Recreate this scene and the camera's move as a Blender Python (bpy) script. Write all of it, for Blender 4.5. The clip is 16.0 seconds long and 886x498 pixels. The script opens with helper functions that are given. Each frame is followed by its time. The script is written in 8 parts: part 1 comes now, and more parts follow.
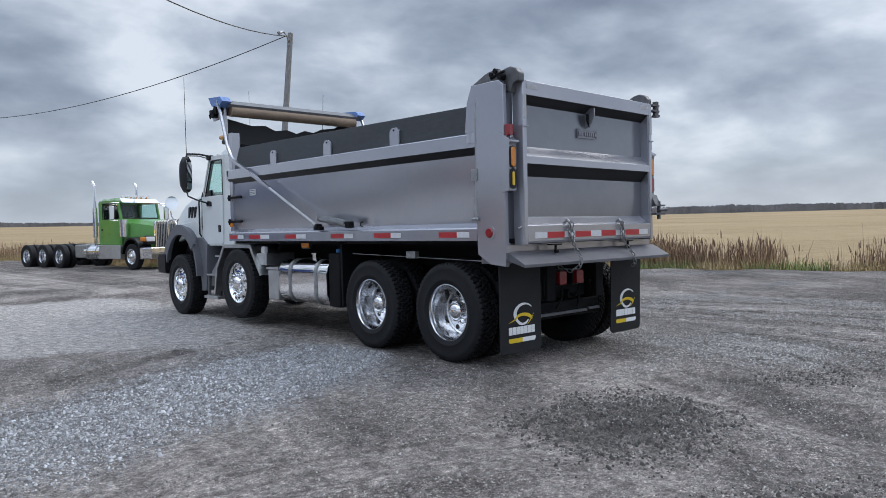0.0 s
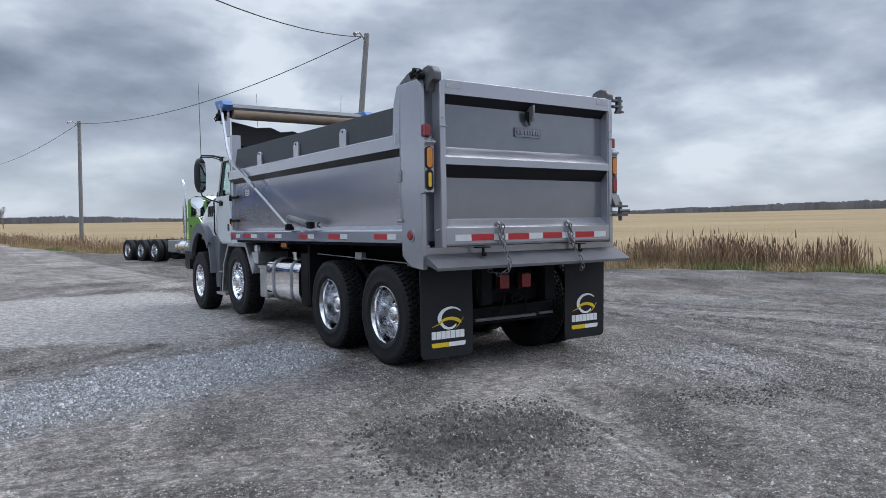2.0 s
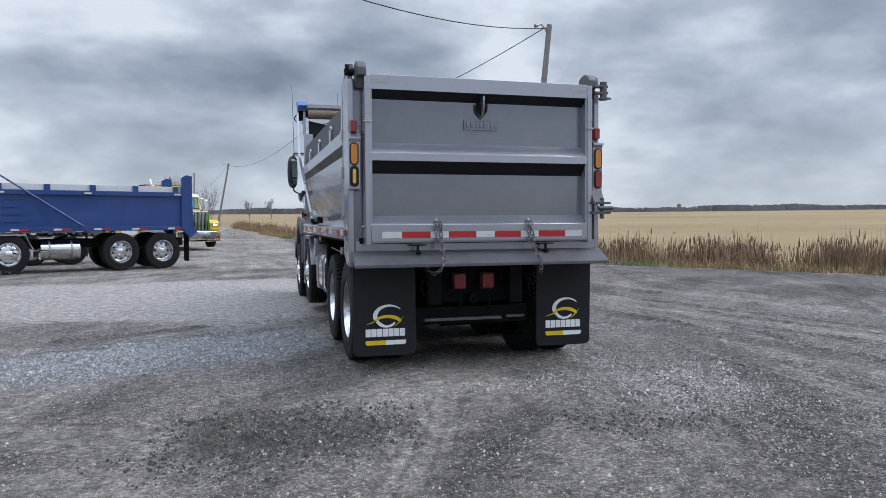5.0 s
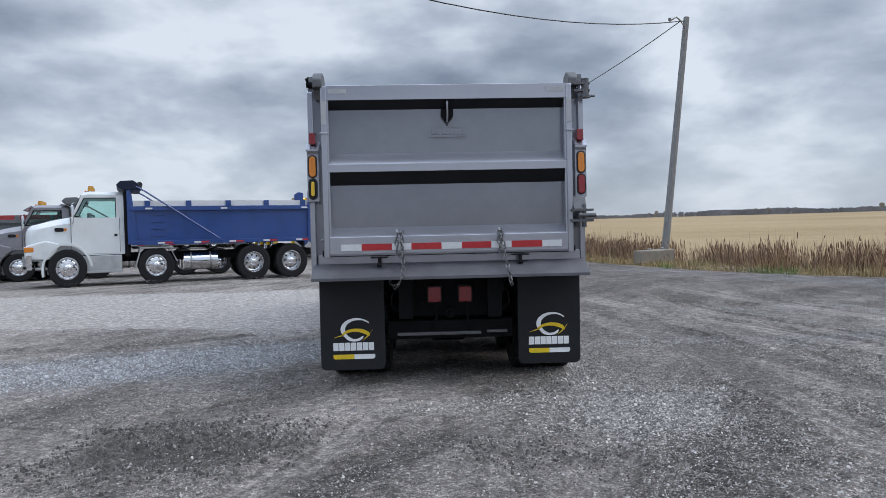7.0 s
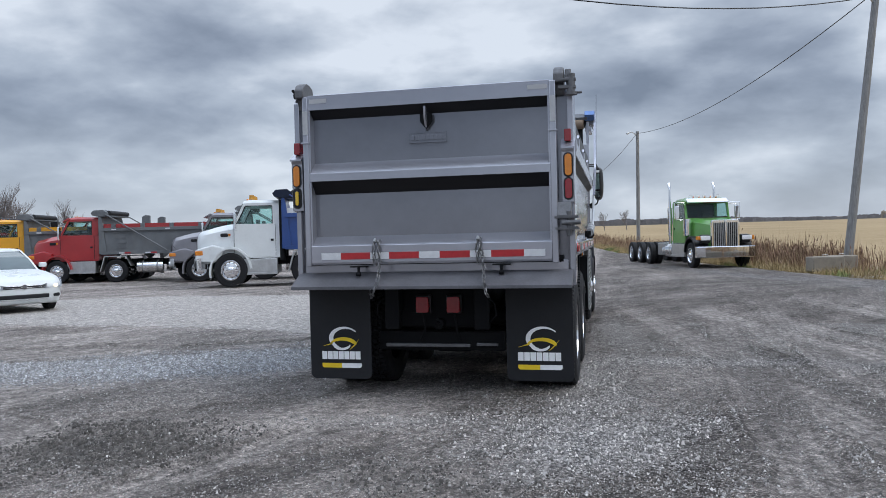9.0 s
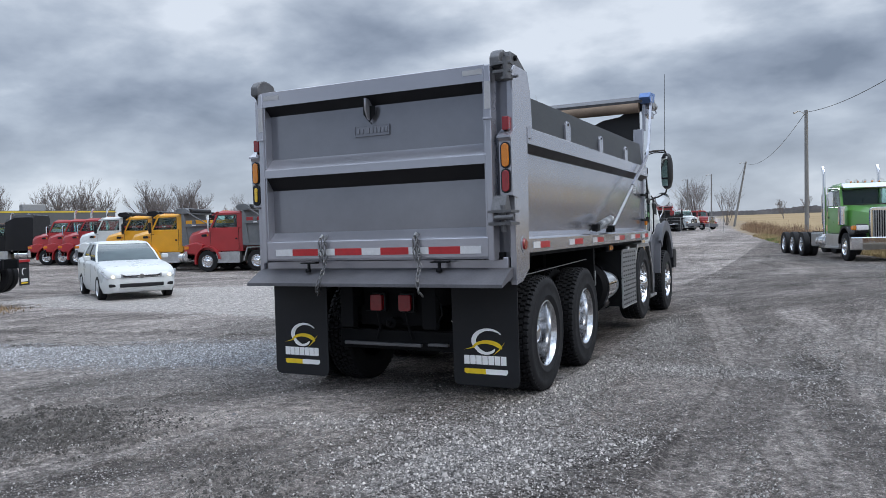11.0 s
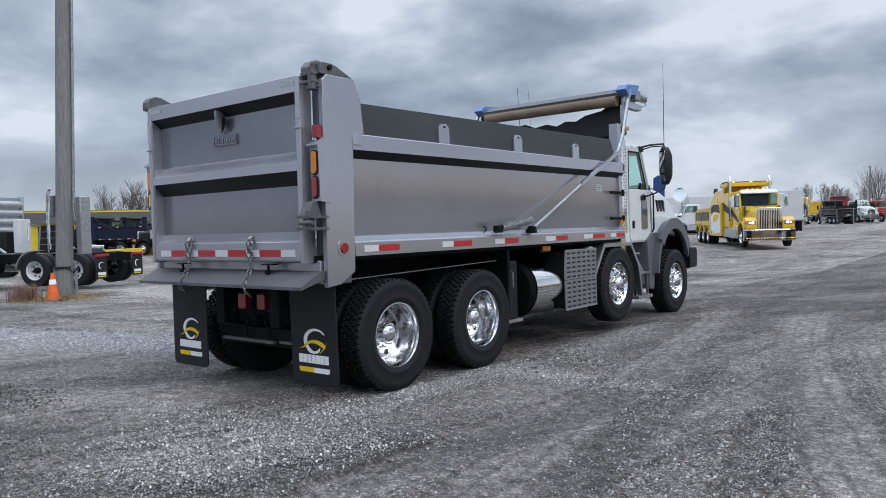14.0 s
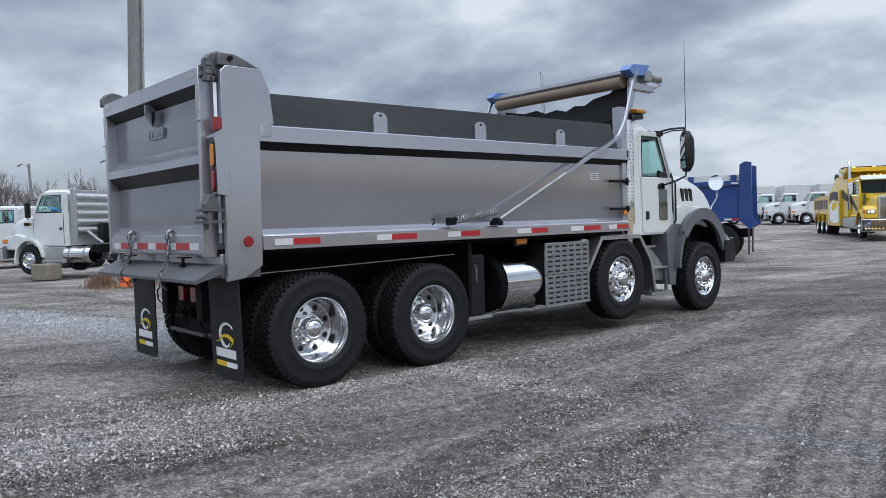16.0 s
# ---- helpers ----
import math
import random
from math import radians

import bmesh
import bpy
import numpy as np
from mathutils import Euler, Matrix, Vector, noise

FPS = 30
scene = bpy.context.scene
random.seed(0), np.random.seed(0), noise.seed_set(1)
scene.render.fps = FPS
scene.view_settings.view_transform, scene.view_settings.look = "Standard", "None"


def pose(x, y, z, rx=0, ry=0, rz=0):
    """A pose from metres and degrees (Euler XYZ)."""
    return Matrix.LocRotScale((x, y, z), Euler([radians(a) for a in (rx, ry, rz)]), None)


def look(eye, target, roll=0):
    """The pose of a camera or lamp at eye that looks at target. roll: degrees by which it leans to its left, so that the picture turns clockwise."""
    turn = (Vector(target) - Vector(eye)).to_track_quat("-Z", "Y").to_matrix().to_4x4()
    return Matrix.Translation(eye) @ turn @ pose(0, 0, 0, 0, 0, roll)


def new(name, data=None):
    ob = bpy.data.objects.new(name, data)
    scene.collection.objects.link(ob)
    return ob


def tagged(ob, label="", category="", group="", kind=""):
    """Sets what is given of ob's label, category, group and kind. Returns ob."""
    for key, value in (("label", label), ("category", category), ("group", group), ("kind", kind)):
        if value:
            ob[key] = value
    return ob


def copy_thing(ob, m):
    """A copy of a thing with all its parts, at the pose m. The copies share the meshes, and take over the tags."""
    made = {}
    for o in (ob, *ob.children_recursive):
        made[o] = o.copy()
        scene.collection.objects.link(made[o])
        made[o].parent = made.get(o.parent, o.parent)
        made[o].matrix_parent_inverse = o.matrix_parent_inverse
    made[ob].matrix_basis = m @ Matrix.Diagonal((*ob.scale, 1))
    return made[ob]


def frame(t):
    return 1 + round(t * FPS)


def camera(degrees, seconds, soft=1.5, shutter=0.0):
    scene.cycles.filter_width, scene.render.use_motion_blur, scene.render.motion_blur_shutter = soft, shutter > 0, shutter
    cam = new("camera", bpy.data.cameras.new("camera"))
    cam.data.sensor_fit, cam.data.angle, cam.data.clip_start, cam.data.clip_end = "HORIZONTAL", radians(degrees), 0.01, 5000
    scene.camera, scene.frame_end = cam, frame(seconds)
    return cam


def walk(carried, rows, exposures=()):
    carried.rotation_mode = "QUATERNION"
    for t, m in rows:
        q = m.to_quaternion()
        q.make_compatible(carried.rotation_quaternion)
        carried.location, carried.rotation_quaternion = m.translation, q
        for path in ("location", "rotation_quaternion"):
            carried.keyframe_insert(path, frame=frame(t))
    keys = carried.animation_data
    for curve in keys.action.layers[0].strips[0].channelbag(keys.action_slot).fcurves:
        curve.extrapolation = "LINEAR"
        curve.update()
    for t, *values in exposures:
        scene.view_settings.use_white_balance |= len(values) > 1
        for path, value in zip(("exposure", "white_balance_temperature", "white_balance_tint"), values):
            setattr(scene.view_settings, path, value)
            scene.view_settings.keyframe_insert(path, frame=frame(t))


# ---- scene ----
cam = camera(62.6, 16.0, soft=0.5)
PATH = [
    (0, (-0.202, 0.795, 1.423), (1.142, 2.275, 1.364), -1.2),
    (0.5, (0.15, 0.504, 1.442), (1.441, 2.03, 1.378), -1.5),
    (1, (0.533, 0.262, 1.467), (1.772, 1.83, 1.401), -1.5),
    (1.5, (0.906, -0.017, 1.463), (2.085, 1.597, 1.398), -1.3),
    (2, (1.311, -0.25, 1.447), (2.417, 1.415, 1.383), -1.0),
    (2.5, (1.735, -0.482, 1.449), (2.756, 1.236, 1.382), -0.7),
    (3, (2.153, -0.709, 1.47), (3.086, 1.059, 1.4), -0.6),
    (3.5, (2.614, -0.872, 1.471), (3.457, 0.94, 1.402), -0.4),
    (3.7, (2.789, -0.95, 1.464), (3.593, 0.88, 1.397), -0.4),
    (5.8, (4.787, -1.325, 1.453), (5.122, 0.646, 1.38), -0.5),
    (6, (4.975, -1.294, 1.457), (5.264, 0.684, 1.389), -0.6),
    (6.5, (5.473, -1.327, 1.456), (5.648, 0.664, 1.396), -1.0),
    (7, (5.973, -1.299, 1.468), (6.035, 0.7, 1.417), -1.3),
    (7.5, (6.46, -1.231, 1.488), (6.403, 0.768, 1.449), -1.5),
    (8, (6.956, -1.183, 1.499), (6.766, 0.808, 1.466), -1.6),
    (8.5, (7.42, -1.017, 1.487), (7.094, 0.956, 1.457), -1.6),
    (9, (7.881, -0.87, 1.473), (7.424, 1.077, 1.443), -1.4),
    (9.2, (8.067, -0.796, 1.493), (7.558, 1.138, 1.459), -1.4),
    (11.3, (9.912, 0.159, 1.473), (8.983, 1.93, 1.428), -1.6),
    (11.5, (10.103, 0.23, 1.461), (9.145, 1.986, 1.418), -1.6),
    (12, (10.541, 0.458, 1.472), (9.523, 2.179, 1.438), -1.7),
    (12.5, (10.941, 0.79, 1.487), (9.861, 2.472, 1.453), -1.8),
    (13, (11.394, 1.027, 1.494), (10.253, 2.669, 1.451), -1.8),
    (13.5, (11.791, 1.271, 1.486), (10.591, 2.87, 1.433), -1.7),
    (14, (12.166, 1.478, 1.506), (10.908, 3.031, 1.449), -1.6),
    (14.5, (12.502, 1.757, 1.511), (11.186, 3.263, 1.451), -1.6),
    (15, (12.772, 2.144, 1.513), (11.397, 3.594, 1.449), -1.7),
    (15.5, (13.064, 2.517, 1.505), (11.63, 3.91, 1.435), -1.7),
    (16, (13.281, 2.968, 1.482), (11.781, 4.29, 1.406), -1.7),
]
walk(cam, [(t, look(eye, target, roll)) for t, eye, target, roll in PATH], exposures=((0, 0.0), (16, 0.0)))

# ---- sky and sun ----
SUN_AZ, SUN_EL = 98.0, 46.0
world = bpy.data.worlds.new("overcast_sky")
scene.world = world
world.use_nodes = True


def node(nt, kind, **inputs):
    n = nt.nodes.new(kind)
    for key, value in inputs.items():
        key = key.replace("_", " ")
        if hasattr(value, "is_output"):
            nt.links.new(value, n.inputs[key])
        else:
            n.inputs[key].default_value = value
    return n


def maths(nt, op, a, b=0.0, c=None, clamp=False):
    n = nt.nodes.new("ShaderNodeMath")
    n.operation, n.use_clamp = op, clamp
    for i, v in enumerate((a, b) if c is None else (a, b, c)):
        if hasattr(v, "is_output"):
            nt.links.new(v, n.inputs[i])
        else:
            n.inputs[i].default_value = v
    return n.outputs[0]


def ramp(nt, fac, stops):
    n = nt.nodes.new("ShaderNodeValToRGB")
    nt.links.new(fac, n.inputs[0])
    el = n.color_ramp.elements
    while len(el) < len(stops):
        el.new(0.5)
    for e, (p, c) in zip(el, stops):
        e.position, e.color = p, (*c, 1) if len(c) == 3 else c
    return n.outputs[0]


def mixed(nt, fac, a, b, blend="MIX"):
    n = nt.nodes.new("ShaderNodeMix")
    n.data_type, n.blend_type = "RGBA", blend
    for i, v in ((0, fac), (6, a), (7, b)):
        if hasattr(v, "is_output"):
            nt.links.new(v, n.inputs[i])
        else:
            n.inputs[i].default_value = v if i == 0 else (*v, 1)
    return n.outputs[2]


def make_sky():
    nt = world.node_tree
    back = nt.nodes["Background"]
    coord = nt.nodes.new("ShaderNodeTexCoord").outputs["Generated"]
    xyz = node(nt, "ShaderNodeSeparateXYZ", Vector=coord)
    z = maths(nt, "MAXIMUM", xyz.outputs[2], 0.0)
    den = maths(nt, "ADD", z, 0.40)
    plane = node(nt, "ShaderNodeCombineXYZ", X=maths(nt, "DIVIDE", xyz.outputs[0], den), Y=maths(nt, "DIVIDE", xyz.outputs[1], den), Z=maths(nt, "MULTIPLY", z, 2.2))
    big = node(nt, "ShaderNodeTexNoise", Vector=plane.outputs[0], Scale=1.30, Detail=8.0, Roughness=0.50, Distortion=0.15)
    small = node(nt, "ShaderNodeTexNoise", Vector=plane.outputs[0], Scale=3.6, Detail=8.0, Roughness=0.50, Distortion=0.15)
    v = maths(nt, "ADD", maths(nt, "MULTIPLY", big.outputs["Fac"], 0.64), maths(nt, "MULTIPLY", small.outputs["Fac"], 0.36))
    cloud = ramp(nt, v, [(0.39, (0.205, 0.25, 0.335)), (0.455, (0.315, 0.372, 0.475)), (0.52, (0.47, 0.54, 0.65)), (0.595, (0.76, 0.83, 0.935))])
    # a paler rim along the horizon
    rim = maths(nt, "SUBTRACT", 1.0, maths(nt, "DIVIDE", z, 0.17), clamp=True)
    cloud = mixed(nt, maths(nt, "MULTIPLY", rim, 0.6), cloud, (0.62, 0.69, 0.79))
    # an overcast sky is brightest overhead
    zenith = maths(nt, "MULTIPLY", maths(nt, "SUBTRACT", z, 0.33, clamp=True), 5.0)
    cloud = mixed(nt, 1.0, cloud, node(nt, "ShaderNodeCombineColor", Red=maths(nt, "ADD", zenith, 1.0), Green=maths(nt, "ADD", zenith, 1.0), Blue=maths(nt, "ADD", zenith, 1.0)).outputs[0], "MULTIPLY")
    sky = nt.nodes.new("ShaderNodeTexSky")
    sky.sky_type, sky.sun_disc = "NISHITA", False
    sky.sun_elevation, sky.sun_rotation = radians(SUN_EL), radians(SUN_AZ)
    clear = mixed(nt, 1.0, sky.outputs[0], (0.09, 0.09, 0.09), "MULTIPLY")
    nt.links.new(mixed(nt, 0.90, clear, cloud), back.inputs["Color"])
    back.inputs["Strength"].default_value = 1.0


make_sky()
sun = new("sun", bpy.data.lights.new("sun", "SUN"))
sun.data.energy, sun.data.angle, sun.data.color = 1.2, radians(40), (1.0, 0.96, 0.9)
a, e = radians(SUN_AZ), radians(SUN_EL)
sun.matrix_world = look((math.sin(a) * math.cos(e) * 50, math.cos(a) * math.cos(e) * 50, math.sin(e) * 50), (0, 0, 0))


# ---- materials ----
def surface(name, color, rough=0.5, metal=0.0, var=0.12, scale=3.0, fine=60.0, bump=0.05, coat=0.0, dirt=0.0, dirt_color=(0.16, 0.14, 0.12), spec=0.5, stretch=(1, 1, 1)):
    """A procedural surface: colour that varies at two scales, uneven gloss, fine relief, patchy dirt."""
    m = bpy.data.materials.new(name)
    m.use_nodes = True
    nt = m.node_tree
    bsdf = nt.nodes["Principled BSDF"]
    coord = nt.nodes.new("ShaderNodeTexCoord").outputs["Object"]
    mp = node(nt, "ShaderNodeMapping", Vector=coord, Scale=stretch)
    n1 = node(nt, "ShaderNodeTexNoise", Vector=mp.outputs[0], Scale=scale, Detail=6.0, Roughness=0.6)
    n2 = node(nt, "ShaderNodeTexNoise", Vector=mp.outputs[0], Scale=fine, Detail=4.0, Roughness=0.7)
    f = maths(nt, "ADD", maths(nt, "MULTIPLY", n1.outputs["Fac"], 0.65), maths(nt, "MULTIPLY", n2.outputs["Fac"], 0.35))
    lo = tuple(c * (1 - var * 1.6) for c in color)
    hi = tuple(min(1, c * (1 + var * 1.6)) for c in color)
    col = ramp(nt, f, [(0.30, lo), (0.70, hi)])
    if dirt:
        n3 = node(nt, "ShaderNodeTexNoise", Vector=coord, Scale=scale * 0.7 + 0.5, Detail=8.0, Roughness=0.68, Distortion=0.4)
        amount = maths(nt, "MULTIPLY", maths(nt, "SUBTRACT", n3.outputs["Fac"], 0.48, clamp=True), dirt * 5, clamp=True)
        col = mixed(nt, amount, col, dirt_color)
    nt.links.new(col, bsdf.inputs["Base Color"])
    r = maths(nt, "MULTIPLY", rough, maths(nt, "ADD", 0.6, maths(nt, "MULTIPLY", n1.outputs["Fac"], 0.8)), clamp=True)
    nt.links.new(r, bsdf.inputs["Roughness"])
    bsdf.inputs["Metallic"].default_value = metal
    bsdf.inputs["Specular IOR Level"].default_value = spec
    bsdf.inputs["Coat Weight"].default_value = coat
    bsdf.inputs["Coat Roughness"].default_value = 0.08
    if bump:
        b = node(nt, "ShaderNodeBump", Height=n2.outputs["Fac"], Strength=bump, Distance=0.02)
        nt.links.new(b.outputs[0], bsdf.inputs["Normal"])
    return m


def lens(name, color, glow=0.0, rough=0.15):
    m = surface(name, color, rough=rough, var=0.08, scale=30, fine=200, bump=0.04, coat=0.6)
    if glow:
        b = m.node_tree.nodes["Principled BSDF"]
        b.inputs["Emission Color"].default_value = (*color, 1)
        b.inputs["Emission Strength"].default_value = glow
    return m


GREY = surface("grey_satin_paint", (0.42, 0.428, 0.475), rough=0.19, metal=0.65, var=0.04, scale=0.9, fine=14, bump=0, dirt=0.02, dirt_color=(0.27, 0.27, 0.285))
# copy of the body grey, recess shade put into its colour, plus patchy dirt
PANEL = surface("grey_shaded_panel", (0.24, 0.246, 0.275), rough=0.16, metal=0.6, var=0.07, scale=1.1, fine=6, bump=0, dirt=0.05, dirt_color=(0.125, 0.126, 0.137))
BOARD = surface("dark_board", (0.042, 0.048, 0.056), rough=0.55, var=0.25, scale=2.5, fine=40, bump=0.05, stretch=(1, 0.25, 1))
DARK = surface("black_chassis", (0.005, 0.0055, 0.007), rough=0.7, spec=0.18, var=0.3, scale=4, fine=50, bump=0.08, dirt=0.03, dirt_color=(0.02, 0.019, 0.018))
RUBBER = surface("tyre_rubber", (0.0095, 0.010, 0.012), rough=0.7, spec=0.3, var=0.25, scale=6, fine=90, bump=0.06, dirt=0.05, dirt_color=(0.032, 0.031, 0.031))
FLAP = surface("mudflap_rubber", (0.012, 0.013, 0.016), rough=0.6, spec=0.35, var=0.2, scale=4, fine=60, bump=0.04, dirt=0.07, dirt_color=(0.04, 0.039, 0.038))
CHROME = surface("polished_chrome", (0.80, 0.81, 0.83), rough=0.05, metal=1.0, var=0.04, scale=5, fine=11, bump=0.004)
WHEEL_ALU = surface("polished_wheel_alloy", (0.66, 0.67, 0.69), rough=0.15, metal=1.0, var=0.03, scale=3, fine=30, bump=0)
NAVY = surface("dark_navy_paint", (0.006, 0.012, 0.032), rough=0.45, var=0.15, scale=2, spec=0.3)
ALU = surface("brushed_aluminium", (0.52, 0.53, 0.54), rough=0.38, metal=0.9, var=0.12, scale=6, fine=70, bump=0.04, dirt=0.12, dirt_color=(0.25, 0.24, 0.23))
STEEL = surface("galvanised_steel", (0.34, 0.35, 0.36), rough=0.45, metal=0.8, var=0.25, scale=14, fine=120, bump=0.05)
WHITE = surface("white_paint", (0.63, 0.66, 0.67), rough=0.30, var=0.05, scale=1.5, fine=20, bump=0.003, coat=0.15, dirt=0.03, dirt_color=(0.46, 0.45, 0.43))
SCUFFED = surface("scuffed_grey_steel", (0.105, 0.105, 0.118), rough=0.6, metal=0.15, var=0.22, scale=5, fine=60, bump=0.04, dirt=0.15, dirt_color=(0.16, 0.15, 0.145))
WORN = surface("worn_dark_steel", (0.13, 0.132, 0.14), rough=0.5, metal=0.5, var=0.25, scale=12, fine=80, bump=0.05, dirt=0.2, dirt_color=(0.07, 0.07, 0.076))
CHAIN = surface("weathered_chain_steel", (0.17, 0.172, 0.178), rough=0.38, metal=0.85, var=0.3, scale=30, fine=150, bump=0.03)
PLASTIC = surface("grey_plastic", (0.115, 0.12, 0.138), rough=0.55, var=0.12, scale=5, fine=100, bump=0.04)
BLACK = surface("black_plastic", (0.010, 0.0105, 0.013), rough=0.42, spec=0.35, var=0.2, scale=8, fine=90, bump=0.03)
BLUE_STEEL = surface("blue_bracket_paint", (0.10, 0.20, 0.46), rough=0.45, var=0.12, scale=8, bump=0.03, dirt=0.1)
TARP = surface("tan_tarp", (0.25, 0.185, 0.135), rough=0.8, var=0.22, scale=7, fine=120, bump=0.15, stretch=(0.4, 1, 1))
MESH_TARP = surface("black_tarp", (0.022, 0.023, 0.026), rough=0.75, var=0.3, scale=6, fine=200, bump=0.12)
RED = lens("red_reflector", (0.24, 0.010, 0.016))
WHITE_TAPE = surface("white_reflector", (0.60, 0.61, 0.63), rough=0.35, var=0.08, scale=20, fine=300, bump=0.02)
FADED_TAPE = surface("faded_reflector", (0.40, 0.405, 0.42), rough=0.35, var=0.08, scale=20, fine=300, bump=0.02)
RED_TAPE = surface("red_tape", (0.40, 0.020, 0.026), rough=0.35, var=0.12, scale=20, fine=300, bump=0.02, dirt=0.06)
AMBER = lens("amber_lens", (0.62, 0.20, 0.015))
YELLOW_LENS = lens("yellow_reflector", (0.72, 0.46, 0.03))
BEACON = lens("amber_beacon", (0.50, 0.24, 0.03))
SMOKED = lens("smoked_lens", (0.22, 0.23, 0.25))
LAMP = lens("clear_lens", (0.75, 0.76, 0.78))
LIT = lens("lit_headlamp", (1.0, 0.86, 0.62), glow=1.1)
MARKER = lens("lit_marker", (1.0, 0.55, 0.15), glow=2.0)
YELLOW = surface("yellow_paint", (0.72, 0.47, 0.015), rough=0.30, var=0.06, scale=1.4, fine=22, bump=0.006, coat=0.6, dirt=0.05, dirt_color=(0.45, 0.30, 0.04))
LOGO_YELLOW = surface("logo_yellow", (0.80, 0.56, 0.02), rough=0.5, var=0.06, scale=10)
LOGO_WHITE = surface("logo_white", (0.86, 0.87, 0.88), rough=0.5, var=0.05, scale=10)
GREEN = surface("green_paint", (0.09, 0.27, 0.05), rough=0.30, var=0.10, scale=1.6, fine=22, bump=0.006, coat=0.6)
DARK_GREEN = surface("dark_green_paint", (0.02, 0.07, 0.05), rough=0.32, var=0.1, scale=1.6, coat=0.5)
BLUE = surface("blue_paint", (0.012, 0.05, 0.20), rough=0.38, var=0.14, scale=1.6, fine=22, bump=0.01, coat=0.3, dirt=0.08, dirt_color=(0.05, 0.06, 0.11))
CRIMSON = surface("red_paint", (0.33, 0.022, 0.026), rough=0.32, var=0.10, scale=1.6, fine=22, bump=0.006, coat=0.5)
SILVER = surface("pewter_paint", (0.22, 0.215, 0.235), rough=0.32, metal=0.4, var=0.1, scale=1.6, coat=0.5)
ORANGE = surface("orange_paint", (0.70, 0.33, 0.012), rough=0.34, var=0.08, scale=1.6, fine=22, bump=0.006, coat=0.5)
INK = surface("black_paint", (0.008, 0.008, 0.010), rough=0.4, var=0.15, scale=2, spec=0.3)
CYAN = surface("bright_blue_paint", (0.02, 0.22, 0.55), rough=0.4, var=0.1, scale=2)
DUMP_GREY = surface("old_grey_body", (0.13, 0.14, 0.15), rough=0.5, var=0.18, scale=2.0, dirt=0.2)
CORRUGATED = surface("ribbed_aluminium", (0.55, 0.56, 0.57), rough=0.42, metal=0.7, var=0.14, scale=3, fine=50, bump=0.03)
TRAILER = surface("trailer_white", (0.62, 0.63, 0.64), rough=0.45, var=0.06, scale=0.8, fine=12, bump=0.01, dirt=0.08)
CONE = surface("orange_cone_plastic", (0.75, 0.13, 0.02), rough=0.5, var=0.1, scale=9)
WOOD = surface("weathered_pole_wood", (0.20, 0.20, 0.20), rough=0.85, var=0.30, scale=5, fine=45, bump=0.30, stretch=(6, 6, 0.5))
CONCRETE = surface("concrete_block", (0.22, 0.195, 0.16), rough=0.88, var=0.18, scale=4, fine=60, bump=0.2)
BARK = surface("bare_bark", (0.17, 0.15, 0.145), rough=0.9, var=0.3, scale=3, fine=30, bump=0.2)
FAR_WOOD = surface("far_woods", (0.17, 0.168, 0.18), rough=0.95, var=0.35, scale=0.05, fine=1.2, bump=0)
REED = surface("dry_reeds", (0.33, 0.235, 0.14), rough=0.9, var=0.45, scale=0.8, fine=14, bump=0)
WEED = surface("rusty_weeds", (0.20, 0.12, 0.075), rough=0.95, var=0.5, scale=0.7, fine=12, bump=0)
STRAW = surface("straw_grass", (0.31, 0.235, 0.12), rough=0.95, var=0.4, scale=0.8, fine=14, bump=0)
PLUME = surface("reed_plumes", (0.20, 0.12, 0.085), rough=0.95, var=0.4, scale=1.2, fine=20, bump=0)
STUBBLE = surface("golden_crop", (0.36, 0.255, 0.14), rough=0.9, var=0.35, scale=0.5, fine=16, bump=0)
GRASS = surface("verge_grass", (0.15, 0.18, 0.06), rough=0.9, var=0.5, scale=0.6, fine=14, bump=0)


def make_stone(name, tones, tint=(1.05, 1.0, 0.955)):
    m = surface(name, (0.27, 0.27, 0.275), rough=0.88, var=0.2, scale=2.0, fine=60, bump=0.1, spec=0.25)
    nt = m.node_tree
    shade = ramp(nt, nt.nodes.new("ShaderNodeNewGeometry").outputs["Random Per Island"], [(p, tuple(v * k for k in tint)) for p, v in zip((0.0, 0.5, 0.85, 1.0), tones)])
    nt.links.new(shade, nt.nodes["Principled BSDF"].inputs["Base Color"])
    return m


STONE, PALE_STONE = make_stone("gravel_stones", (0.09, 0.22, 0.37, 0.56)), make_stone("white_gravel_stones", (0.13, 0.31, 0.47, 0.70), (1.06, 1.0, 0.95))
BAND_STONE, CLOD = make_stone("band_stones", (0.15, 0.31, 0.46, 0.68), (0.99, 1.0, 1.03)), make_stone("damp_clods", (0.045, 0.075, 0.11, 0.17), (1.08, 1.0, 0.93))
SOIL = surface("dead_grass_mat", (0.24, 0.18, 0.11), rough=0.95, var=0.4, scale=3, fine=40, bump=0.3)
FACADE = surface("dark_cladding", (0.10, 0.105, 0.11), rough=0.6, var=0.12, scale=1.0, fine=20, bump=0.03)
FACADE_Y = surface("yellow_facade", (0.62, 0.46, 0.04), rough=0.6, var=0.1, scale=1.0, fine=20, bump=0.03)


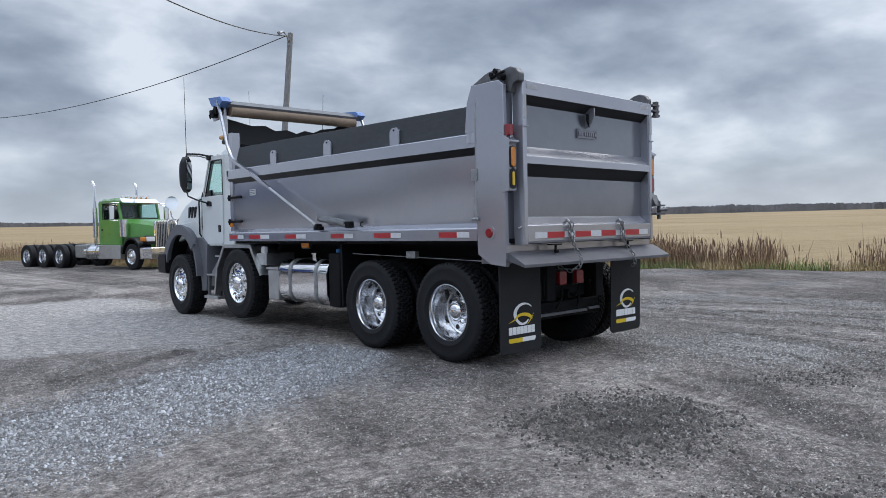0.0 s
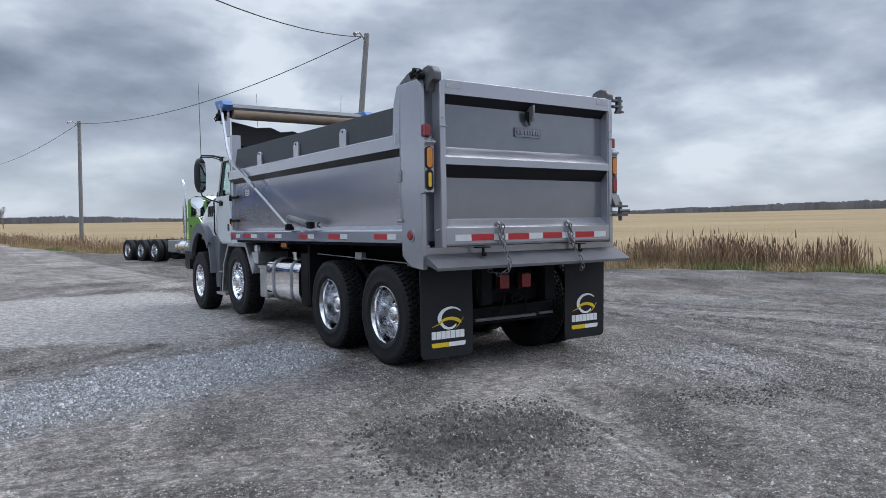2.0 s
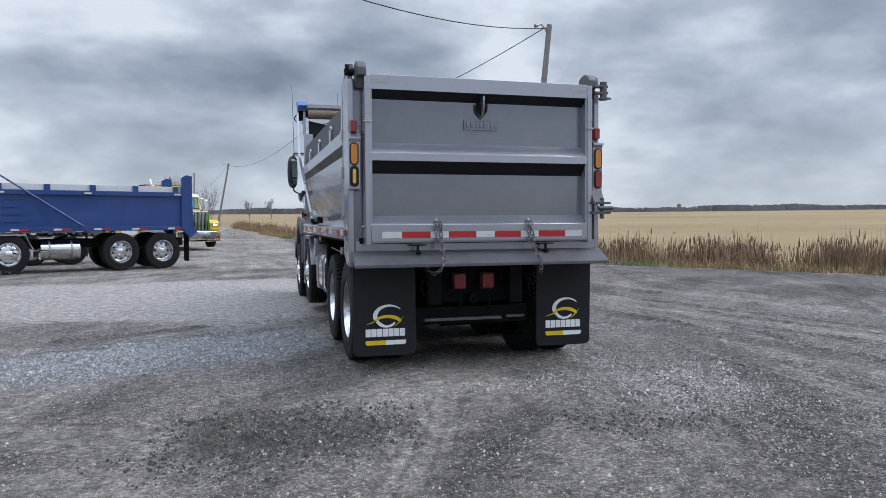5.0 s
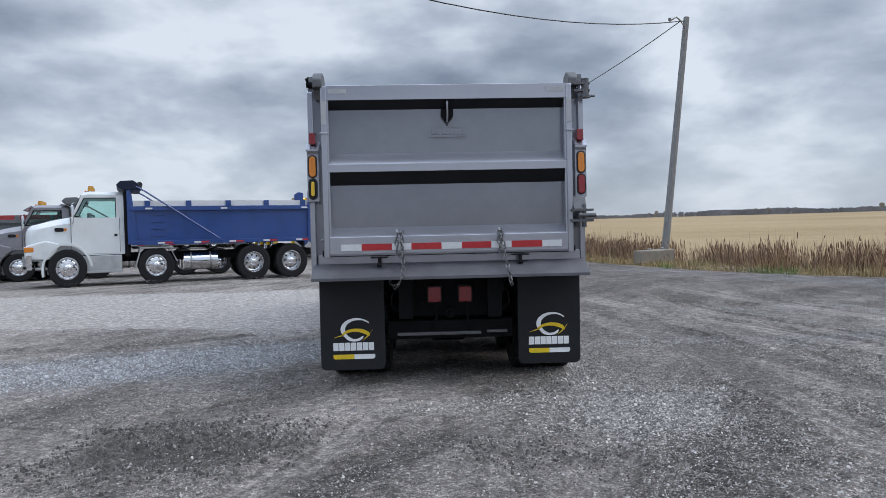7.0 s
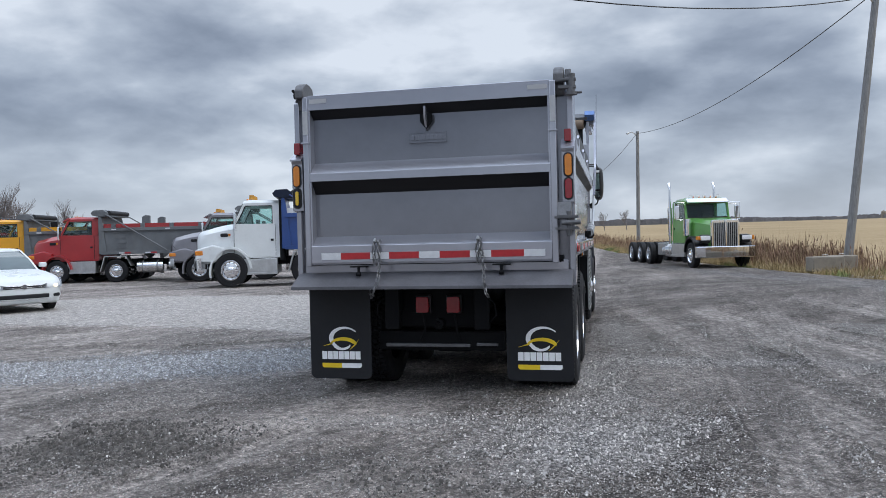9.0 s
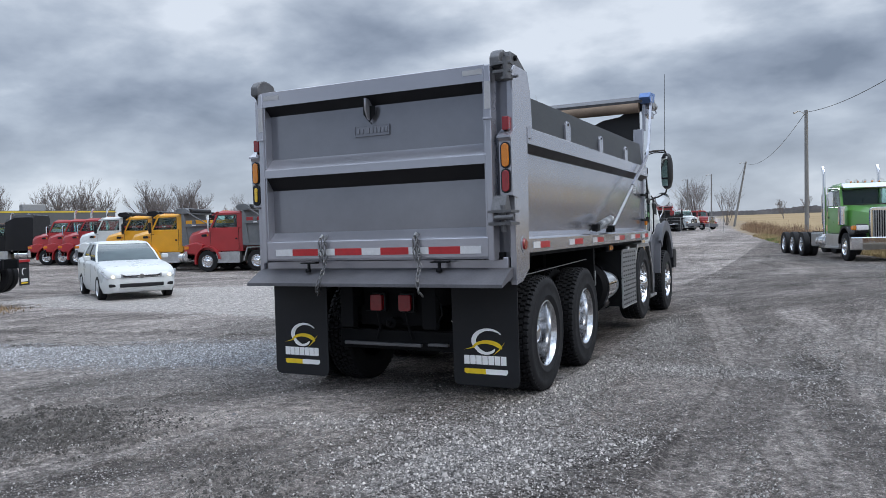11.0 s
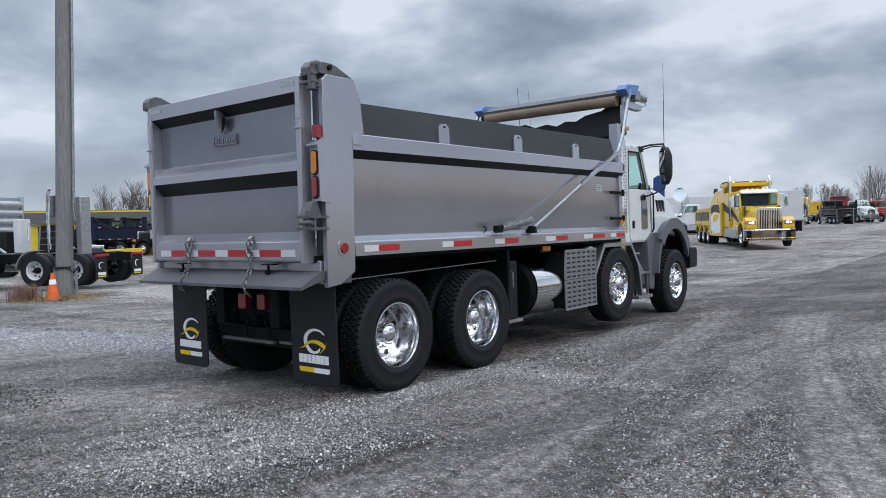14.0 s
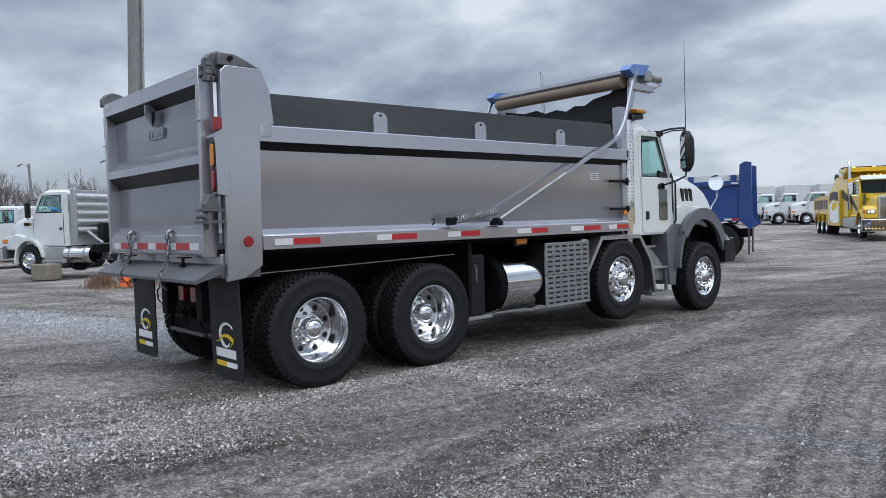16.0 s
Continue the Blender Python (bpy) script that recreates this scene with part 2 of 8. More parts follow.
def make_glass():
    m = bpy.data.materials.new("window_glass")
    m.use_nodes = True
    nt = m.node_tree
    b = nt.nodes["Principled BSDF"]
    n = node(nt, "ShaderNodeTexNoise", Scale=1.5, Detail=3.0)
    nt.links.new(ramp(nt, n.outputs["Fac"], [(0.3, (0.03, 0.045, 0.045)), (0.7, (0.07, 0.10, 0.10))]), b.inputs["Base Color"])
    b.inputs["Roughness"].default_value = 0.05
    b.inputs["Specular IOR Level"].default_value = 0.9
    b.inputs["Coat Weight"].default_value = 0.5
    return m


def make_clear():
    m = bpy.data.materials.new("clear_cab_glass")
    m.use_nodes = True
    nt = m.node_tree
    b = nt.nodes["Principled BSDF"]
    b.inputs["Base Color"].default_value = (0.66, 0.85, 0.82, 1)
    b.inputs["Roughness"].default_value = 0.02
    b.inputs["Transmission Weight"].default_value = 1.0
    b.inputs["IOR"].default_value = 1.4
    return m


GLASS, CLEAR = make_glass(), make_clear()


# tyre lanes: three points of the arc, half width, how light (1) or dark (-1) it is worn
LANES = (((9.7, 4.8), (9.2, 7.7), (7.6, 18.1), 0.27, 0.9), ((11.4, 6.3), (10.5, 9.0), (9.2, 17.4), 0.30, 1.0), ((11.9, 6.6), (11.3, 8.7), (10.2, 14.0), 0.24, 0.8),
         ((9.0, 3.2), (9.1, 6.0), (10.5, 17.9), 0.24, 0.7), ((10.0, 4.6), (10.2, 8.3), (11.2, 17.6), 0.24, 0.6), ((10.1, 5.0), (9.8, 7.2), (9.1, 11.1), 0.22, -0.9),
         ((9.1, 5.2), (9.3, 7.0), (9.1, 9.2), 0.24, -0.8), ((10.9, 5.6), (10.6, 7.4), (9.6, 12.5), 0.16, -0.7), ((5.6, 4.6), (5.1, 3.2), (4.6, 1.9), 0.20, 0.7),
         ((5.0, 6.0), (4.4, 5.0), (3.4, 4.4), 0.24, -0.7), ((6.3, 4.4), (5.6, 3.2), (4.9, 2.2), 0.22, -0.9), ((7.6, 5.2), (7.3, 3.8), (6.7, 2.3), 0.22, 0.6),
         ((1.2, 7.7), (2.8, 9.15), (4.6, 9.75), 0.14, -1.0), ((0.4, 4.4), (2.4, 4.3), (4.2, 3.1), 0.34, 0.8), ((0.0, 8.6), (2.4, 8.3), (4.6, 8.9), 0.20, -0.6),
         ((-2.0, 6.2), (1.0, 7.2), (3.6, 8.6), 0.16, -0.7), ((13.4, 7.0), (12.7, 10.5), (11.4, 17.5), 0.26, 0.8), ((-6.0, 8.2), (-1.0, 8.0), (3.4, 9.1), 0.18, -0.6))


def circle_of(a, b, c):
    """Centre and radius of the circle through three points."""
    d = 2 * (a[0] * (b[1] - c[1]) + b[0] * (c[1] - a[1]) + c[0] * (a[1] - b[1]))
    qa, qb, qc = (p[0] ** 2 + p[1] ** 2 for p in (a, b, c))
    x = (qa * (b[1] - c[1]) + qb * (c[1] - a[1]) + qc * (a[1] - b[1])) / d
    y = (qa * (c[0] - b[0]) + qb * (a[0] - c[0]) + qc * (b[0] - a[0])) / d
    return x, y, math.hypot(a[0] - x, a[1] - y)


def vn(x, y, seed):
    """Smooth value noise over arrays, from -1 to 1."""
    xi, yi = np.floor(x), np.floor(y)
    fx, fy = x - xi, y - yi
    fx, fy = fx * fx * (3 - 2 * fx), fy * fy * (3 - 2 * fy)

    def corner(i, j):
        h = np.sin((xi + i) * 127.1 + (yi + j) * 311.7 + seed * 74.7) * 43758.5453
        return (h - np.floor(h)) * 2 - 1
    low = corner(0, 0) * (1 - fx) + corner(1, 0) * fx
    return low * (1 - fy) + (corner(0, 1) * (1 - fx) + corner(1, 1) * fx) * fy


def clouds(x, y, f, seed):
    return 0.55 * vn(x * f, y * f, seed) + 0.3 * vn(x * f * 2.1, y * f * 2.1, seed + 1) + 0.15 * vn(x * f * 4.3, y * f * 4.3, seed + 2)


def oval(x, y, cx, cy, rx, ry, turn, edge):
    c, q = math.cos(radians(turn)), math.sin(radians(turn))
    u, v = ((x - cx) * c + (y - cy) * q) / rx, ((cy - y) * -c - (x - cx) * q) / ry
    return np.clip((1 - np.hypot(u, v) + 0.45 * clouds(x, y, 1.6, 40)) / edge, 0, 1)


def lanes_at(x, y):
    """How far a place lies in a light and in a dark tyre lane, from 0 to 1."""
    light, dark = np.zeros_like(x), np.zeros_like(x)
    for a, b, c, w, tone in LANES:
        cx, cy, r = circle_of(a, b, c)
        reach = 0.56 * math.hypot(a[0] - c[0], a[1] - c[1])
        off = np.abs(np.hypot(x - cx, y - cy) - r + 0.07 * vn(x * 1.7, y * 1.7, 9))
        m = np.clip((w * 1.25 - off) / (w * 0.6), 0, 1) * np.clip((reach - np.hypot(x - b[0], y - b[1])) / (reach * 0.35), 0, 1) * abs(tone)
        if tone > 0:
            light = np.maximum(light, m)
        else:
            dark = np.maximum(dark, m)
    return light, dark


def cover_at(x, y):
    """What lies on the yard at a place: loose gravel, pale crushed stone, dark clods, worn slab, each from 0 to 1."""
    light, dark = lanes_at(x, y)
    # worn pale slab
    edge = np.interp(x, (-12, -0.2, 1.6, 2.7, 4.0, 4.4, 5.1, 6.5, 7.2, 8.0), (11.6, 10.6, 10.2, 9.9, 9.5, 9.9, 11.1, 12.0, 16.0, 22.0))
    slab = np.clip(0.5 + (np.minimum(y - edge, 17.9 - y) + 0.5 * clouds(x, y, 0.8, 3)) / 1.1, 0, 1) * np.clip((x + 11) / 3, 0, 1) * np.clip((5.9 - x) / 0.8, 0, 1)
    # band of bluish crushed stone, white stone at the near wheel
    mid = np.interp(x, (-9, -3, 0.9, 2.0, 3.4, 4.8, 5.6), (3.6, 5.2, 6.2, 6.8, 7.5, 7.75, 7.8))
    half = np.interp(x, (-9, -3, 0.9, 2.0, 3.4, 4.6, 5.2), (0.7, 0.8, 0.95, 1.1, 1.3, 1.0, 0.05))
    rutted = vn((x * 0.5 - y) * 2.2, (x + y * 0.5) * 0.25, 21)
    band = np.clip(0.5 + (half - np.abs(y - mid)) / 0.9 + 0.55 * clouds(x, y, 0.9, 5) + 0.28 * rutted, 0, 1) * np.clip((half - np.abs(y - mid)) / 0.5 + 1.2, 0, 1) * np.where(x > -10, 1, 0)
    white = np.maximum.reduce([oval(x, y, 7.6, 4.45, 1.15, 0.95, 20, 0.9), oval(x, y, 7.55, 6.6, 0.5, 2.3, 3, 0.9) * 0.8, oval(x, y, 7.9, 10.5, 0.35, 2.6, 3, 0.9) * 0.45, oval(x, y, 6.5, 4.9, 1.3, 0.35, 10, 1.2) * 0.45])
    far = np.maximum(oval(x, y, 16.5, 15.5, 9.0, 1.2, -62, 0.6), oval(x, y, 12.8, 27.0, 9.0, 1.0, -68, 0.6))
    pale = np.maximum.reduce([band * 0.9, white, far * 0.6])
    # broken dark earth
    clod = np.maximum.reduce([oval(x, y, 4.25, 3.8, 1.15, 0.80, 20, 0.9), oval(x, y, 6.75, 3.4, 1.0, 0.40, -25, 1.0) * 0.45, oval(x, y, 9.0, 7.2, 0.35, 2.0, -4, 0.9) * 0.35, oval(x, y, 3.6, 2.3, 1.3, 0.30, -30, 0.9) * 0.4])
    clod = np.clip(clod * (1.0 + 0.9 * clouds(x, y, 3.0, 14)), 0, 1)
    # loose grit everywhere but on the packed fines
    lot = np.where(x > 7.0, 0.80, np.where(y > 8.0, 0.22, 0.46))
    lot = lot + 0.75 * clouds(x, y, 0.55, 31) + 0.25 * rutted
    packed = np.maximum(oval(x, y, 5.7, 5.2, 1.5, 1.5, 0, 0.8), oval(x, y, 3.1, 3.1, 0.8, 0.4, -20, 0.8))
    loose = np.clip(lot, 0.05, 1) * (1 - 0.85 * np.clip(light, 0, 1)) * (1 - 0.85 * packed)
    loose = np.clip(np.maximum(loose, 0.5 * dark), 0, 1) * (1 - slab)
    return loose, pale * (1 - slab), clod, slab, light, dark


def relief(x, y, cover):
    """Height of the yard's surface over the flat."""
    loose, pale, clod, slab, light, dark = cover
    r = np.hypot(x - 6, y - 6)
    z = 0.012 * vn(x * 0.7, y * 0.35, 1) + 0.008 * vn(x * 2.6, y * 1.5, 2)
    stand = np.clip(np.maximum(np.abs(x - 6.25) - 1.45, np.maximum(5.0 - y, y - 14.8)) / 0.3, 0, 1)
    z = z + (0.007 * loose * vn(x * 7, y * 7, 3) + 0.004 * loose * vn(x * 17, y * 17, 4) + clod * (0.03 + 0.022 * vn(x * 6, y * 6, 5) + 0.016 * vn(x * 13, y * 13, 6)) + 0.012 * pale + 0.006 * pale * vn(x * 5, y * 5, 7)) * stand
    z = z - 0.02 * (1 - stand)
    lane = np.maximum(light, dark)
    z = z + (-0.020 * np.clip(lane * 1.5, 0, 1) + 0.022 * np.clip(1 - np.abs(lane - 0.18) * 6, 0, 1) * (lane > 0.01)) * stand
    return z * np.clip((45 - r) / 10, 0, 1)


def make_yard():
    m = bpy.data.materials.new("gravel_yard")
    m.use_nodes = True
    nt = m.node_tree
    b = nt.nodes["Principled BSDF"]
    co = nt.nodes.new("ShaderNodeTexCoord").outputs["Object"]

    def noise_of(scale, detail=6.0, rough=0.6, dist=0.0):
        return node(nt, "ShaderNodeTexNoise", Vector=co, Scale=scale, Detail=detail, Roughness=rough, Distortion=dist).outputs["Fac"]

    def grey(v, tint=(1.10, 0.985, 0.915)):
        return tuple(v * q for q in tint)

    def top(values):
        out = values[0]
        for q in values[1:]:
            out = maths(nt, "MAXIMUM", out, q)
        return out
    broad, mid, grain, dust = noise_of(0.35, 6, 0.65, 0.6), noise_of(1.7, 8, 0.7, 0.3), noise_of(28, 6, 0.75), noise_of(150, 3, 0.7)
    lumps = noise_of(9.0, 7, 0.68, 0.4)
    pebble = node(nt, "ShaderNodeTexVoronoi", Vector=co, Scale=75.0)
    coarse = node(nt, "ShaderNodeTexVoronoi", Vector=co, Scale=27.0)
    stretched = node(nt, "ShaderNodeMapping", Vector=co, Scale=(1.6, 0.16, 1.0), Rotation=(0, 0, radians(4)))
    ruts = node(nt, "ShaderNodeTexNoise", Vector=stretched.outputs[0], Scale=1.5, Detail=9.0, Roughness=0.66, Distortion=0.5).outputs["Fac"]
    wobble = maths(nt, "MULTIPLY", maths(nt, "SUBTRACT", mid, 0.5), 0.45)

    def distance(x, y):
        off = nt.nodes.new("ShaderNodeVectorMath")
        off.operation = "DISTANCE"
        nt.links.new(co, off.inputs[0])
        off.inputs[1].default_value = (x, y, 0)
        return off.outputs["Value"]

    def arcs(cx, cy, scale):
        """Worn lanes that sweep round a centre."""
        sx = node(nt, "ShaderNodeSeparateXYZ", Vector=co)
        bearing = maths(nt, "ARCTAN2", maths(nt, "SUBTRACT", sx.outputs[1], cy), maths(nt, "SUBTRACT", sx.outputs[0], cx))
        at = node(nt, "ShaderNodeCombineXYZ", X=maths(nt, "ADD", distance(cx, cy), maths(nt, "MULTIPLY", mid, 0.25)), Y=maths(nt, "MULTIPLY", bearing, 1.5), Z=0.0)
        return node(nt, "ShaderNodeTexNoise", Vector=at.outputs[0], Scale=scale, Detail=9.0, Roughness=0.66).outputs["Fac"]
    lanes_a, lanes_b = arcs(-14.0, 26.0, 1.5), arcs(34.0, -6.0, 1.3)
    mix_all = maths(nt, "ADD", maths(nt, "ADD", maths(nt, "MULTIPLY", broad, 0.22), maths(nt, "MULTIPLY", ruts, 0.22)), maths(nt, "ADD", maths(nt, "MULTIPLY", lanes_a, 0.28), maths(nt, "MULTIPLY", lanes_b, 0.28)))
    base = ramp(nt, mix_all, [(0.42, grey(0.16)), (0.475, grey(0.265)), (0.52, grey(0.355)), (0.575, grey(0.48))])
    cover = nt.nodes.new("ShaderNodeAttribute")
    cover.attribute_name = "cover"
    parts_of = node(nt, "ShaderNodeSeparateColor", Color=cover.outputs["Color"])
    loose, stony, clod, slab_at = parts_of.outputs[0], parts_of.outputs[1], parts_of.outputs[2], cover.outputs["Alpha"]
    # single lanes, light where the fines are packed, others darker, each with thin dark lines
    light, dark = [], []
    for p, q, r, w, tone in LANES:
        cx, cy, radius = circle_of(p, q, r)
        off = maths(nt, "ABSOLUTE", maths(nt, "ADD", maths(nt, "SUBTRACT", distance(cx, cy), radius), maths(nt, "MULTIPLY", wobble, 0.5)))
        across = maths(nt, "DIVIDE", maths(nt, "SUBTRACT", w * 1.2, off), w * 0.6, clamp=True)
        reach = 0.56 * math.hypot(p[0] - r[0], p[1] - r[1])
        along = maths(nt, "DIVIDE", maths(nt, "SUBTRACT", reach, maths(nt, "ADD", distance(*q), wobble)), reach * 0.45, clamp=True)
        for edge_at in (w * 0.95, w * 0.35):
            line = maths(nt, "SUBTRACT", 1.0, maths(nt, "DIVIDE", maths(nt, "ABSOLUTE", maths(nt, "SUBTRACT", off, edge_at)), 0.035), clamp=True)
            dark.append(maths(nt, "MULTIPLY", maths(nt, "MULTIPLY", line, along), 0.75))
        (light if tone > 0 else dark).append(maths(nt, "MULTIPLY", maths(nt, "MULTIPLY", across, along), abs(tone)))
    worn = maths(nt, "ADD", 0.35, maths(nt, "MULTIPLY", grain, 0.9))
    light, dark = maths(nt, "MULTIPLY", top(light), worn, clamp=True), maths(nt, "MULTIPLY", top(dark), worn, clamp=True)
    base = mixed(nt, maths(nt, "MULTIPLY", light, 0.42), base, grey(0.38, (1.09, 0.985, 0.92)))
    base = mixed(nt, maths(nt, "MULTIPLY", dark, 0.85), base, grey(0.11))
    # darker fines under loose grit, bluish under the crushed stone, black earth under the clods
    base = mixed(nt, maths(nt, "MULTIPLY", loose, 0.80, clamp=True), base, mixed(nt, 1.0, base, (0.63, 0.62, 0.61), "MULTIPLY"))
    base = mixed(nt, maths(nt, "MULTIPLY", stony, 0.75, clamp=True), base, (0.345, 0.34, 0.342))
    base = mixed(nt, maths(nt, "MULTIPLY", clod, 0.85, clamp=True), base, grey(0.095))
    # fine grit between the stones that lie on top
    gritty = maths(nt, "ADD", maths(nt, "MULTIPLY", loose, 0.75), maths(nt, "ADD", 0.22, maths(nt, "MULTIPLY", stony, 0.5)), clamp=True)
    fine_stone = ramp(nt, node(nt, "ShaderNodeSeparateColor", Color=pebble.outputs["Color"]).outputs[0], [(0.0, (0.36, 0.36, 0.36)), (0.5, (0.88, 0.88, 0.88)), (0.85, (1.4, 1.4, 1.4)), (1.0, (2.4, 2.4, 2.4))])
    base = mixed(nt, gritty, base, mixed(nt, 1.0, base, fine_stone, "MULTIPLY"))
    # seams between pebbles darkened: contact shade put into the colour
    gaps = node(nt, "ShaderNodeTexVoronoi", Vector=co, Scale=75.0)
    gaps.feature = "DISTANCE_TO_EDGE"
    gap = maths(nt, "SUBTRACT", 1.0, maths(nt, "DIVIDE", gaps.outputs["Distance"], 0.12), clamp=True)
    base = mixed(nt, maths(nt, "MULTIPLY", gap, maths(nt, "MULTIPLY", gritty, 0.75)), base, grey(0.035))
    # the pale worn slab, broken into flakes along its edge
    flakes = node(nt, "ShaderNodeTexVoronoi", Vector=co, Scale=4.2)
    seams = node(nt, "ShaderNodeTexVoronoi", Vector=co, Scale=4.2)
    seams.feature = "DISTANCE_TO_EDGE"
    chance = node(nt, "ShaderNodeSeparateColor", Color=flakes.outputs["Color"]).outputs[0]
    whole = maths(nt, "MULTIPLY", maths(nt, "SUBTRACT", maths(nt, "ADD", slab_at, maths(nt, "MULTIPLY", maths(nt, "SUBTRACT", chance, 0.5), 0.35)), 0.5), 14.0, clamp=True)
    fringe = maths(nt, "SUBTRACT", 1.0, maths(nt, "MULTIPLY", maths(nt, "SUBTRACT", slab_at, 0.62, clamp=True), 4.0), clamp=True)
    seam = maths(nt, "MULTIPLY", maths(nt, "SUBTRACT", 1.0, maths(nt, "DIVIDE", seams.outputs["Distance"], 0.06), clamp=True), fringe)
    slab = mixed(nt, maths(nt, "MULTIPLY", mid, 1.0, clamp=True), grey(0.34, (1.05, 0.985, 0.93)), grey(0.50, (1.05, 0.985, 0.93)))
    slab = mixed(nt, maths(nt, "MULTIPLY", seam, 0.85), slab, grey(0.13))
    base = mixed(nt, maths(nt, "MULTIPLY", whole, 0.92), base, slab)
    # hollows darkened, crests lightened: relief shade put into the colour, plus fine random tone
    for part_of, size in ((lumps, 0.50), (grain, 0.60), (dust, 0.50)):
        base = mixed(nt, size, base, mixed(nt, 1.0, base, ramp(nt, part_of, [(0.36, (0.30, 0.30, 0.30)), (0.5, (0.95, 0.95, 0.95)), (0.64, (1.9, 1.9, 1.9))]), "MULTIPLY"))
    nt.links.new(base, b.inputs["Base Color"])
    nt.links.new(maths(nt, "SUBTRACT", 0.90, maths(nt, "MULTIPLY", clod, 0.2)), b.inputs["Roughness"])
    b.inputs["Specular IOR Level"].default_value = 0.25
    h = maths(nt, "MULTIPLY", maths(nt, "ADD", pebble.outputs["Distance"], maths(nt, "MULTIPLY", coarse.outputs["Distance"], 0.8)), maths(nt, "MULTIPLY", gritty, -0.9))
    rough_at = maths(nt, "ADD", 1.1, maths(nt, "ADD", maths(nt, "MULTIPLY", loose, 1.5), maths(nt, "MULTIPLY", clod, 1.5)))
    h = maths(nt, "ADD", h, maths(nt, "ADD", maths(nt, "MULTIPLY", grain, 1.1), maths(nt, "ADD", maths(nt, "MULTIPLY", mid, 1.0), maths(nt, "MULTIPLY", lumps, rough_at))))
    h = maths(nt, "SUBTRACT", h, maths(nt, "MULTIPLY", seam, 0.4))
    nt.links.new(node(nt, "ShaderNodeBump", Height=h, Strength=1.0, Distance=0.045).outputs[0], b.inputs["Normal"])
    return m


def make_field():
    m = bpy.data.materials.new("stubble_field")
    m.use_nodes = True
    nt = m.node_tree
    b = nt.nodes["Principled BSDF"]
    co = nt.nodes.new("ShaderNodeTexCoord").outputs["Object"]
    n1 = node(nt, "ShaderNodeTexNoise", Vector=co, Scale=0.02, Detail=6.0, Roughness=0.6).outputs["Fac"]
    n2 = node(nt, "ShaderNodeTexNoise", Vector=co, Scale=0.9, Detail=8.0, Roughness=0.75).outputs["Fac"]
    c = ramp(nt, maths(nt, "ADD", maths(nt, "MULTIPLY", n1, 0.5), maths(nt, "MULTIPLY", n2, 0.5)), [(0.35, (0.235, 0.172, 0.096)), (0.5, (0.315, 0.235, 0.137)), (0.65, (0.40, 0.305, 0.185))])
    nt.links.new(c, b.inputs["Base Color"])
    b.inputs["Roughness"].default_value = 0.95
    b.inputs["Specular IOR Level"].default_value = 0.1
    nt.links.new(node(nt, "ShaderNodeBump", Height=n2, Strength=0.6, Distance=0.2).outputs[0], b.inputs["Normal"])
    return m


YARD, FIELD = make_yard(), make_field()


# ---- mesh tools ----
def B(x0, x1, y0, y1, z0, z1, bev=0.0):
    def add(bm):
        v = [bm.verts.new((x, y, z)) for x in (x0, x1) for y in (y0, y1) for z in (z0, z1)]
        f = [bm.faces.new([v[i] for i in q]) for q in ((0, 1, 3, 2), (4, 6, 7, 5), (0, 4, 5, 1), (2, 3, 7, 6), (0, 2, 6, 4), (1, 5, 7, 3))]
        if bev:
            soften(bm, f, bev)
    return add


def soften(bm, faces, width):
    """Rounds the edges of these faces and keeps the flats flat."""
    made = set(bmesh.ops.bevel(bm, geom=list({e for q in faces for e in q.edges}), offset=width, segments=2, affect="EDGES", profile=0.5)["faces"])
    for q in made:
        for e in q.edges:
            if any(o not in made for o in e.link_faces):
                e.smooth = False


def prism(pts, a0, a1, put, bev=0.0):
    def add(bm):
        lo, hi = [bm.verts.new(put(p, a0)) for p in pts], [bm.verts.new(put(p, a1)) for p in pts]
        f = [bm.faces.new(lo[::-1]), bm.faces.new(hi)]
        n = len(pts)
        f += [bm.faces.new((lo[i], lo[(i + 1) % n], hi[(i + 1) % n], hi[i])) for i in range(n)]
        if bev:
            soften(bm, f, bev)
    return add


def X(pts, x0, x1, bev=0.0):
    """A side outline (y, z) drawn out along x."""
    return prism(pts, x0, x1, lambda p, a: (a, p[0], p[1]), bev)


def Y(pts, y0, y1, bev=0.0):
    """A front outline (x, z) drawn out along y."""
    return prism(pts, y0, y1, lambda p, a: (p[0], a, p[1]), bev)


def Z(pts, z0, z1, bev=0.0):
    """A plan outline (x, y) drawn out along z."""
    return prism(pts, z0, z1, lambda p, a: (p[0], p[1], a), bev)


def C(p0, p1, r0, r1=None, seg=16):
    def add(bm):
        u, v = Vector(p0), Vector(p1)
        q = (v - u).to_track_quat("Z", "Y")
        r2 = r0 if r1 is None else r1
        ring = [[bm.verts.new(c + q @ Vector((r * math.cos(2 * math.pi * i / seg), r * math.sin(2 * math.pi * i / seg), 0))) for i in range(seg)] for c, r in ((u, r0), (v, r2))]
        for i in range(seg):
            j = (i + 1) % seg
            bm.faces.new((ring[0][i], ring[0][j], ring[1][j], ring[1][i]))
        bm.faces.new(ring[0][::-1]), bm.faces.new(ring[1])
    return add


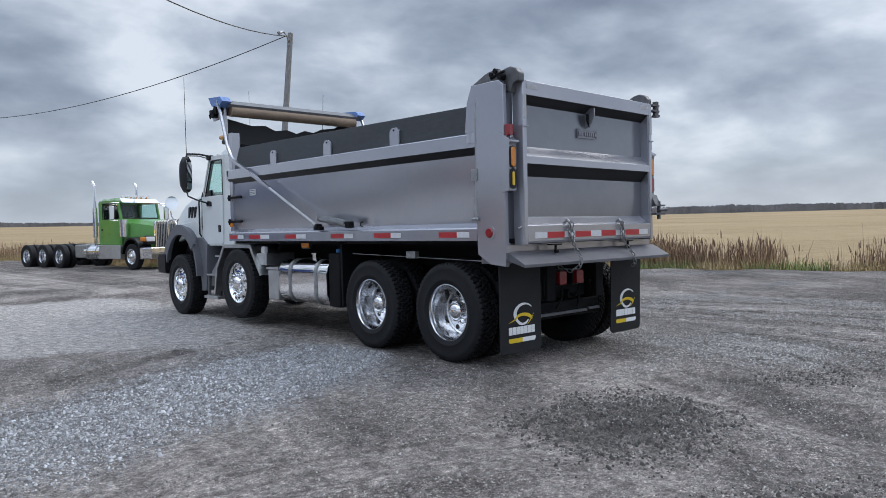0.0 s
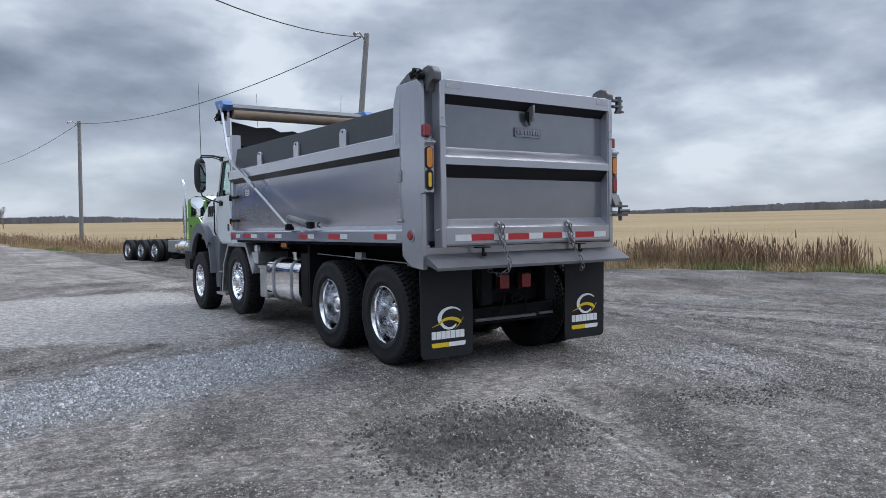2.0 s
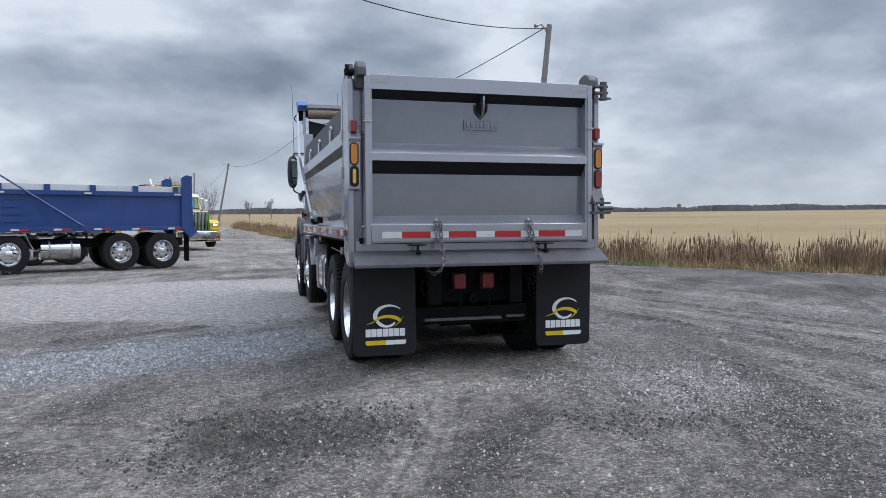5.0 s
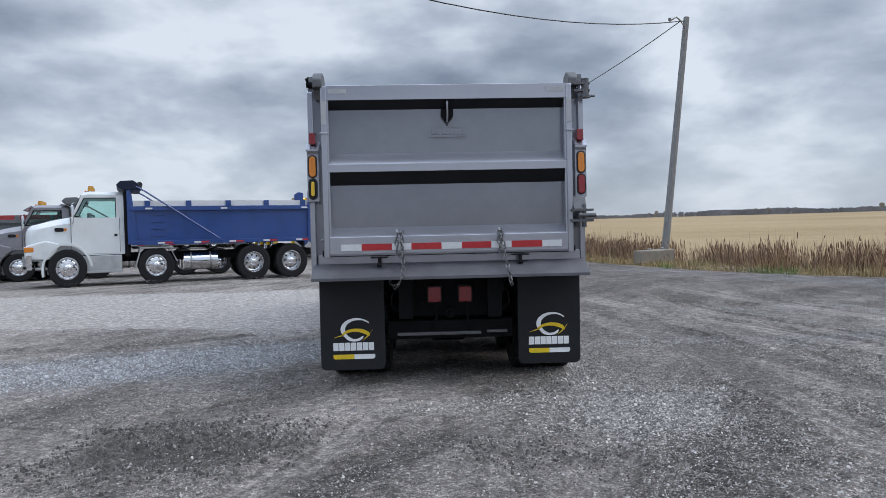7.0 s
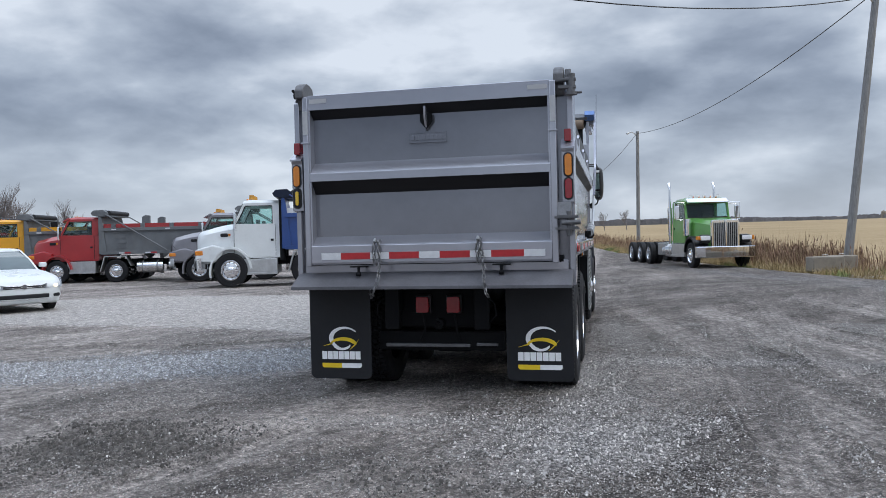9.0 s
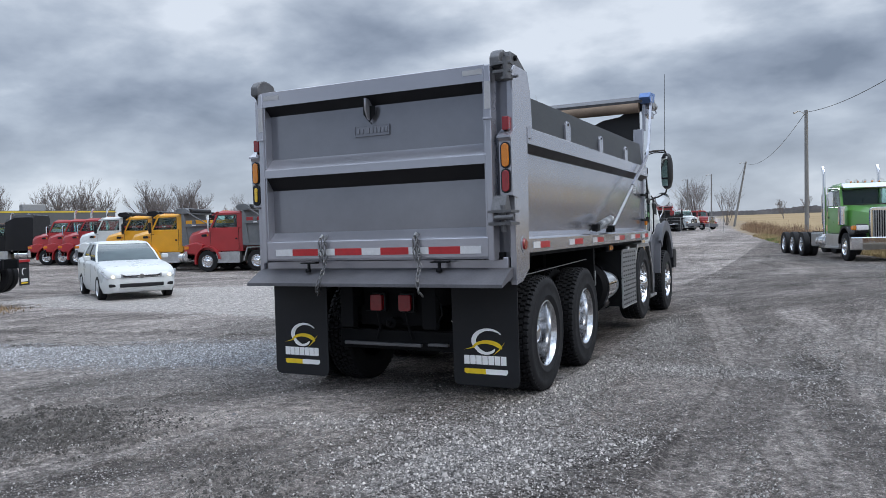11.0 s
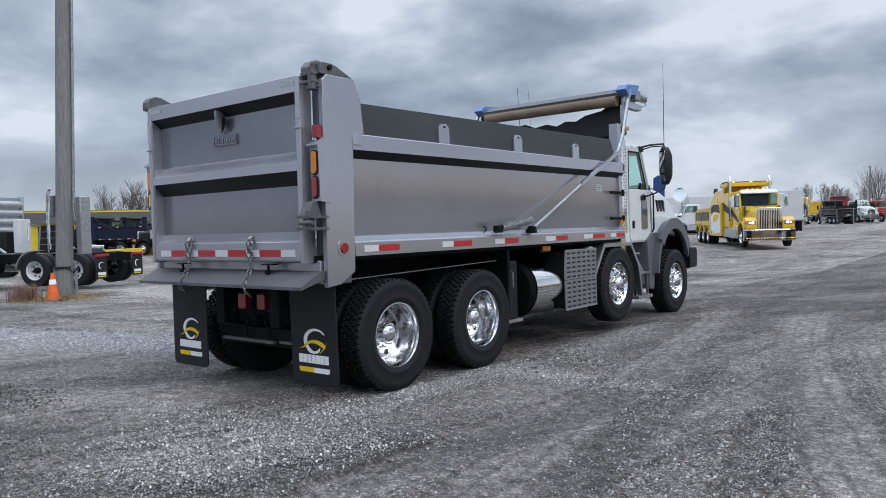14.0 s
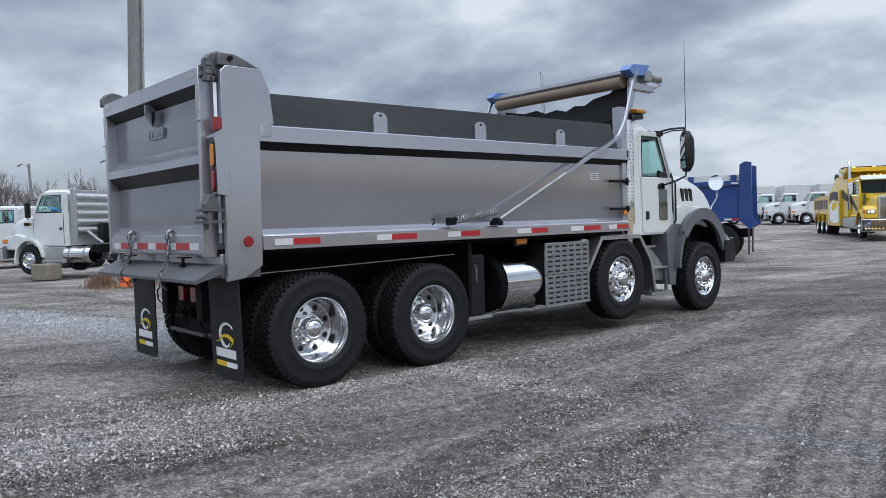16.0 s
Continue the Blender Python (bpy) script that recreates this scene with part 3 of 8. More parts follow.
def T(pts, r, seg=8):
    """A bent tube through the points."""
    def add(bm):
        ps = [Vector(p) for p in pts]
        rings = []
        for i, p in enumerate(ps):
            d = (ps[min(i + 1, len(ps) - 1)] - ps[max(i - 1, 0)]).normalized()
            q = d.to_track_quat("Z", "Y") if not rings else (last.rotation_difference(d) @ q)
            last = d
            rings.append([bm.verts.new(p + q @ Vector((r * math.cos(2 * math.pi * k / seg), r * math.sin(2 * math.pi * k / seg), 0))) for k in range(seg)])
        for a, b in zip(rings, rings[1:]):
            for k in range(seg):
                j = (k + 1) % seg
                bm.faces.new((a[k], a[j], b[j], b[k]))
        bm.faces.new(rings[0][::-1]), bm.faces.new(rings[-1])
    return add


def ROUND(profile, seg=40, close=False):
    """A profile (x, radius) turned about the x axis."""
    def add(bm):
        rings = [[bm.verts.new((x, r * math.cos(2 * math.pi * k / seg), r * math.sin(2 * math.pi * k / seg))) for k in range(seg)] for x, r in profile]
        for a, b in zip(rings, rings[1:]):
            for k in range(seg):
                j = (k + 1) % seg
                bm.faces.new((a[k], a[j], b[j], b[k]))
        if close:
            bm.faces.new(rings[-1]), bm.faces.new(rings[0][::-1])
    return add


def LOFT(rings):
    """A closed skin over rings of equal count."""
    def add(bm):
        vs = [[bm.verts.new(p) for p in ring] for ring in rings]
        n = len(vs[0])
        for a, b in zip(vs, vs[1:]):
            for k in range(n):
                j = (k + 1) % n
                bm.faces.new((a[k], a[j], b[j], b[k]))
        bm.faces.new(vs[0][::-1]), bm.faces.new(vs[-1])
    return add


def pane(name, parent, *shapes, label=""):
    ob = P(name, CLEAR, parent, *shapes, label=label)
    ob.visible_shadow = False
    return ob


def ARCH(y, z, r, thick, x0, x1, a0, a1, seg=18, flat=1.0):
    """A curved fender shell over an axle that runs along x; angles from +y upwards."""
    def add(bm):
        rows = []
        for i in range(seg + 1):
            a = radians(a0 + (a1 - a0) * i / seg)
            c, s = math.cos(a), math.sin(a) * flat
            rows.append([bm.verts.new((x, y + q * c, z + q * s)) for x, q in ((x0, r), (x1, r), (x1, r + thick), (x0, r + thick))])
        for a, b in zip(rows, rows[1:]):
            for k in range(4):
                j = (k + 1) % 4
                bm.faces.new((a[k], a[j], b[j], b[k]))
        bm.faces.new(rows[0][::-1]), bm.faces.new(rows[-1])
    return add


def mesh_of(name, shapes, material, smooth=35):
    bm = bmesh.new()
    for s in shapes:
        s(bm)
    bmesh.ops.recalc_face_normals(bm, faces=bm.faces)
    for e in bm.edges:
        if len(e.link_faces) != 2 or e.calc_face_angle(0) > radians(max(smooth, 1)):
            e.smooth = False
    for f in bm.faces:
        f.smooth = smooth > 0
    me = bpy.data.meshes.new(name)
    bm.to_mesh(me)
    bm.free()
    me.materials.append(material)
    return me


def P(name, material, parent, *shapes, label="", at=None, smooth=35):
    """One part: a mesh object under its thing (or under a part)."""
    ob = new(name, mesh_of(name, shapes, material, smooth))
    ob.parent = parent
    if at is not None:
        ob.matrix_basis = at
    return tagged(ob, label) if label else ob


def share(name, me, parent, at):
    """One more part on a mesh that is there already."""
    ob = new(name, me)
    ob.parent, ob.matrix_basis = parent, at
    return ob


def thing(name, label, category, at, group=""):
    ob = new(name)
    ob.matrix_basis = at
    return tagged(ob, label, category, group)


def setting(name, material, *shapes, label="", smooth=35, kind="structure"):
    return tagged(new(name, mesh_of(name, shapes, material, smooth)), label, kind=kind)


def rounded(x0, x1, z0, z1, r, n=4, corners="abcd"):
    """A rectangle's outline with round corners, anticlockwise."""
    out = []
    for key, cx, cz, a in (("a", x0 + r, z0 + r, 180), ("b", x1 - r, z0 + r, 270), ("c", x1 - r, z1 - r, 0), ("d", x0 + r, z1 - r, 90)):
        if key in corners:
            out += [(cx + r * math.cos(radians(a + 90 * i / n)), cz + r * math.sin(radians(a + 90 * i / n))) for i in range(n + 1)]
        else:
            out.append((x0 if key in "ad" else x1, z0 if key in "ab" else z1))
    return out


def ground_z(x, y):
    """The yard is flat round the truck; the hand's width dip further out and the slow climb beyond are shaped to fit
    the camera's view.
    """
    r = math.hypot(x - 6.25, y - 5.0)
    dip = max(0.0, min(1.0, (r - 15) / 7)) * max(0.0, min(1.0, (43 - r) / 9))
    return (0.0155 * (r - 45) ** 2 / (r - 15) if r > 45 else 0.0) - 0.15 * dip * dip * (3 - 2 * dip)


def on_ground(x, y, heading, z=None):
    """A pose on the ground whose +y points along the compass heading."""
    return pose(x, y, ground_z(x, y) if z is None else z, 0, 0, -heading)


# ---- ground, verge, field ----
EDGE = [(60.0, -60.0), (30.0, -16.0), (24.0, 2.0), (22.2, 7.6), (20.6, 12.6), (18.3, 17.8), (16.3, 22.6), (14.2, 30.8), (11.0, 45.0), (8.0, 58.0), (4.5, 85.0), (1.0, 112.0), (-10.0, 220.0), (-60.0, 700.0), (-160.0, 2200.0)]


def edge_x(y):
    """Where the yard ends and the verge begins, at that y."""
    return float(np.interp(y, [q[1] for q in EDGE], [q[0] for q in EDGE]))


def axis_lines(centre, near, step, far, grow):
    out, d, s = [0.0], 0.0, step
    while d < far:
        if d > near:
            s *= grow
        d += s
        out.append(d)
    return [centre - q for q in out[:0:-1]] + [centre + q for q in out]


def make_ground():
    xs, ys = np.array(axis_lines(6.0, 8.5, 0.075, 2200, 1.14)), np.array(axis_lines(6.0, 9.0, 0.075, 2200, 1.14))
    nx, ny = len(xs), len(ys)
    x, y = (q.ravel() for q in np.meshgrid(xs, ys))
    cover = cover_at(x, y)
    far = np.hypot(x - 6.25, y - 5.0)
    dip = np.clip((far - 15) / 7, 0, 1) * np.clip((43 - far) / 9, 0, 1)
    z = np.where(far > 45, 0.0155 * (far - 45) ** 2 / np.maximum(far - 15, 1), 0.0) - 0.15 * dip * dip * (3 - 2 * dip) + relief(x, y, cover)
    side = x - np.interp(y, [q[1] for q in EDGE], [q[0] for q in EDGE])
    ditch = (-0.25 * np.sin(np.clip(side / 4.5, 0, 1) * math.pi) + 0.12 * np.clip(side / 6, 0, 1)) * np.clip((600 - y) / 300, 0, 1)
    z = z + np.where((side > 0) & (y > -40), ditch, 0.0)
    i, j = (q.ravel() for q in np.meshgrid(np.arange(nx - 1), np.arange(ny - 1)))
    faces = np.stack([j * nx + i, j * nx + i + 1, (j + 1) * nx + i + 1, (j + 1) * nx + i], axis=1)
    mx, my = (xs[i] + xs[i + 1]) / 2, (ys[j] + ys[j + 1]) / 2
    d = mx - np.interp(my, [q[1] for q in EDGE], [q[0] for q in EDGE])
    kinds = np.where(d > 4.2, 2, np.where(d > 0.2, 1, 0)).astype(np.int32)
    me = bpy.data.meshes.new("ground")
    me.from_pydata(np.stack([x, y, z], axis=1).tolist(), [], faces.tolist())
    for m in (YARD, SOIL, FIELD):
        me.materials.append(m)
    me.polygons.foreach_set("material_index", kinds)
    me.shade_smooth()
    kept = me.color_attributes.new("cover", "FLOAT_COLOR", "POINT")
    kept.data.foreach_set("color", np.stack(cover[:4], axis=1).astype(np.float32).ravel())
    tagged(new("ground", me), "grey gravel yard with a golden field beyond", kind="structure")


make_ground()


def blades(name, material, label, spots, category="plants"):
    """Many upright, slightly bent blades as one mesh: (x, y, z, height, width, lean, turn)."""
    verts, faces = [], []
    for x, y, z, h, w, lean, turn in spots:
        c, s = math.cos(turn), math.sin(turn)
        k = len(verts)
        lx, ly = lean * -s, lean * c
        verts += [(x - c * w, y - s * w, z), (x + c * w, y + s * w, z), (x + lx * 0.35 + c * w * 0.8, y + ly * 0.35 + s * w * 0.8, z + h * 0.55), (x + lx * 0.35 - c * w * 0.8, y + ly * 0.35 - s * w * 0.8, z + h * 0.55), (x + lx, y + ly, z + h)]
        faces += [(k, k + 1, k + 2, k + 3), (k + 3, k + 2, k + 4)]
    me = bpy.data.meshes.new(name)
    me.from_pydata(verts, [], faces)
    me.materials.append(material)
    return tagged(new(name, me), label, category, kind="stuff")


def make_verge():
    rnd = random.Random(5)
    reeds, weeds, plumes, crop, turf, straw = [], [], [], [], [], []

    def thick(x, y):
        return noise.noise(Vector((y * 0.16, 2.0, 3.0))) + 0.7 * noise.noise(Vector((x * 0.7, y * 0.55, 8.0)))
    for i in range(64000):
        y = rnd.uniform(-6, 118) if rnd.random() < 0.35 else rnd.uniform(0, 50)
        d = 1.0 + abs(rnd.gauss(0.0, 1.0)) + rnd.random() * 1.6
        x = edge_x(y) + d
        clump = thick(x, y)
        if clump < rnd.uniform(-0.40, 0.40):
            continue
        h = max(0.25, (0.78 + 0.60 * clump + rnd.gauss(0, 0.28)) * (0.55 + 0.45 * min(1, d / 2.4)))
        z = ground_z(x, y) - 0.20
        turn, lean = rnd.uniform(0, 6.28), abs(rnd.gauss(0, 0.27))
        (reeds if rnd.random() < 0.62 + clump * 0.3 else weeds).append((x, y, z, h, rnd.uniform(0.006, 0.016), lean, turn))
        if rnd.random() < 0.30:
            plumes.append((x + lean * -math.sin(turn) * 0.85, y + lean * math.cos(turn) * 0.85, z + h * 0.78, rnd.uniform(0.12, 0.30), rnd.uniform(0.012, 0.026), rnd.uniform(0.02, 0.15), turn))
    for i in range(26000):
        d = 4.6 + 61 * rnd.random() ** 2.2
        y = rnd.uniform(-12, 115)
        x = edge_x(y) + d
        crop.append((x, y, ground_z(x, y) - 0.01, rnd.uniform(0.05, 0.13), rnd.uniform(0.010, 0.022) * (1 + d / 30), rnd.uniform(0, 0.25), rnd.uniform(0, 6.28)))
    for i in range(26000):
        y = rnd.uniform(-4, 80)
        d = abs(rnd.gauss(0.0, 1.0)) + 0.03
        x = edge_x(y) + d
        spot_of = straw if noise.noise(Vector((x * 0.5, y * 0.35, 6.0))) > -0.05 - 0.15 * d else turf
        spot_of.append((x, y, ground_z(x, y) - 0.04 - 0.05 * d, rnd.uniform(0.10, 0.46) * (0.5 + 0.5 * min(1, d)), rnd.uniform(0.006, 0.014), rnd.uniform(0, 0.25), rnd.uniform(0, 6.28)))
    blades("dry_reeds", REED, "tall dry brown reeds along the ditch", reeds)
    blades("dead_stalks", WEED, "dark rusty dead weed stalks among the reeds", weeds)
    blades("reed_plumes", PLUME, "dark brown seed plumes on the reeds", plumes)
    blades("crop_stubble", STUBBLE, "standing golden dry crop in the field", crop)
    blades("verge_grass", GRASS, "short green grass on the verge", turf)
    blades("straw_grass", STRAW, "flattened straw grass at the yard's edge", straw)


make_verge()


# ---- wheels, shared by all the trucks ----
def tyre_shapes(r, w, blocks=True, rows=4, count=44):
    """A tyre; where blocks are wanted its crown is a grid of raised, staggered tread blocks."""
    h = w / 2
    left = [(-h * 0.80, 0.285), (-h * 0.93, 0.305), (-h * 0.97, 0.335), (-h * 0.995, 0.34), (-h * 0.995, 0.35), (-h * 0.98, 0.355), (-h * 1.0, r * 0.77), (-h * 0.975, r * 0.85), (-h * 0.985, r * 0.858), (-h * 0.94, r * 0.92)]
    if not blocks:
        prof = left + [(-h * 0.80, r * 0.995), (h * 0.80, r * 0.995)] + [(-x, q) for x, q in left[::-1]]
        return [ROUND(prof, 24)]

    def skin(bm):
        cross = [(x, q, None) for x, q in left]
        span = h * 1.76 / rows
        for k in range(rows):
            x0 = -h * 0.88 + k * span
            for f, up in ((0.04, 0), (0.12, 1), (0.82, 1), (0.90, 0)):
                cross.append((x0 + span * f, r if up else r * 0.966, k))
        cross += [(-x, q, None) for x, q in left[::-1]]
        n = count * 4
        rings = []
        for i in range(n):
            ring = []
            for x, q, k in cross:
                cell, f = divmod(i, 4)
                a = 2 * math.pi * (cell + (0.06, 0.16, 0.76, 0.86)[f]) / count
                if k is not None:
                    a += 2 * math.pi / count * (0.5 * (k % 2)) + (0.35 if k in (0, rows - 1) else -0.2) * x * 0.5
                    if f in (0, 3):
                        q = min(q, r * 0.966)
                    if abs(x) > h * 0.8:
                        q *= 0.988
                ring.append(bm.verts.new((x, q * math.cos(a), q * math.sin(a))))
            rings.append(ring)
        for i in range(n):
            a, b = rings[i], rings[(i + 1) % n]
            for k in range(len(cross) - 1):
                bm.faces.new((a[k], a[k + 1], b[k + 1], b[k]))
    return [skin]


def holes(n, r, size, x, depth=0.012, seg=14):
    return [C((x - depth, r * math.cos(2 * math.pi * k / n), r * math.sin(2 * math.pi * k / n)), (x + depth, r * math.cos(2 * math.pi * k / n), r * math.sin(2 * math.pi * k / n)), size, seg=seg) for k in range(n)]


WHEEL = {
    "tyre": mesh_of("tyre", tyre_shapes(0.52, 0.275, rows=5, count=58), RUBBER),
    "front_tyre": mesh_of("tyre", tyre_shapes(0.53, 0.32, rows=4, count=46), RUBBER),
    "far_tyre": mesh_of("tyre", tyre_shapes(0.51, 0.27, False), RUBBER),
    # deep rim, as on dual wheels
    "deep": mesh_of("wheel", [ROUND([(0.105, 0.293), (0.120, 0.297), (0.122, 0.288), (0.105, 0.278), (0.06, 0.268), (0.0, 0.262), (-0.08, 0.256), (-0.105, 0.248), (-0.115, 0.232), (-0.105, 0.16), (-0.095, 0.10), (-0.09, 0.0)], 52)], WHEEL_ALU),
    "deep_holes": mesh_of("vent_hole", holes(8, 0.196, 0.030, -0.110, 0.006, 8), BLACK),
    "deep_hub": mesh_of("hub_cap", [ROUND([(-0.10, 0.118), (-0.092, 0.116), (-0.085, 0.096), (-0.005, 0.094), (0.004, 0.100), (0.012, 0.099), (0.015, 0.089), (0.030, 0.078), (0.041, 0.060), (0.048, 0.035), (0.051, 0.0)], 40)], CHROME),
    # convex rim, as on steering wheels
    "convex": mesh_of("wheel", [ROUND([(0.125, 0.293), (0.140, 0.297), (0.142, 0.288), (0.120, 0.276), (0.085, 0.266), (0.080, 0.25), (0.105, 0.225), (0.118, 0.19), (0.118, 0.0)], 52)], CHROME),
    "convex_holes": mesh_of("vent_hole", holes(10, 0.222, 0.020, 0.108, 0.006, 8), BLACK),
    "convex_hub": mesh_of("hub_cap", [ROUND([(0.115, 0.112), (0.150, 0.108), (0.185, 0.085), (0.200, 0.05), (0.203, 0.0)], 32)], CHROME),
    "nut": mesh_of("lug_nut", [C((0, 0, 0), (0.045, 0, 0), 0.019, 0.014, seg=8), C((0.045, 0, 0), (0.055, 0, 0), 0.014, 0.006, seg=8)], CHROME),
    "one_deep_hole": mesh_of("vent_hole", [C((-0.122, 0, 0), (-0.105, 0, 0), 0.027, seg=16)], BLACK),
    "one_convex_hole": mesh_of("vent_hole", [C((0.102, 0, 0), (0.114, 0, 0), 0.020, seg=14)], BLACK),
    "white_rim": mesh_of("wheel", [ROUND([(0.105, 0.293), (0.120, 0.297), (0.110, 0.28), (-0.02, 0.262), (-0.06, 0.24), (-0.05, 0.12), (-0.04, 0.0)], 40)], WHITE),
    "white_holes": mesh_of("vent_hole", holes(8, 0.198, 0.032, -0.054, 0.007), BLACK),
    "dark_hub": mesh_of("hub_cap", [ROUND([(-0.045, 0.10), (0.05, 0.095), (0.07, 0.06), (0.072, 0.0)], 24)], DARK),
}


def wheel(parent, x, y, z, kind="deep", far=True, dual=False, spin=0.0, size=1.0):
    """A wheel with its rim, tyre, hub and nuts; the outer face points away from the middle."""
    at = pose(x, y, z, 0, 0, 0 if x > 0 else 180) @ pose(0, 0, 0, spin, 0, 0) @ Matrix.Diagonal((1, size, size, 1))
    rim = share("wheel", WHEEL[kind], parent, at)
    one = Matrix.Identity(4)
    share("tyre", WHEEL["far_tyre" if far else "front_tyre" if kind == "convex" else "tyre"], rim, one)
    if dual:
        share("tyre", WHEEL["far_tyre" if far else "tyre"], rim, pose(-0.335, 0, 0))
    if kind == "white_rim":
        share("hub_cap", WHEEL["dark_hub"], rim, one)
        share("vent_hole", WHEEL["white_holes"], rim, one)
        return rim
    share("hub_cap", WHEEL[kind + "_hub"], rim, one)
    if far:
        share("vent_hole", WHEEL[kind + "_holes"], rim, one)
    else:
        n, q = (10, 0.222) if kind == "convex" else (8, 0.196)
        for k in range(n):
            share("vent_hole", WHEEL["one_" + kind + "_hole"], rim, pose(0, q * math.cos(2 * math.pi * k / n), q * math.sin(2 * math.pi * k / n)))
    if not far:
        r, x0 = (0.148, 0.118) if kind == "convex" else (0.142, -0.112)
        for k in range(10):
            a = 2 * math.pi * k / 10 + 0.2
            share("lug_nut", WHEEL["nut"], rim, pose(x0, r * math.cos(a), r * math.sin(a)))
    return rim


# ---- the grey dump truck ----
truck = thing("dump_truck", "grey dump truck with white cab and four axles parked on gravel", "truck", pose(6.25, 5.45, 0))


def crescent(cx, cz, r, a0, a1, w0, w1, y0, y1, squash=1.0, n=20):
    """A tapering arc in the x-z plane."""
    outer, inner = [], []
    for i in range(n + 1):
        f = i / n
        a = radians(a0 + (a1 - a0) * f)
        w = (w0 + (w1 - w0) * f) * math.sin(math.pi * min(1, 0.06 + f * 0.94)) ** 0.6
        outer.append((cx + (r + w / 2) * math.cos(a), cz + (r + w / 2) * squash * math.sin(a)))
        inner.append((cx + (r - w / 2) * math.cos(a), cz + (r - w / 2) * squash * math.sin(a)))
    return Y(outer + inner[::-1], y0, y1)


def dump_body():
    # tailgate
    # the gate is turned slightly to fit the camera's view: its right end sits deeper
    tg = P("tailgate", PANEL, truck, B(-1.11, 1.11, 0.105, 0.13, 1.40, 2.79), label="grey steel tailgate with two panels", at=pose(0, 0.022, 0, 0, 0, 1.2))
    P("top_rail", GREY, tg, X([(0.0, 2.685), (0.0, 2.817), (0.003, 2.82), (0.13, 2.82), (0.13, 2.80), (0.02, 2.80), (0.012, 2.79), (0.012, 2.685)], -1.11, 1.11))
    P("middle_rail", GREY, tg, X([(0.0, 2.025), (0.0, 2.095), (0.045, 2.145), (0.104, 2.20), (0.104, 2.185), (0.045, 2.13), (0.012, 2.09), (0.012, 2.025)], -1.11, 1.11))
    # the rails are open channels; black strips closing them onto the panel are painted-in shade
    P("rail_shade_strip", INK, tg, X([(0.013, 2.70), (0.013, 2.688), (0.104, 2.608), (0.104, 2.64)], -1.108, 1.108), label="black strip standing in for shade under the rail")
    P("rail_shade_strip", INK, tg, X([(0.013, 2.04), (0.013, 2.026), (0.104, 1.908), (0.104, 1.95)], -1.108, 1.108), label="black strip standing in for shade under the rail")
    P("bottom_rail", GREY, tg, X([(0.0, 1.27), (0.0, 1.425), (0.02, 1.435), (0.105, 1.513), (0.105, 1.25), (0.01, 1.25)], -1.11, 1.11, 0.004))
    for s in (-1, 1):
        P("side_rail", GREY, tg, B(min(s * 1.11, s * 1.165), max(s * 1.11, s * 1.165), -0.004, 0.13, 1.235, 2.815, 0.008))
        P("inner_flange", GREY, tg, X([(0.01, 2.11), (0.01, 2.685), (0.104, 2.60), (0.104, 2.19)], min(s * 1.095, s * 1.11), max(s * 1.095, s * 1.11)),
          X([(0.01, 1.43), (0.01, 2.025), (0.104, 1.91), (0.104, 1.51)], min(s * 1.095, s * 1.11), max(s * 1.095, s * 1.11)))
        P("white_reflector", FADED_TAPE, tg, B(s * 1.01 - 0.085, s * 1.01 + 0.085, -0.003, 0.001, 2.745, 2.785), smooth=0)
        P("white_reflector", FADED_TAPE, tg, B(s * 1.138 - 0.024, s * 1.138 + 0.024, -0.0075, -0.003, 2.46, 2.68), smooth=0)
        P("stop_bracket", GREY, tg, B(s * 1.138 - 0.04, s * 1.138 + 0.04, -0.02, 0.0, 2.375, 2.39, 0.003))
        # latch hooks below the gate
        P("latch_hook", DARK, tg, C((s * 0.66, 0.02, 1.225), (s * 0.66, 0.02, 1.15), 0.014, seg=10), B(s * 0.66 - 0.08, s * 0.66 + 0.08, 0.0, 0.07, 1.222, 1.234, 0.003), C((s * 0.66 - 0.02, 0.01, 1.16), (s * 0.66 + 0.02, 0.01, 1.16), 0.018, seg=10))
    edges = [-1.01, -0.82, -0.54, -0.36, -0.08, 0.11, 0.385, 0.575, 0.865, 1.05]
    for i, (a, b) in enumerate(zip(edges, edges[1:])):
        P("red_reflector" if i % 2 else "white_reflector", RED_TAPE if i % 2 else WHITE_TAPE, tg, B(a, b, -0.004, 0.001, 1.297, 1.358), smooth=0)
    # maker's plate: raised rim and bars in place of its lettering
    plate = P("maker_plate", PANEL, tg, B(-0.17, 0.18, 0.092, 0.106, 2.345, 2.44, 0.004))
    P("plate_rim", PANEL, plate, B(-0.17, 0.18, 0.085, 0.093, 2.345, 2.353), B(-0.17, 0.18, 0.085, 0.093, 2.432, 2.44), B(-0.17, -0.162, 0.085, 0.093, 2.353, 2.432), B(0.172, 0.18, 0.085, 0.093, 2.353, 2.432))
    for x in (-0.145, -0.105, -0.045, -0.008, 0.029, 0.066, 0.103, 0.14):
        P("plate_bar", PANEL, plate, B(x, x + 0.028, 0.083, 0.093, 2.368, 2.415, 0.002))
    lug = P("lifting_lug", GREY, tg, X([(0.105, 2.66), (-0.01, 2.66), (-0.01, 2.56), (0.03, 2.49), (0.105, 2.45)], -0.006, 0.010))
    P("lug_gusset", DARK, lug, Y([(-0.055, 2.60), (0.06, 2.60), (0.06, 2.53), (0.003, 2.46), (-0.055, 2.53)], 0.055, 0.062))
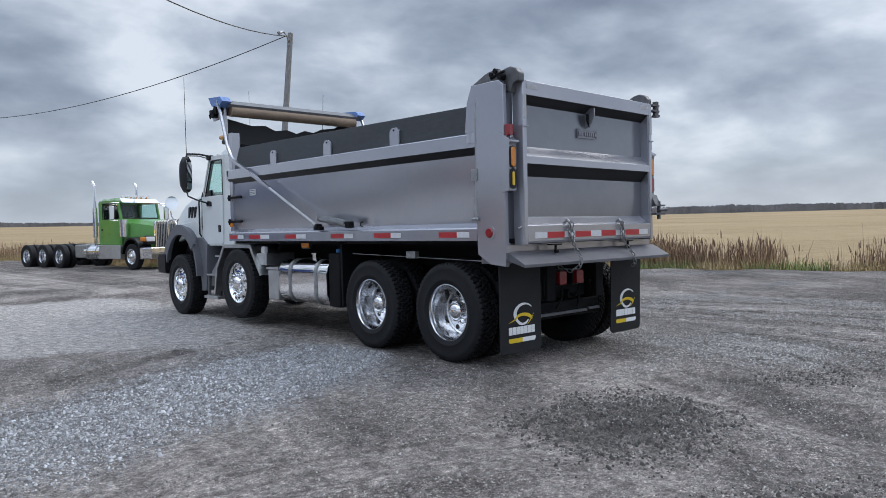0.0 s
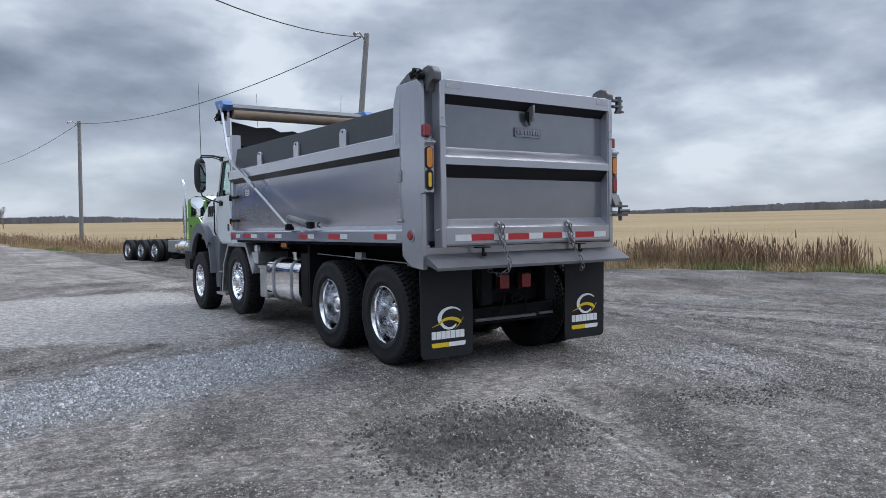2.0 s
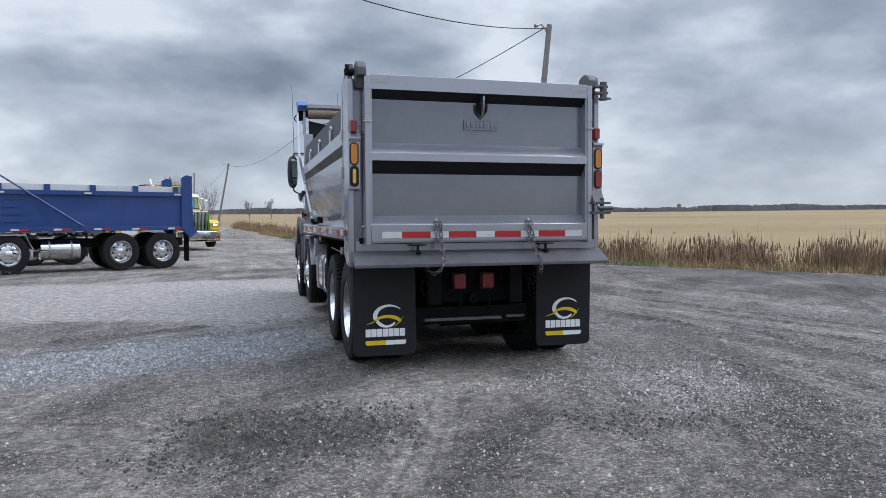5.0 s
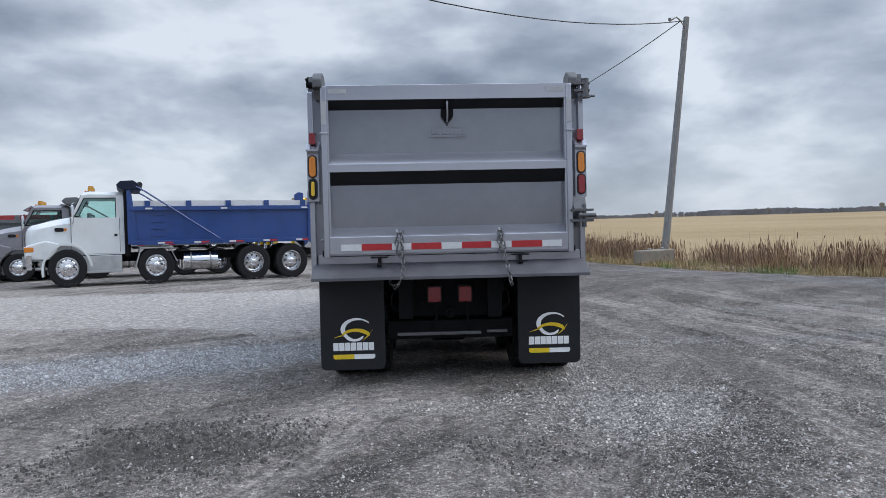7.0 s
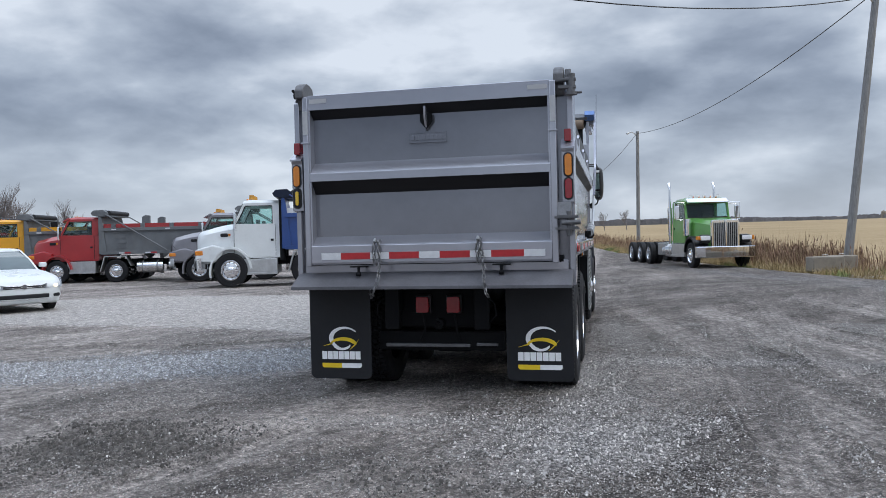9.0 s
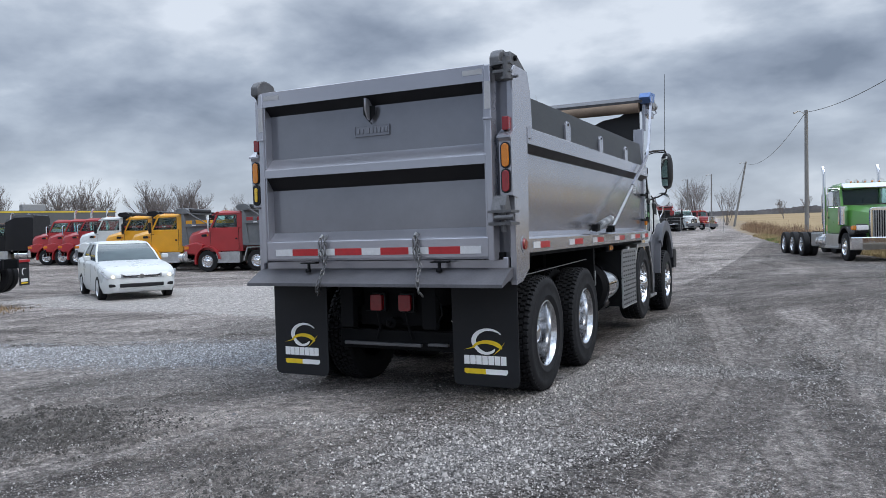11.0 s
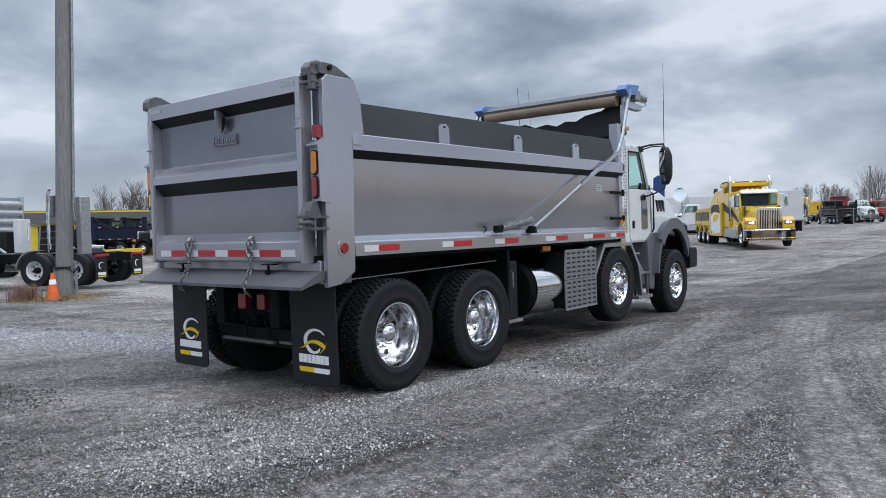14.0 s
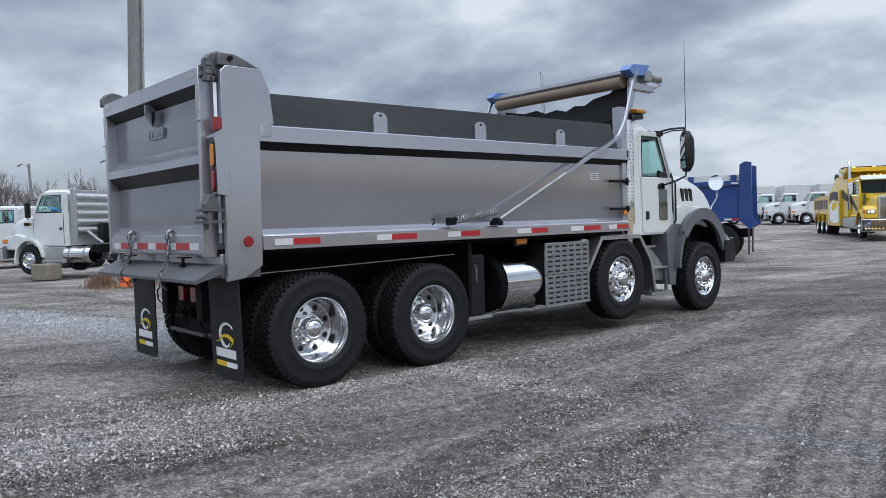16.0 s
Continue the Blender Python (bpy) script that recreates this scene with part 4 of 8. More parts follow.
    # chains over the bottom rail
    link = mesh_of("link", [T([(0.017 * math.cos(a), 0, 0.029 * math.sin(a)) for a in [2 * math.pi * k / 10 for k in range(11)]], 0.0060, 6)], CHAIN)
    for s, side in ((-1, -0.47), (1, 0.48)):
        chain = P("chain", STEEL, tg, T([(side - 0.02, 0.03, 1.45), (side - 0.02, -0.005, 1.475), (side - 0.02, -0.03, 1.45)], 0.014, 6), label="loose galvanised steel chain")
        way = [(side + 0.02, 0.02, 1.47), (side + 0.022, -0.03, 1.44), (side + 0.025, -0.032, 1.30), (side + 0.03, -0.05, 1.20), (side + 0.03, -0.135, 1.09), (side - 0.005, -0.145, 1.0), (side - 0.05, -0.05, 0.955), (side - 0.10, 0.06, 1.0)] if s < 0 else \
            [(side - 0.005, 0.02, 1.47), (side - 0.005, -0.03, 1.44), (side + 0.02, -0.032, 1.30), (side + 0.03, -0.05, 1.20), (side + 0.045, -0.135, 1.09), (side + 0.06, -0.145, 1.0), (side + 0.075, -0.10, 0.95)]
        loop = [(side - 0.02, -0.034, 1.44), (side - 0.025, -0.034, 1.36), (side - 0.02, -0.034, 1.28), (side - 0.01, -0.034, 1.24)]
        for line in (way, loop):
            ps = [Vector(p) for p in line]
            total = sum((q - p).length for p, q in zip(ps, ps[1:]))
            n = int(total / 0.046)
            for k in range(n):
                d = (k + 0.5) / n * total
                for p, q in zip(ps, ps[1:]):
                    if d <= (q - p).length:
                        break
                    d -= (q - p).length
                at = Matrix.Translation(p.lerp(q, d / (q - p).length)) @ (q - p).to_track_quat("Z", "Y").to_matrix().to_4x4() @ pose(0, 0, 0, 0, 0, 90 * (k % 2) + 20)
                share("link", link, chain, at)
    # corner posts with their lamps
    for s in (-1, 1):
        def m(x):
            return s * x * 1.014
        dy = 0.055 if s > 0 else 0.0
        lo, hi = min(m(1.235), m(1.285)), max(m(1.235), m(1.285))
        post = P("corner_post", GREY, truck, X([(0.12 + dy, 1.03), (0.33, 1.05), (0.50, 1.15), (0.51, 2.36), (0.655, 2.36), (0.62, 2.66), (0.55, 2.83), (0.17 + dy, 2.83), (0.12 + dy, 2.78)], lo, hi, 0.006), label="wide grey corner post of the dump body")
        P("inner_post", PANEL, post, B(min(m(1.14), m(1.235)), max(m(1.14), m(1.235)), 0.17 + dy, 0.5, 1.05, 2.80, 0.006))
        P("lamp_box", GREY, post, X([(0.055 + dy, 1.76), (0.055 + dy, 2.20), (0.03 + dy, 2.24), (0.17 + dy, 2.30), (0.17 + dy, 1.74)], min(m(1.185), m(1.29)), max(m(1.185), m(1.29)), 0.005))
        P("lamp_bracket", GREY, post, X([(0.02 + dy, 2.225), (0.02 + dy, 2.24), (0.17 + dy, 2.33), (0.17 + dy, 2.31)], min(m(1.18), m(1.295)), max(m(1.18), m(1.295))))
        for z0, z1, mat_in, nm in ((1.99, 2.18, AMBER, "amber_lamp"), (1.79, 1.965, RED if s > 0 else YELLOW_LENS, "tail_lamp")):
            P(nm + "_grommet", BLACK, post, Y(rounded(m(1.24) - 0.042, m(1.24) + 0.042, z0 - 0.012, z1 + 0.012, 0.04), 0.045 + dy, 0.056 + dy))
            w = 0.030 if mat_in != YELLOW_LENS else 0.016
            P(nm, mat_in, post, Y(rounded(m(1.24) - w, m(1.24) + w, z0 + (0.02 if w < 0.02 else 0), z1 - (0.02 if w < 0.02 else 0), w * 0.98), 0.034 + dy, 0.05 + dy, 0.004))
        P("red_lamp", RED, post, Y(rounded(m(1.24) - 0.03, m(1.24) + 0.03, 2.29, 2.40, 0.012), 0.06 + dy, 0.175 + dy, 0.006))
        P("side_lamp_ring", GREY, post, C((m(1.284), 0.33 + dy * 0.7, 1.36), (m(1.29), 0.33 + dy * 0.7, 1.36), 0.075, seg=28))
        P("side_lamp", RED, post, C((m(1.288), 0.33 + dy * 0.7, 1.36), (m(1.302), 0.33 + dy * 0.7, 1.36), 0.05, 0.042, seg=24))
        P("post_plate", PANEL, post, B(min(m(1.11), m(1.25)), max(m(1.11), m(1.25)), 0.165 + dy, 0.18 + dy, 1.25, 2.80))
        # upper hinge: curved hook, pin and cover
        hy = 0.10 if s > 0 else 0.0
        P("hinge_hook", WORN, post, X([(y + hy, z) for y, z in ((-0.02, 2.80), (-0.02, 2.88), (0.02, 2.93), (0.09, 2.955), (0.16, 2.945), (0.22, 2.92), (0.24, 2.84), (0.17, 2.83), (0.14, 2.72), (0.08, 2.70), (0.06, 2.80))], min(m(1.13), m(1.215)), max(m(1.13), m(1.215)), 0.012))
        P("hinge_cover", WORN, post, X([(0.16, 2.83), (0.18, 2.93), (0.30, 2.93), (0.36, 2.91), (0.545, 2.832)], min(m(1.225), m(1.275)), max(m(1.225), m(1.275)), 0.006))
        P("hinge_bolt", DARK, post, C((m(1.27), 0.27, 2.89), (m(1.295), 0.27, 2.89), 0.022, seg=8))
        if s > 0:
            P("hinge_pin", WORN, post, C((1.30, 0.07, 2.69), (1.30, 0.07, 2.86), 0.035, seg=16), B(1.19, 1.34, 0.04, 0.10, 2.735, 2.76, 0.004), B(1.19, 1.34, 0.04, 0.10, 2.80, 2.825, 0.004), C((1.30, 0.07, 2.68), (1.30, 0.07, 2.70), 0.05, seg=12), C((1.30, 0.08, 2.70), (1.39, 0.08, 2.70), 0.012, seg=8))
            P("gate_latch", WORN, post, X([(-0.02, 1.52), (-0.02, 1.545), (0.17, 1.545), (0.17, 1.52)], 1.14, 1.34), X([(-0.02, 1.62), (-0.02, 1.64), (0.17, 1.64), (0.17, 1.62)], 1.14, 1.34), C((1.26, 0.02, 1.47), (1.26, 0.02, 1.68), 0.022, seg=10), C((1.20, -0.02, 1.58), (1.36, -0.02, 1.58), 0.02, seg=10))
            P("latch_horn", WORN, post, X([(0.0, 1.64), (0.06, 1.76), (0.10, 1.76), (0.15, 1.64)], 1.16, 1.28, 0.004))
        else:
            P("air_line", STEEL, post, T([(-1.30, 0.50, 1.52), (-1.30, 0.52, 1.62), (-1.298, 0.505, 2.1), (-1.298, 0.50, 2.6), (-1.29, 0.47, 2.74), (-1.28, 0.36, 2.83), (-1.24, 0.20, 2.90)], 0.011, 6))
            P("gate_lever", STEEL, post, C((-1.30, 0.5, 1.50), (-1.30, 0.52, 1.72), 0.022, seg=8), C((-1.31, 0.46, 1.50), (-1.31, 0.56, 1.50), 0.018, seg=8))
            P("lever_plate", STEEL, post, B(-1.315, -1.285, 0.48, 0.56, 1.88, 2.0, 0.004))
            P("hinge_shackle", DARK, post, C((-1.31, 0.16, 2.86), (-1.24, 0.16, 2.86), 0.03, seg=8), C((-1.31, 0.22, 2.92), (-1.24, 0.22, 2.92), 0.026, seg=8), C((-1.30, 0.10, 2.90), (-1.30, 0.28, 2.86), 0.014, seg=6))
            P("side_rail_rod", STEEL, post, T([(-1.15, 0.05, 1.72), (-1.15, 0.03, 1.70), (-1.15, 0.03, 1.42), (-1.19, 0.05, 1.40)], 0.012, 6))
        P("board_pocket", GREY, post, Z([(m(1.275), 0.49), (m(1.30), 0.53), (m(1.30), 0.60), (m(1.275), 0.66)], 2.26, 2.36))
    # apron below the gate
    P("apron", SCUFFED, truck, X([(0.16, 1.175), (0.10, 1.165), (-0.10, 1.055), (-0.10, 1.025), (0.14, 1.10), (0.16, 1.10)], -1.28, 1.28, 0.003), label="sloped grey steel spreader apron")
    P("sill_beam", GREY, truck, B(-1.24, 1.24, 0.15, 0.30, 1.06, 1.26, 0.006))
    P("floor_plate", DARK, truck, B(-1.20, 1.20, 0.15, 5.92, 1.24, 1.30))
    # sides
    for s in (-1, 1):
        def seg(a, b):
            return min(s * a, s * b) * 1.018, max(s * a, s * b) * 1.018
        side = P("body_side", GREY, truck, Y([(s * 1.018 * 1.175, 1.42), (s * 1.018 * 1.20, 1.50), (s * 1.018 * 1.215, 2.22), (s * 1.018 * 1.18, 2.22), (s * 1.018 * 1.165, 1.50), (s * 1.018 * 1.14, 1.42)], 0.5, 5.93), label="smooth grey steel side of the dump body")
        P("top_rail", GREY, side, LOFT([[(s * 1.018 * x, y, z + (0.02 if y > 3 else 0)) for x, z in ((1.285, 2.215), (1.285, 2.345), (1.277, 2.355), (1.16, 2.355), (1.16, 2.335), (1.27, 2.335), (1.275, 2.33), (1.275, 2.215))] for y in (0.505, 5.97)]))
        # black strip puts the shade under the side rail into the colour
        P("rail_shade_strip", INK, side, LOFT([[(s * 1.018 * x, y, z + (0.02 if y > 3 else 0)) for x, z in ((1.274, 2.222), (1.274, 2.24), (1.205, 2.18), (1.216, 2.145))] for y in (0.51, 5.965)]), label="black strip standing in for shade under the rail")
        P("lower_rail", GREY, side, Y([(s * 1.018 * 1.16, 1.28), (s * 1.018 * 1.275, 1.28), (s * 1.018 * 1.275, 1.40), (s * 1.018 * 1.265, 1.415), (s * 1.018 * 1.255, 1.42), (s * 1.018 * 1.20, 1.46), (s * 1.018 * 1.16, 1.46)], 0.51, 5.95, 0.003))
        P("side_board", BOARD, side, X([(0.62, 2.36), (0.64, 2.64), (5.62, 2.70), (5.78, 2.40), (5.78, 2.36)], *seg(1.19, 1.235), 0.004), label="dark board above the body side")
        for y in (1.82, 3.19, 4.56):
            P("stake_pocket", GREY, side, X([(y - 0.085, 2.36), (y - 0.085, 2.52), (y - 0.04, 2.56), (y + 0.04, 2.56), (y + 0.085, 2.52), (y + 0.085, 2.36)], *seg(1.235, 1.262), 0.004))
            P("pocket_bolt", DARK, side, C((s * 1.018 * 1.26, y, 2.53), (s * 1.018 * 1.268, y, 2.53), 0.012, seg=8))
        marks = [(0.62, 0.80, 0), (0.80, 1.08, 1), (1.72, 1.90, 0), (1.90, 2.22, 1), (2.64, 2.83, 0), (2.83, 3.12, 1), (3.72, 3.96, 0), (3.96, 4.26, 1), (4.70, 4.95, 0), (4.95, 5.30, 1), (5.48, 5.66, 0), (5.66, 5.92, 1)]
        for a, b, red in marks:
            P("red_reflector" if red else "white_reflector", RED_TAPE if red else WHITE_TAPE, side, B(*seg(1.274, 1.279), a, b, 1.315, 1.372), smooth=0)
        P("front_pillar", GREY, side, B(*seg(1.10, 1.24), 5.86, 5.96, 1.30, 2.95, 0.006))
        for z in (1.56, 1.93, 2.30):
            P("front_hinge", DARK, side, B(*seg(1.24, 1.28), 5.55, 5.97, z, z + 0.035, 0.006), C((s * 1.018 * 1.27, 5.92, z - 0.03), (s * 1.018 * 1.27, 5.92, z + 0.06), 0.022, seg=8))
        P("side_marker", AMBER, side, B(*seg(1.24, 1.275), 5.84, 5.93, 1.50, 1.56, 0.008))
        P("warning_label", WHITE_TAPE, side, B(*seg(1.2125, 1.217), 5.18, 5.36, 1.96, 2.05), smooth=0)
        P("label_bars", PLASTIC, side, *[B(*seg(1.2165, 1.219), 5.20, 5.34, z, z + 0.012) for z in (1.975, 2.0, 2.025)], smooth=0)
        # tarp arm: thin rod below, flat bar above
        arm = P("tarp_arm", ALU, side, T([(s * 1.018 * 1.335, 3.34, 1.475), (s * 1.018 * 1.335, 4.6, 2.05)], 0.017, 8), label="bent aluminium tarp arm")
        wide = [(4.55, 2.03), (5.45, 2.42), (5.66, 2.53), (5.80, 2.72), (6.02, 3.30), (6.10, 3.44)]
        up = [(y - 0.012, z + 0.022) for y, z in wide]
        P("upper_bar", GREY, arm, X([(y + 0.010, z - 0.016) for y, z in wide] + up[::-1], *seg(1.32, 1.352)))
        pivot = P("arm_pivot", DARK, side, B(*seg(1.27, 1.345), 3.28, 3.42, 1.42, 1.47, 0.006), C((s * 1.018 * 1.28, 3.34, 1.475), (s * 1.018 * 1.36, 3.34, 1.475), 0.03, seg=10))
        coil = [(s * 1.018 * 1.325 + 0.042 * math.cos(k * 0.785), 2.72 + 0.6 * k / 128 + 0.0, 1.495 + 0.085 * k / 128 + 0.042 * math.sin(k * 0.785)) for k in range(129)]
        P("spring", STEEL, side, T(coil, 0.0075, 5))
        P("spring_anchor", DARK, side, B(*seg(1.27, 1.34), 2.62, 2.72, 1.44, 1.52, 0.008), T([(s * 1.018 * 1.325, 2.60, 1.44), (s * 1.018 * 1.325, 2.66, 1.50), (s * 1.018 * 1.325, 2.74, 1.50)], 0.012, 6))
        P("rope_hook", DARK, side, T([(s * 1.018 * 1.29, 2.42, 1.45), (s * 1.018 * 1.32, 2.42, 1.47), (s * 1.018 * 1.32, 2.42, 1.50), (s * 1.018 * 1.30, 2.40, 1.51)], 0.008, 6))
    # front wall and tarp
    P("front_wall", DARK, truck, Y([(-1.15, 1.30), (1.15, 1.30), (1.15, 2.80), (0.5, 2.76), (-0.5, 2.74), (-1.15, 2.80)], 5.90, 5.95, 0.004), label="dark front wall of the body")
    rib = lambda x: Y([(x - 0.07, 1.35), (x + 0.07, 1.35), (x + 0.07, 2.76), (x - 0.07, 2.76)], 5.80, 5.90, 0.02)
    P("wall_rib", BOARD, truck, rib(-0.5)), P("wall_rib", BOARD, truck, rib(0.25)), P("wall_rib", BOARD, truck, rib(0.9))
    tarp = P("tarp_roll", TARP, truck, C((-1.18, 6.045, 3.315), (1.18, 6.045, 3.315), 0.088, seg=20), label="rolled tan tarp in its housing")
    P("tarp_housing", WORN, tarp, X([(5.98, 3.37), (5.97, 3.41), (6.12, 3.49), (6.40, 3.47), (6.42, 3.30), (6.40, 3.30), (6.385, 3.455), (6.12, 3.475)], -1.24, 1.24))
    P("loose_tarp_edge", MESH_TARP, tarp, Y([(-1.16, 3.21), (-0.75, 3.13), (-0.50, 3.15), (-0.32, 3.08), (-0.10, 3.11), (0.08, 3.06), (0.24, 3.12), (0.42, 3.10), (0.58, 3.17), (0.86, 3.21), (1.0, 3.30), (1.16, 3.30), (1.16, 2.62), (-1.16, 2.62)], 6.17, 6.182))
    for s in (-1, 1):
        x0, x1 = min(s * 1.20, s * 1.36), max(s * 1.20, s * 1.36)
        P("blue_bracket", BLUE_STEEL, tarp, X([(5.93, 3.44), (6.02, 3.52), (6.42, 3.55), (6.30, 3.40), (6.05, 3.36)], x0, x1, 0.006), label="blue painted end bracket")
        P("bracket_leg", GREY, tarp, X([(6.06, 2.95), (6.08, 3.42), (6.40, 3.42), (6.52, 3.28), (6.48, 3.20), (6.22, 3.22), (6.14, 2.95)], min(s * 1.22, s * 1.26), max(s * 1.22, s * 1.26), 0.004))
    P("tarp_motor", STEEL, tarp, C((1.28, 6.46, 3.41), (1.28, 6.74, 3.40), 0.062, seg=18), C((1.28, 6.74, 3.40), (1.28, 6.80, 3.38), 0.062, 0.035, seg=18), B(1.22, 1.34, 6.32, 6.5, 3.33, 3.48, 0.01))
    P("motor_arm", GREY, tarp, B(1.20, 1.30, 6.12, 6.62, 3.20, 3.29, 0.008), T([(1.30, 6.70, 3.36), (1.32, 6.74, 3.30), (1.30, 6.62, 3.26)], 0.01, 6))
    P("left_gearbox", DARK, tarp, C((-1.36, 6.2, 3.34), (-1.24, 6.2, 3.34), 0.06, seg=12), B(-1.34, -1.26, 6.28, 6.44, 3.24, 3.36, 0.01), T([(-1.36, 6.22, 3.32), (-1.40, 6.3, 3.26), (-1.36, 6.36, 3.22)], 0.01, 6))


def mudflap(s):
    x0, x1 = (0.655, 1.262) if s > 0 else (-1.255, -0.635)
    flap = P("mudflap", FLAP, truck, Y(rounded(x0, x1, 0.145, 1.12, 0.055, corners="ab"), 0.255, 0.268, 0.003), label="black rubber mudflap with a white and yellow emblem", at=pose(0, 0.045 if s > 0 else 0.0, 0, 1.2 if s > 0 else 0))
    cx = (x0 + x1) / 2 + (0.01 if s < 0 else 0.0)
    P("emblem_arc", LOGO_WHITE, flap, crescent(cx + 0.035, 0.535, 0.140, 38, 262, 0.026, 0.058, 0.2495, 0.2545, 0.72), label="white curved emblem")
    P("emblem_swoosh", LOGO_YELLOW, flap, crescent(cx + 0.015, 0.455, 0.135, 165, 12, 0.030, 0.085, 0.2485, 0.2535, 0.55), Y([(cx + 0.145, 0.49), (cx + 0.18, 0.53), (cx + 0.13, 0.46), (cx + 0.075, 0.42)], 0.2485, 0.2535), Y([(cx - 0.20, 0.455), (cx - 0.09, 0.495), (cx - 0.09, 0.48)], 0.2485, 0.2535), label="yellow swoosh")
    P("emblem_hook", LOGO_WHITE, flap, crescent(cx + 0.005, 0.485, 0.085, 180, 350, 0.03, 0.045, 0.247, 0.2485, 0.62))
    w = 0.395 / 7
    for k in range(7):
        P("emblem_bar", LOGO_WHITE, flap, B(cx - 0.20 + k * w, cx - 0.20 + k * w + w * 0.90, 0.2495, 0.2545, 0.333, 0.410, 0.002), smooth=0)
    P("stripe_yellow", LOGO_YELLOW, flap, Y([(cx - 0.20, 0.265), (cx - 0.185, 0.252), (cx - 0.0, 0.252), (cx - 0.0, 0.296), (cx - 0.20, 0.296)], 0.2495, 0.2545))
    P("stripe_white", LOGO_WHITE, flap, Y([(cx - 0.0, 0.252), (cx + 0.185, 0.252), (cx + 0.20, 0.268), (cx + 0.20, 0.296), (cx - 0.0, 0.296)], 0.2495, 0.2545))


def chassis():
    for s in (-1, 1):
        P("frame_rail", DARK, truck, B(min(s * 0.36, s * 0.43), max(s * 0.36, s * 0.43), 0.35, 8.5, 0.80, 1.08, 0.006))
        P("hoist_beam", DARK, truck, B(min(s * 0.32, s * 0.46), max(s * 0.32, s * 0.46), 0.25, 5.9, 1.08, 1.25, 0.006))
        P("flap_hanger", DARK, truck, B(min(s * 0.6, s * 1.22), max(s * 0.6, s * 1.22), 0.27, 0.31, 1.05, 1.12, 0.004))
        P("rear_bracket", DARK, truck, B(min(s * 0.36, s * 0.50), max(s * 0.36, s * 0.50), 0.28, 0.36, 0.62, 1.05, 0.01))
        P("spring_pack", DARK, truck, X([(0.75, 0.60), (1.7, 0.78), (2.7, 0.60), (2.7, 0.68), (1.7, 0.90), (0.75, 0.68)], min(s * 0.50, s * 0.60), max(s * 0.50, s * 0.60), 0.006))
        P("rear_fender", DARK, truck, X([(3.02, 0.45), (3.06, 0.45), (3.08, 1.28), (2.85, 1.30), (2.85, 1.27), (3.03, 1.25)], min(s * 0.62, s * 1.20), max(s * 0.62, s * 1.20), 0.004))
        P("fender_strip", STEEL, truck, T([(s * 1.16, 0.55, 1.07), (s * 1.16, 2.85, 1.12)], 0.005, 5))
        P("air_hose", DARK, truck, T([(s * 0.50, 0.30, 0.92), (s * 0.56, 0.26, 0.86), (s * 0.57, 0.27, 0.76), (s * 0.50, 0.32, 0.68), (s * 0.46, 0.36, 0.72)], 0.008, 5))
        P("lamp_stalk", DARK, truck, T([(s * 0.15 + 0.005, 0.36, 0.78), (s * 0.15 + 0.02, 0.38, 0.62), (s * 0.15 + 0.04 * s, 0.42, 0.50)], 0.012, 6))
        P("tail_lamp", RED, truck, Y(rounded(s * 0.15 - 0.062, s * 0.15 + 0.062, 0.77, 0.92, 0.018), 0.34, 0.39, 0.006), label="square red tail lamp under the body")
        P("tail_lamp_housing", BLACK, truck, B(s * 0.15 - 0.075, s * 0.15 + 0.075, 0.39, 0.44, 0.755, 0.935, 0.01))
    P("reflector_box", STEEL, truck, B(-1.18, -1.12, 1.62, 1.78, 1.08, 1.16, 0.006))
    P("pintle_beam", DARK, truck, B(-0.62, 0.62, 0.45, 0.52, 0.40, 0.58, 0.01))
    P("step_bar", WORN, truck, B(-0.52, 0.30, 0.36, 0.40, 0.445, 0.475, 0.004), B(0.36, 0.56, 0.38, 0.42, 0.455, 0.48, 0.004))
    P("plate_bracket", DARK, truck, B(-0.27, -0.07, 0.36, 0.37, 0.755, 0.768))
    P("pintle_hook", DARK, truck, C((0.0, 0.36, 0.66), (0.0, 0.50, 0.66), 0.05, seg=12), T([(0.0, 0.36, 0.66), (0.0, 0.30, 0.65), (0.02, 0.28, 0.69)], 0.02, 6))
    P("hoist_cylinder", DARK, truck, C((0, 4.2, 0.9), (0, 2.4, 1.15), 0.12, seg=16))
    P("cross_member", DARK, truck, B(-0.40, 0.40, 0.48, 0.56, 0.62, 1.05, 0.01))
    P("cross_member", DARK, truck, B(-0.4, 0.4, 3.1, 3.2, 0.8, 1.2, 0.01))
    P("air_tank", DARK, truck, C((-0.3, 0.62, 0.72), (0.3, 0.62, 0.72), 0.13, seg=16))
    P("drive_shaft", DARK, truck, C((0, 0.9, 0.62), (0, 7.2, 0.82), 0.07, seg=12))
    P("gearbox", DARK, truck, B(-0.35, 0.35, 5.2, 6.9, 0.45, 1.15, 0.06))
    P("engine", DARK, truck, B(-0.45, 0.45, 7.0, 8.6, 0.5, 1.3, 0.06))
    for s in (-1, 1):
        for y in (0.78, 2.14, 2.72):
            P("brake_chamber", DARK, truck, C((s * 0.45, y, 0.70), (s * 0.66, y, 0.70), 0.09, seg=14))
        P("torque_beam", DARK, truck, B(*sorted((s * 0.56, s * 0.70)), 0.9, 2.6, 0.40, 0.56, 0.02))
    # dark sheet added behind the tandem to block the bright view underneath
    P("dark_under_sheet", DARK, truck, B(-0.60, 0.60, 2.98, 3.0, 0.50, 1.22))
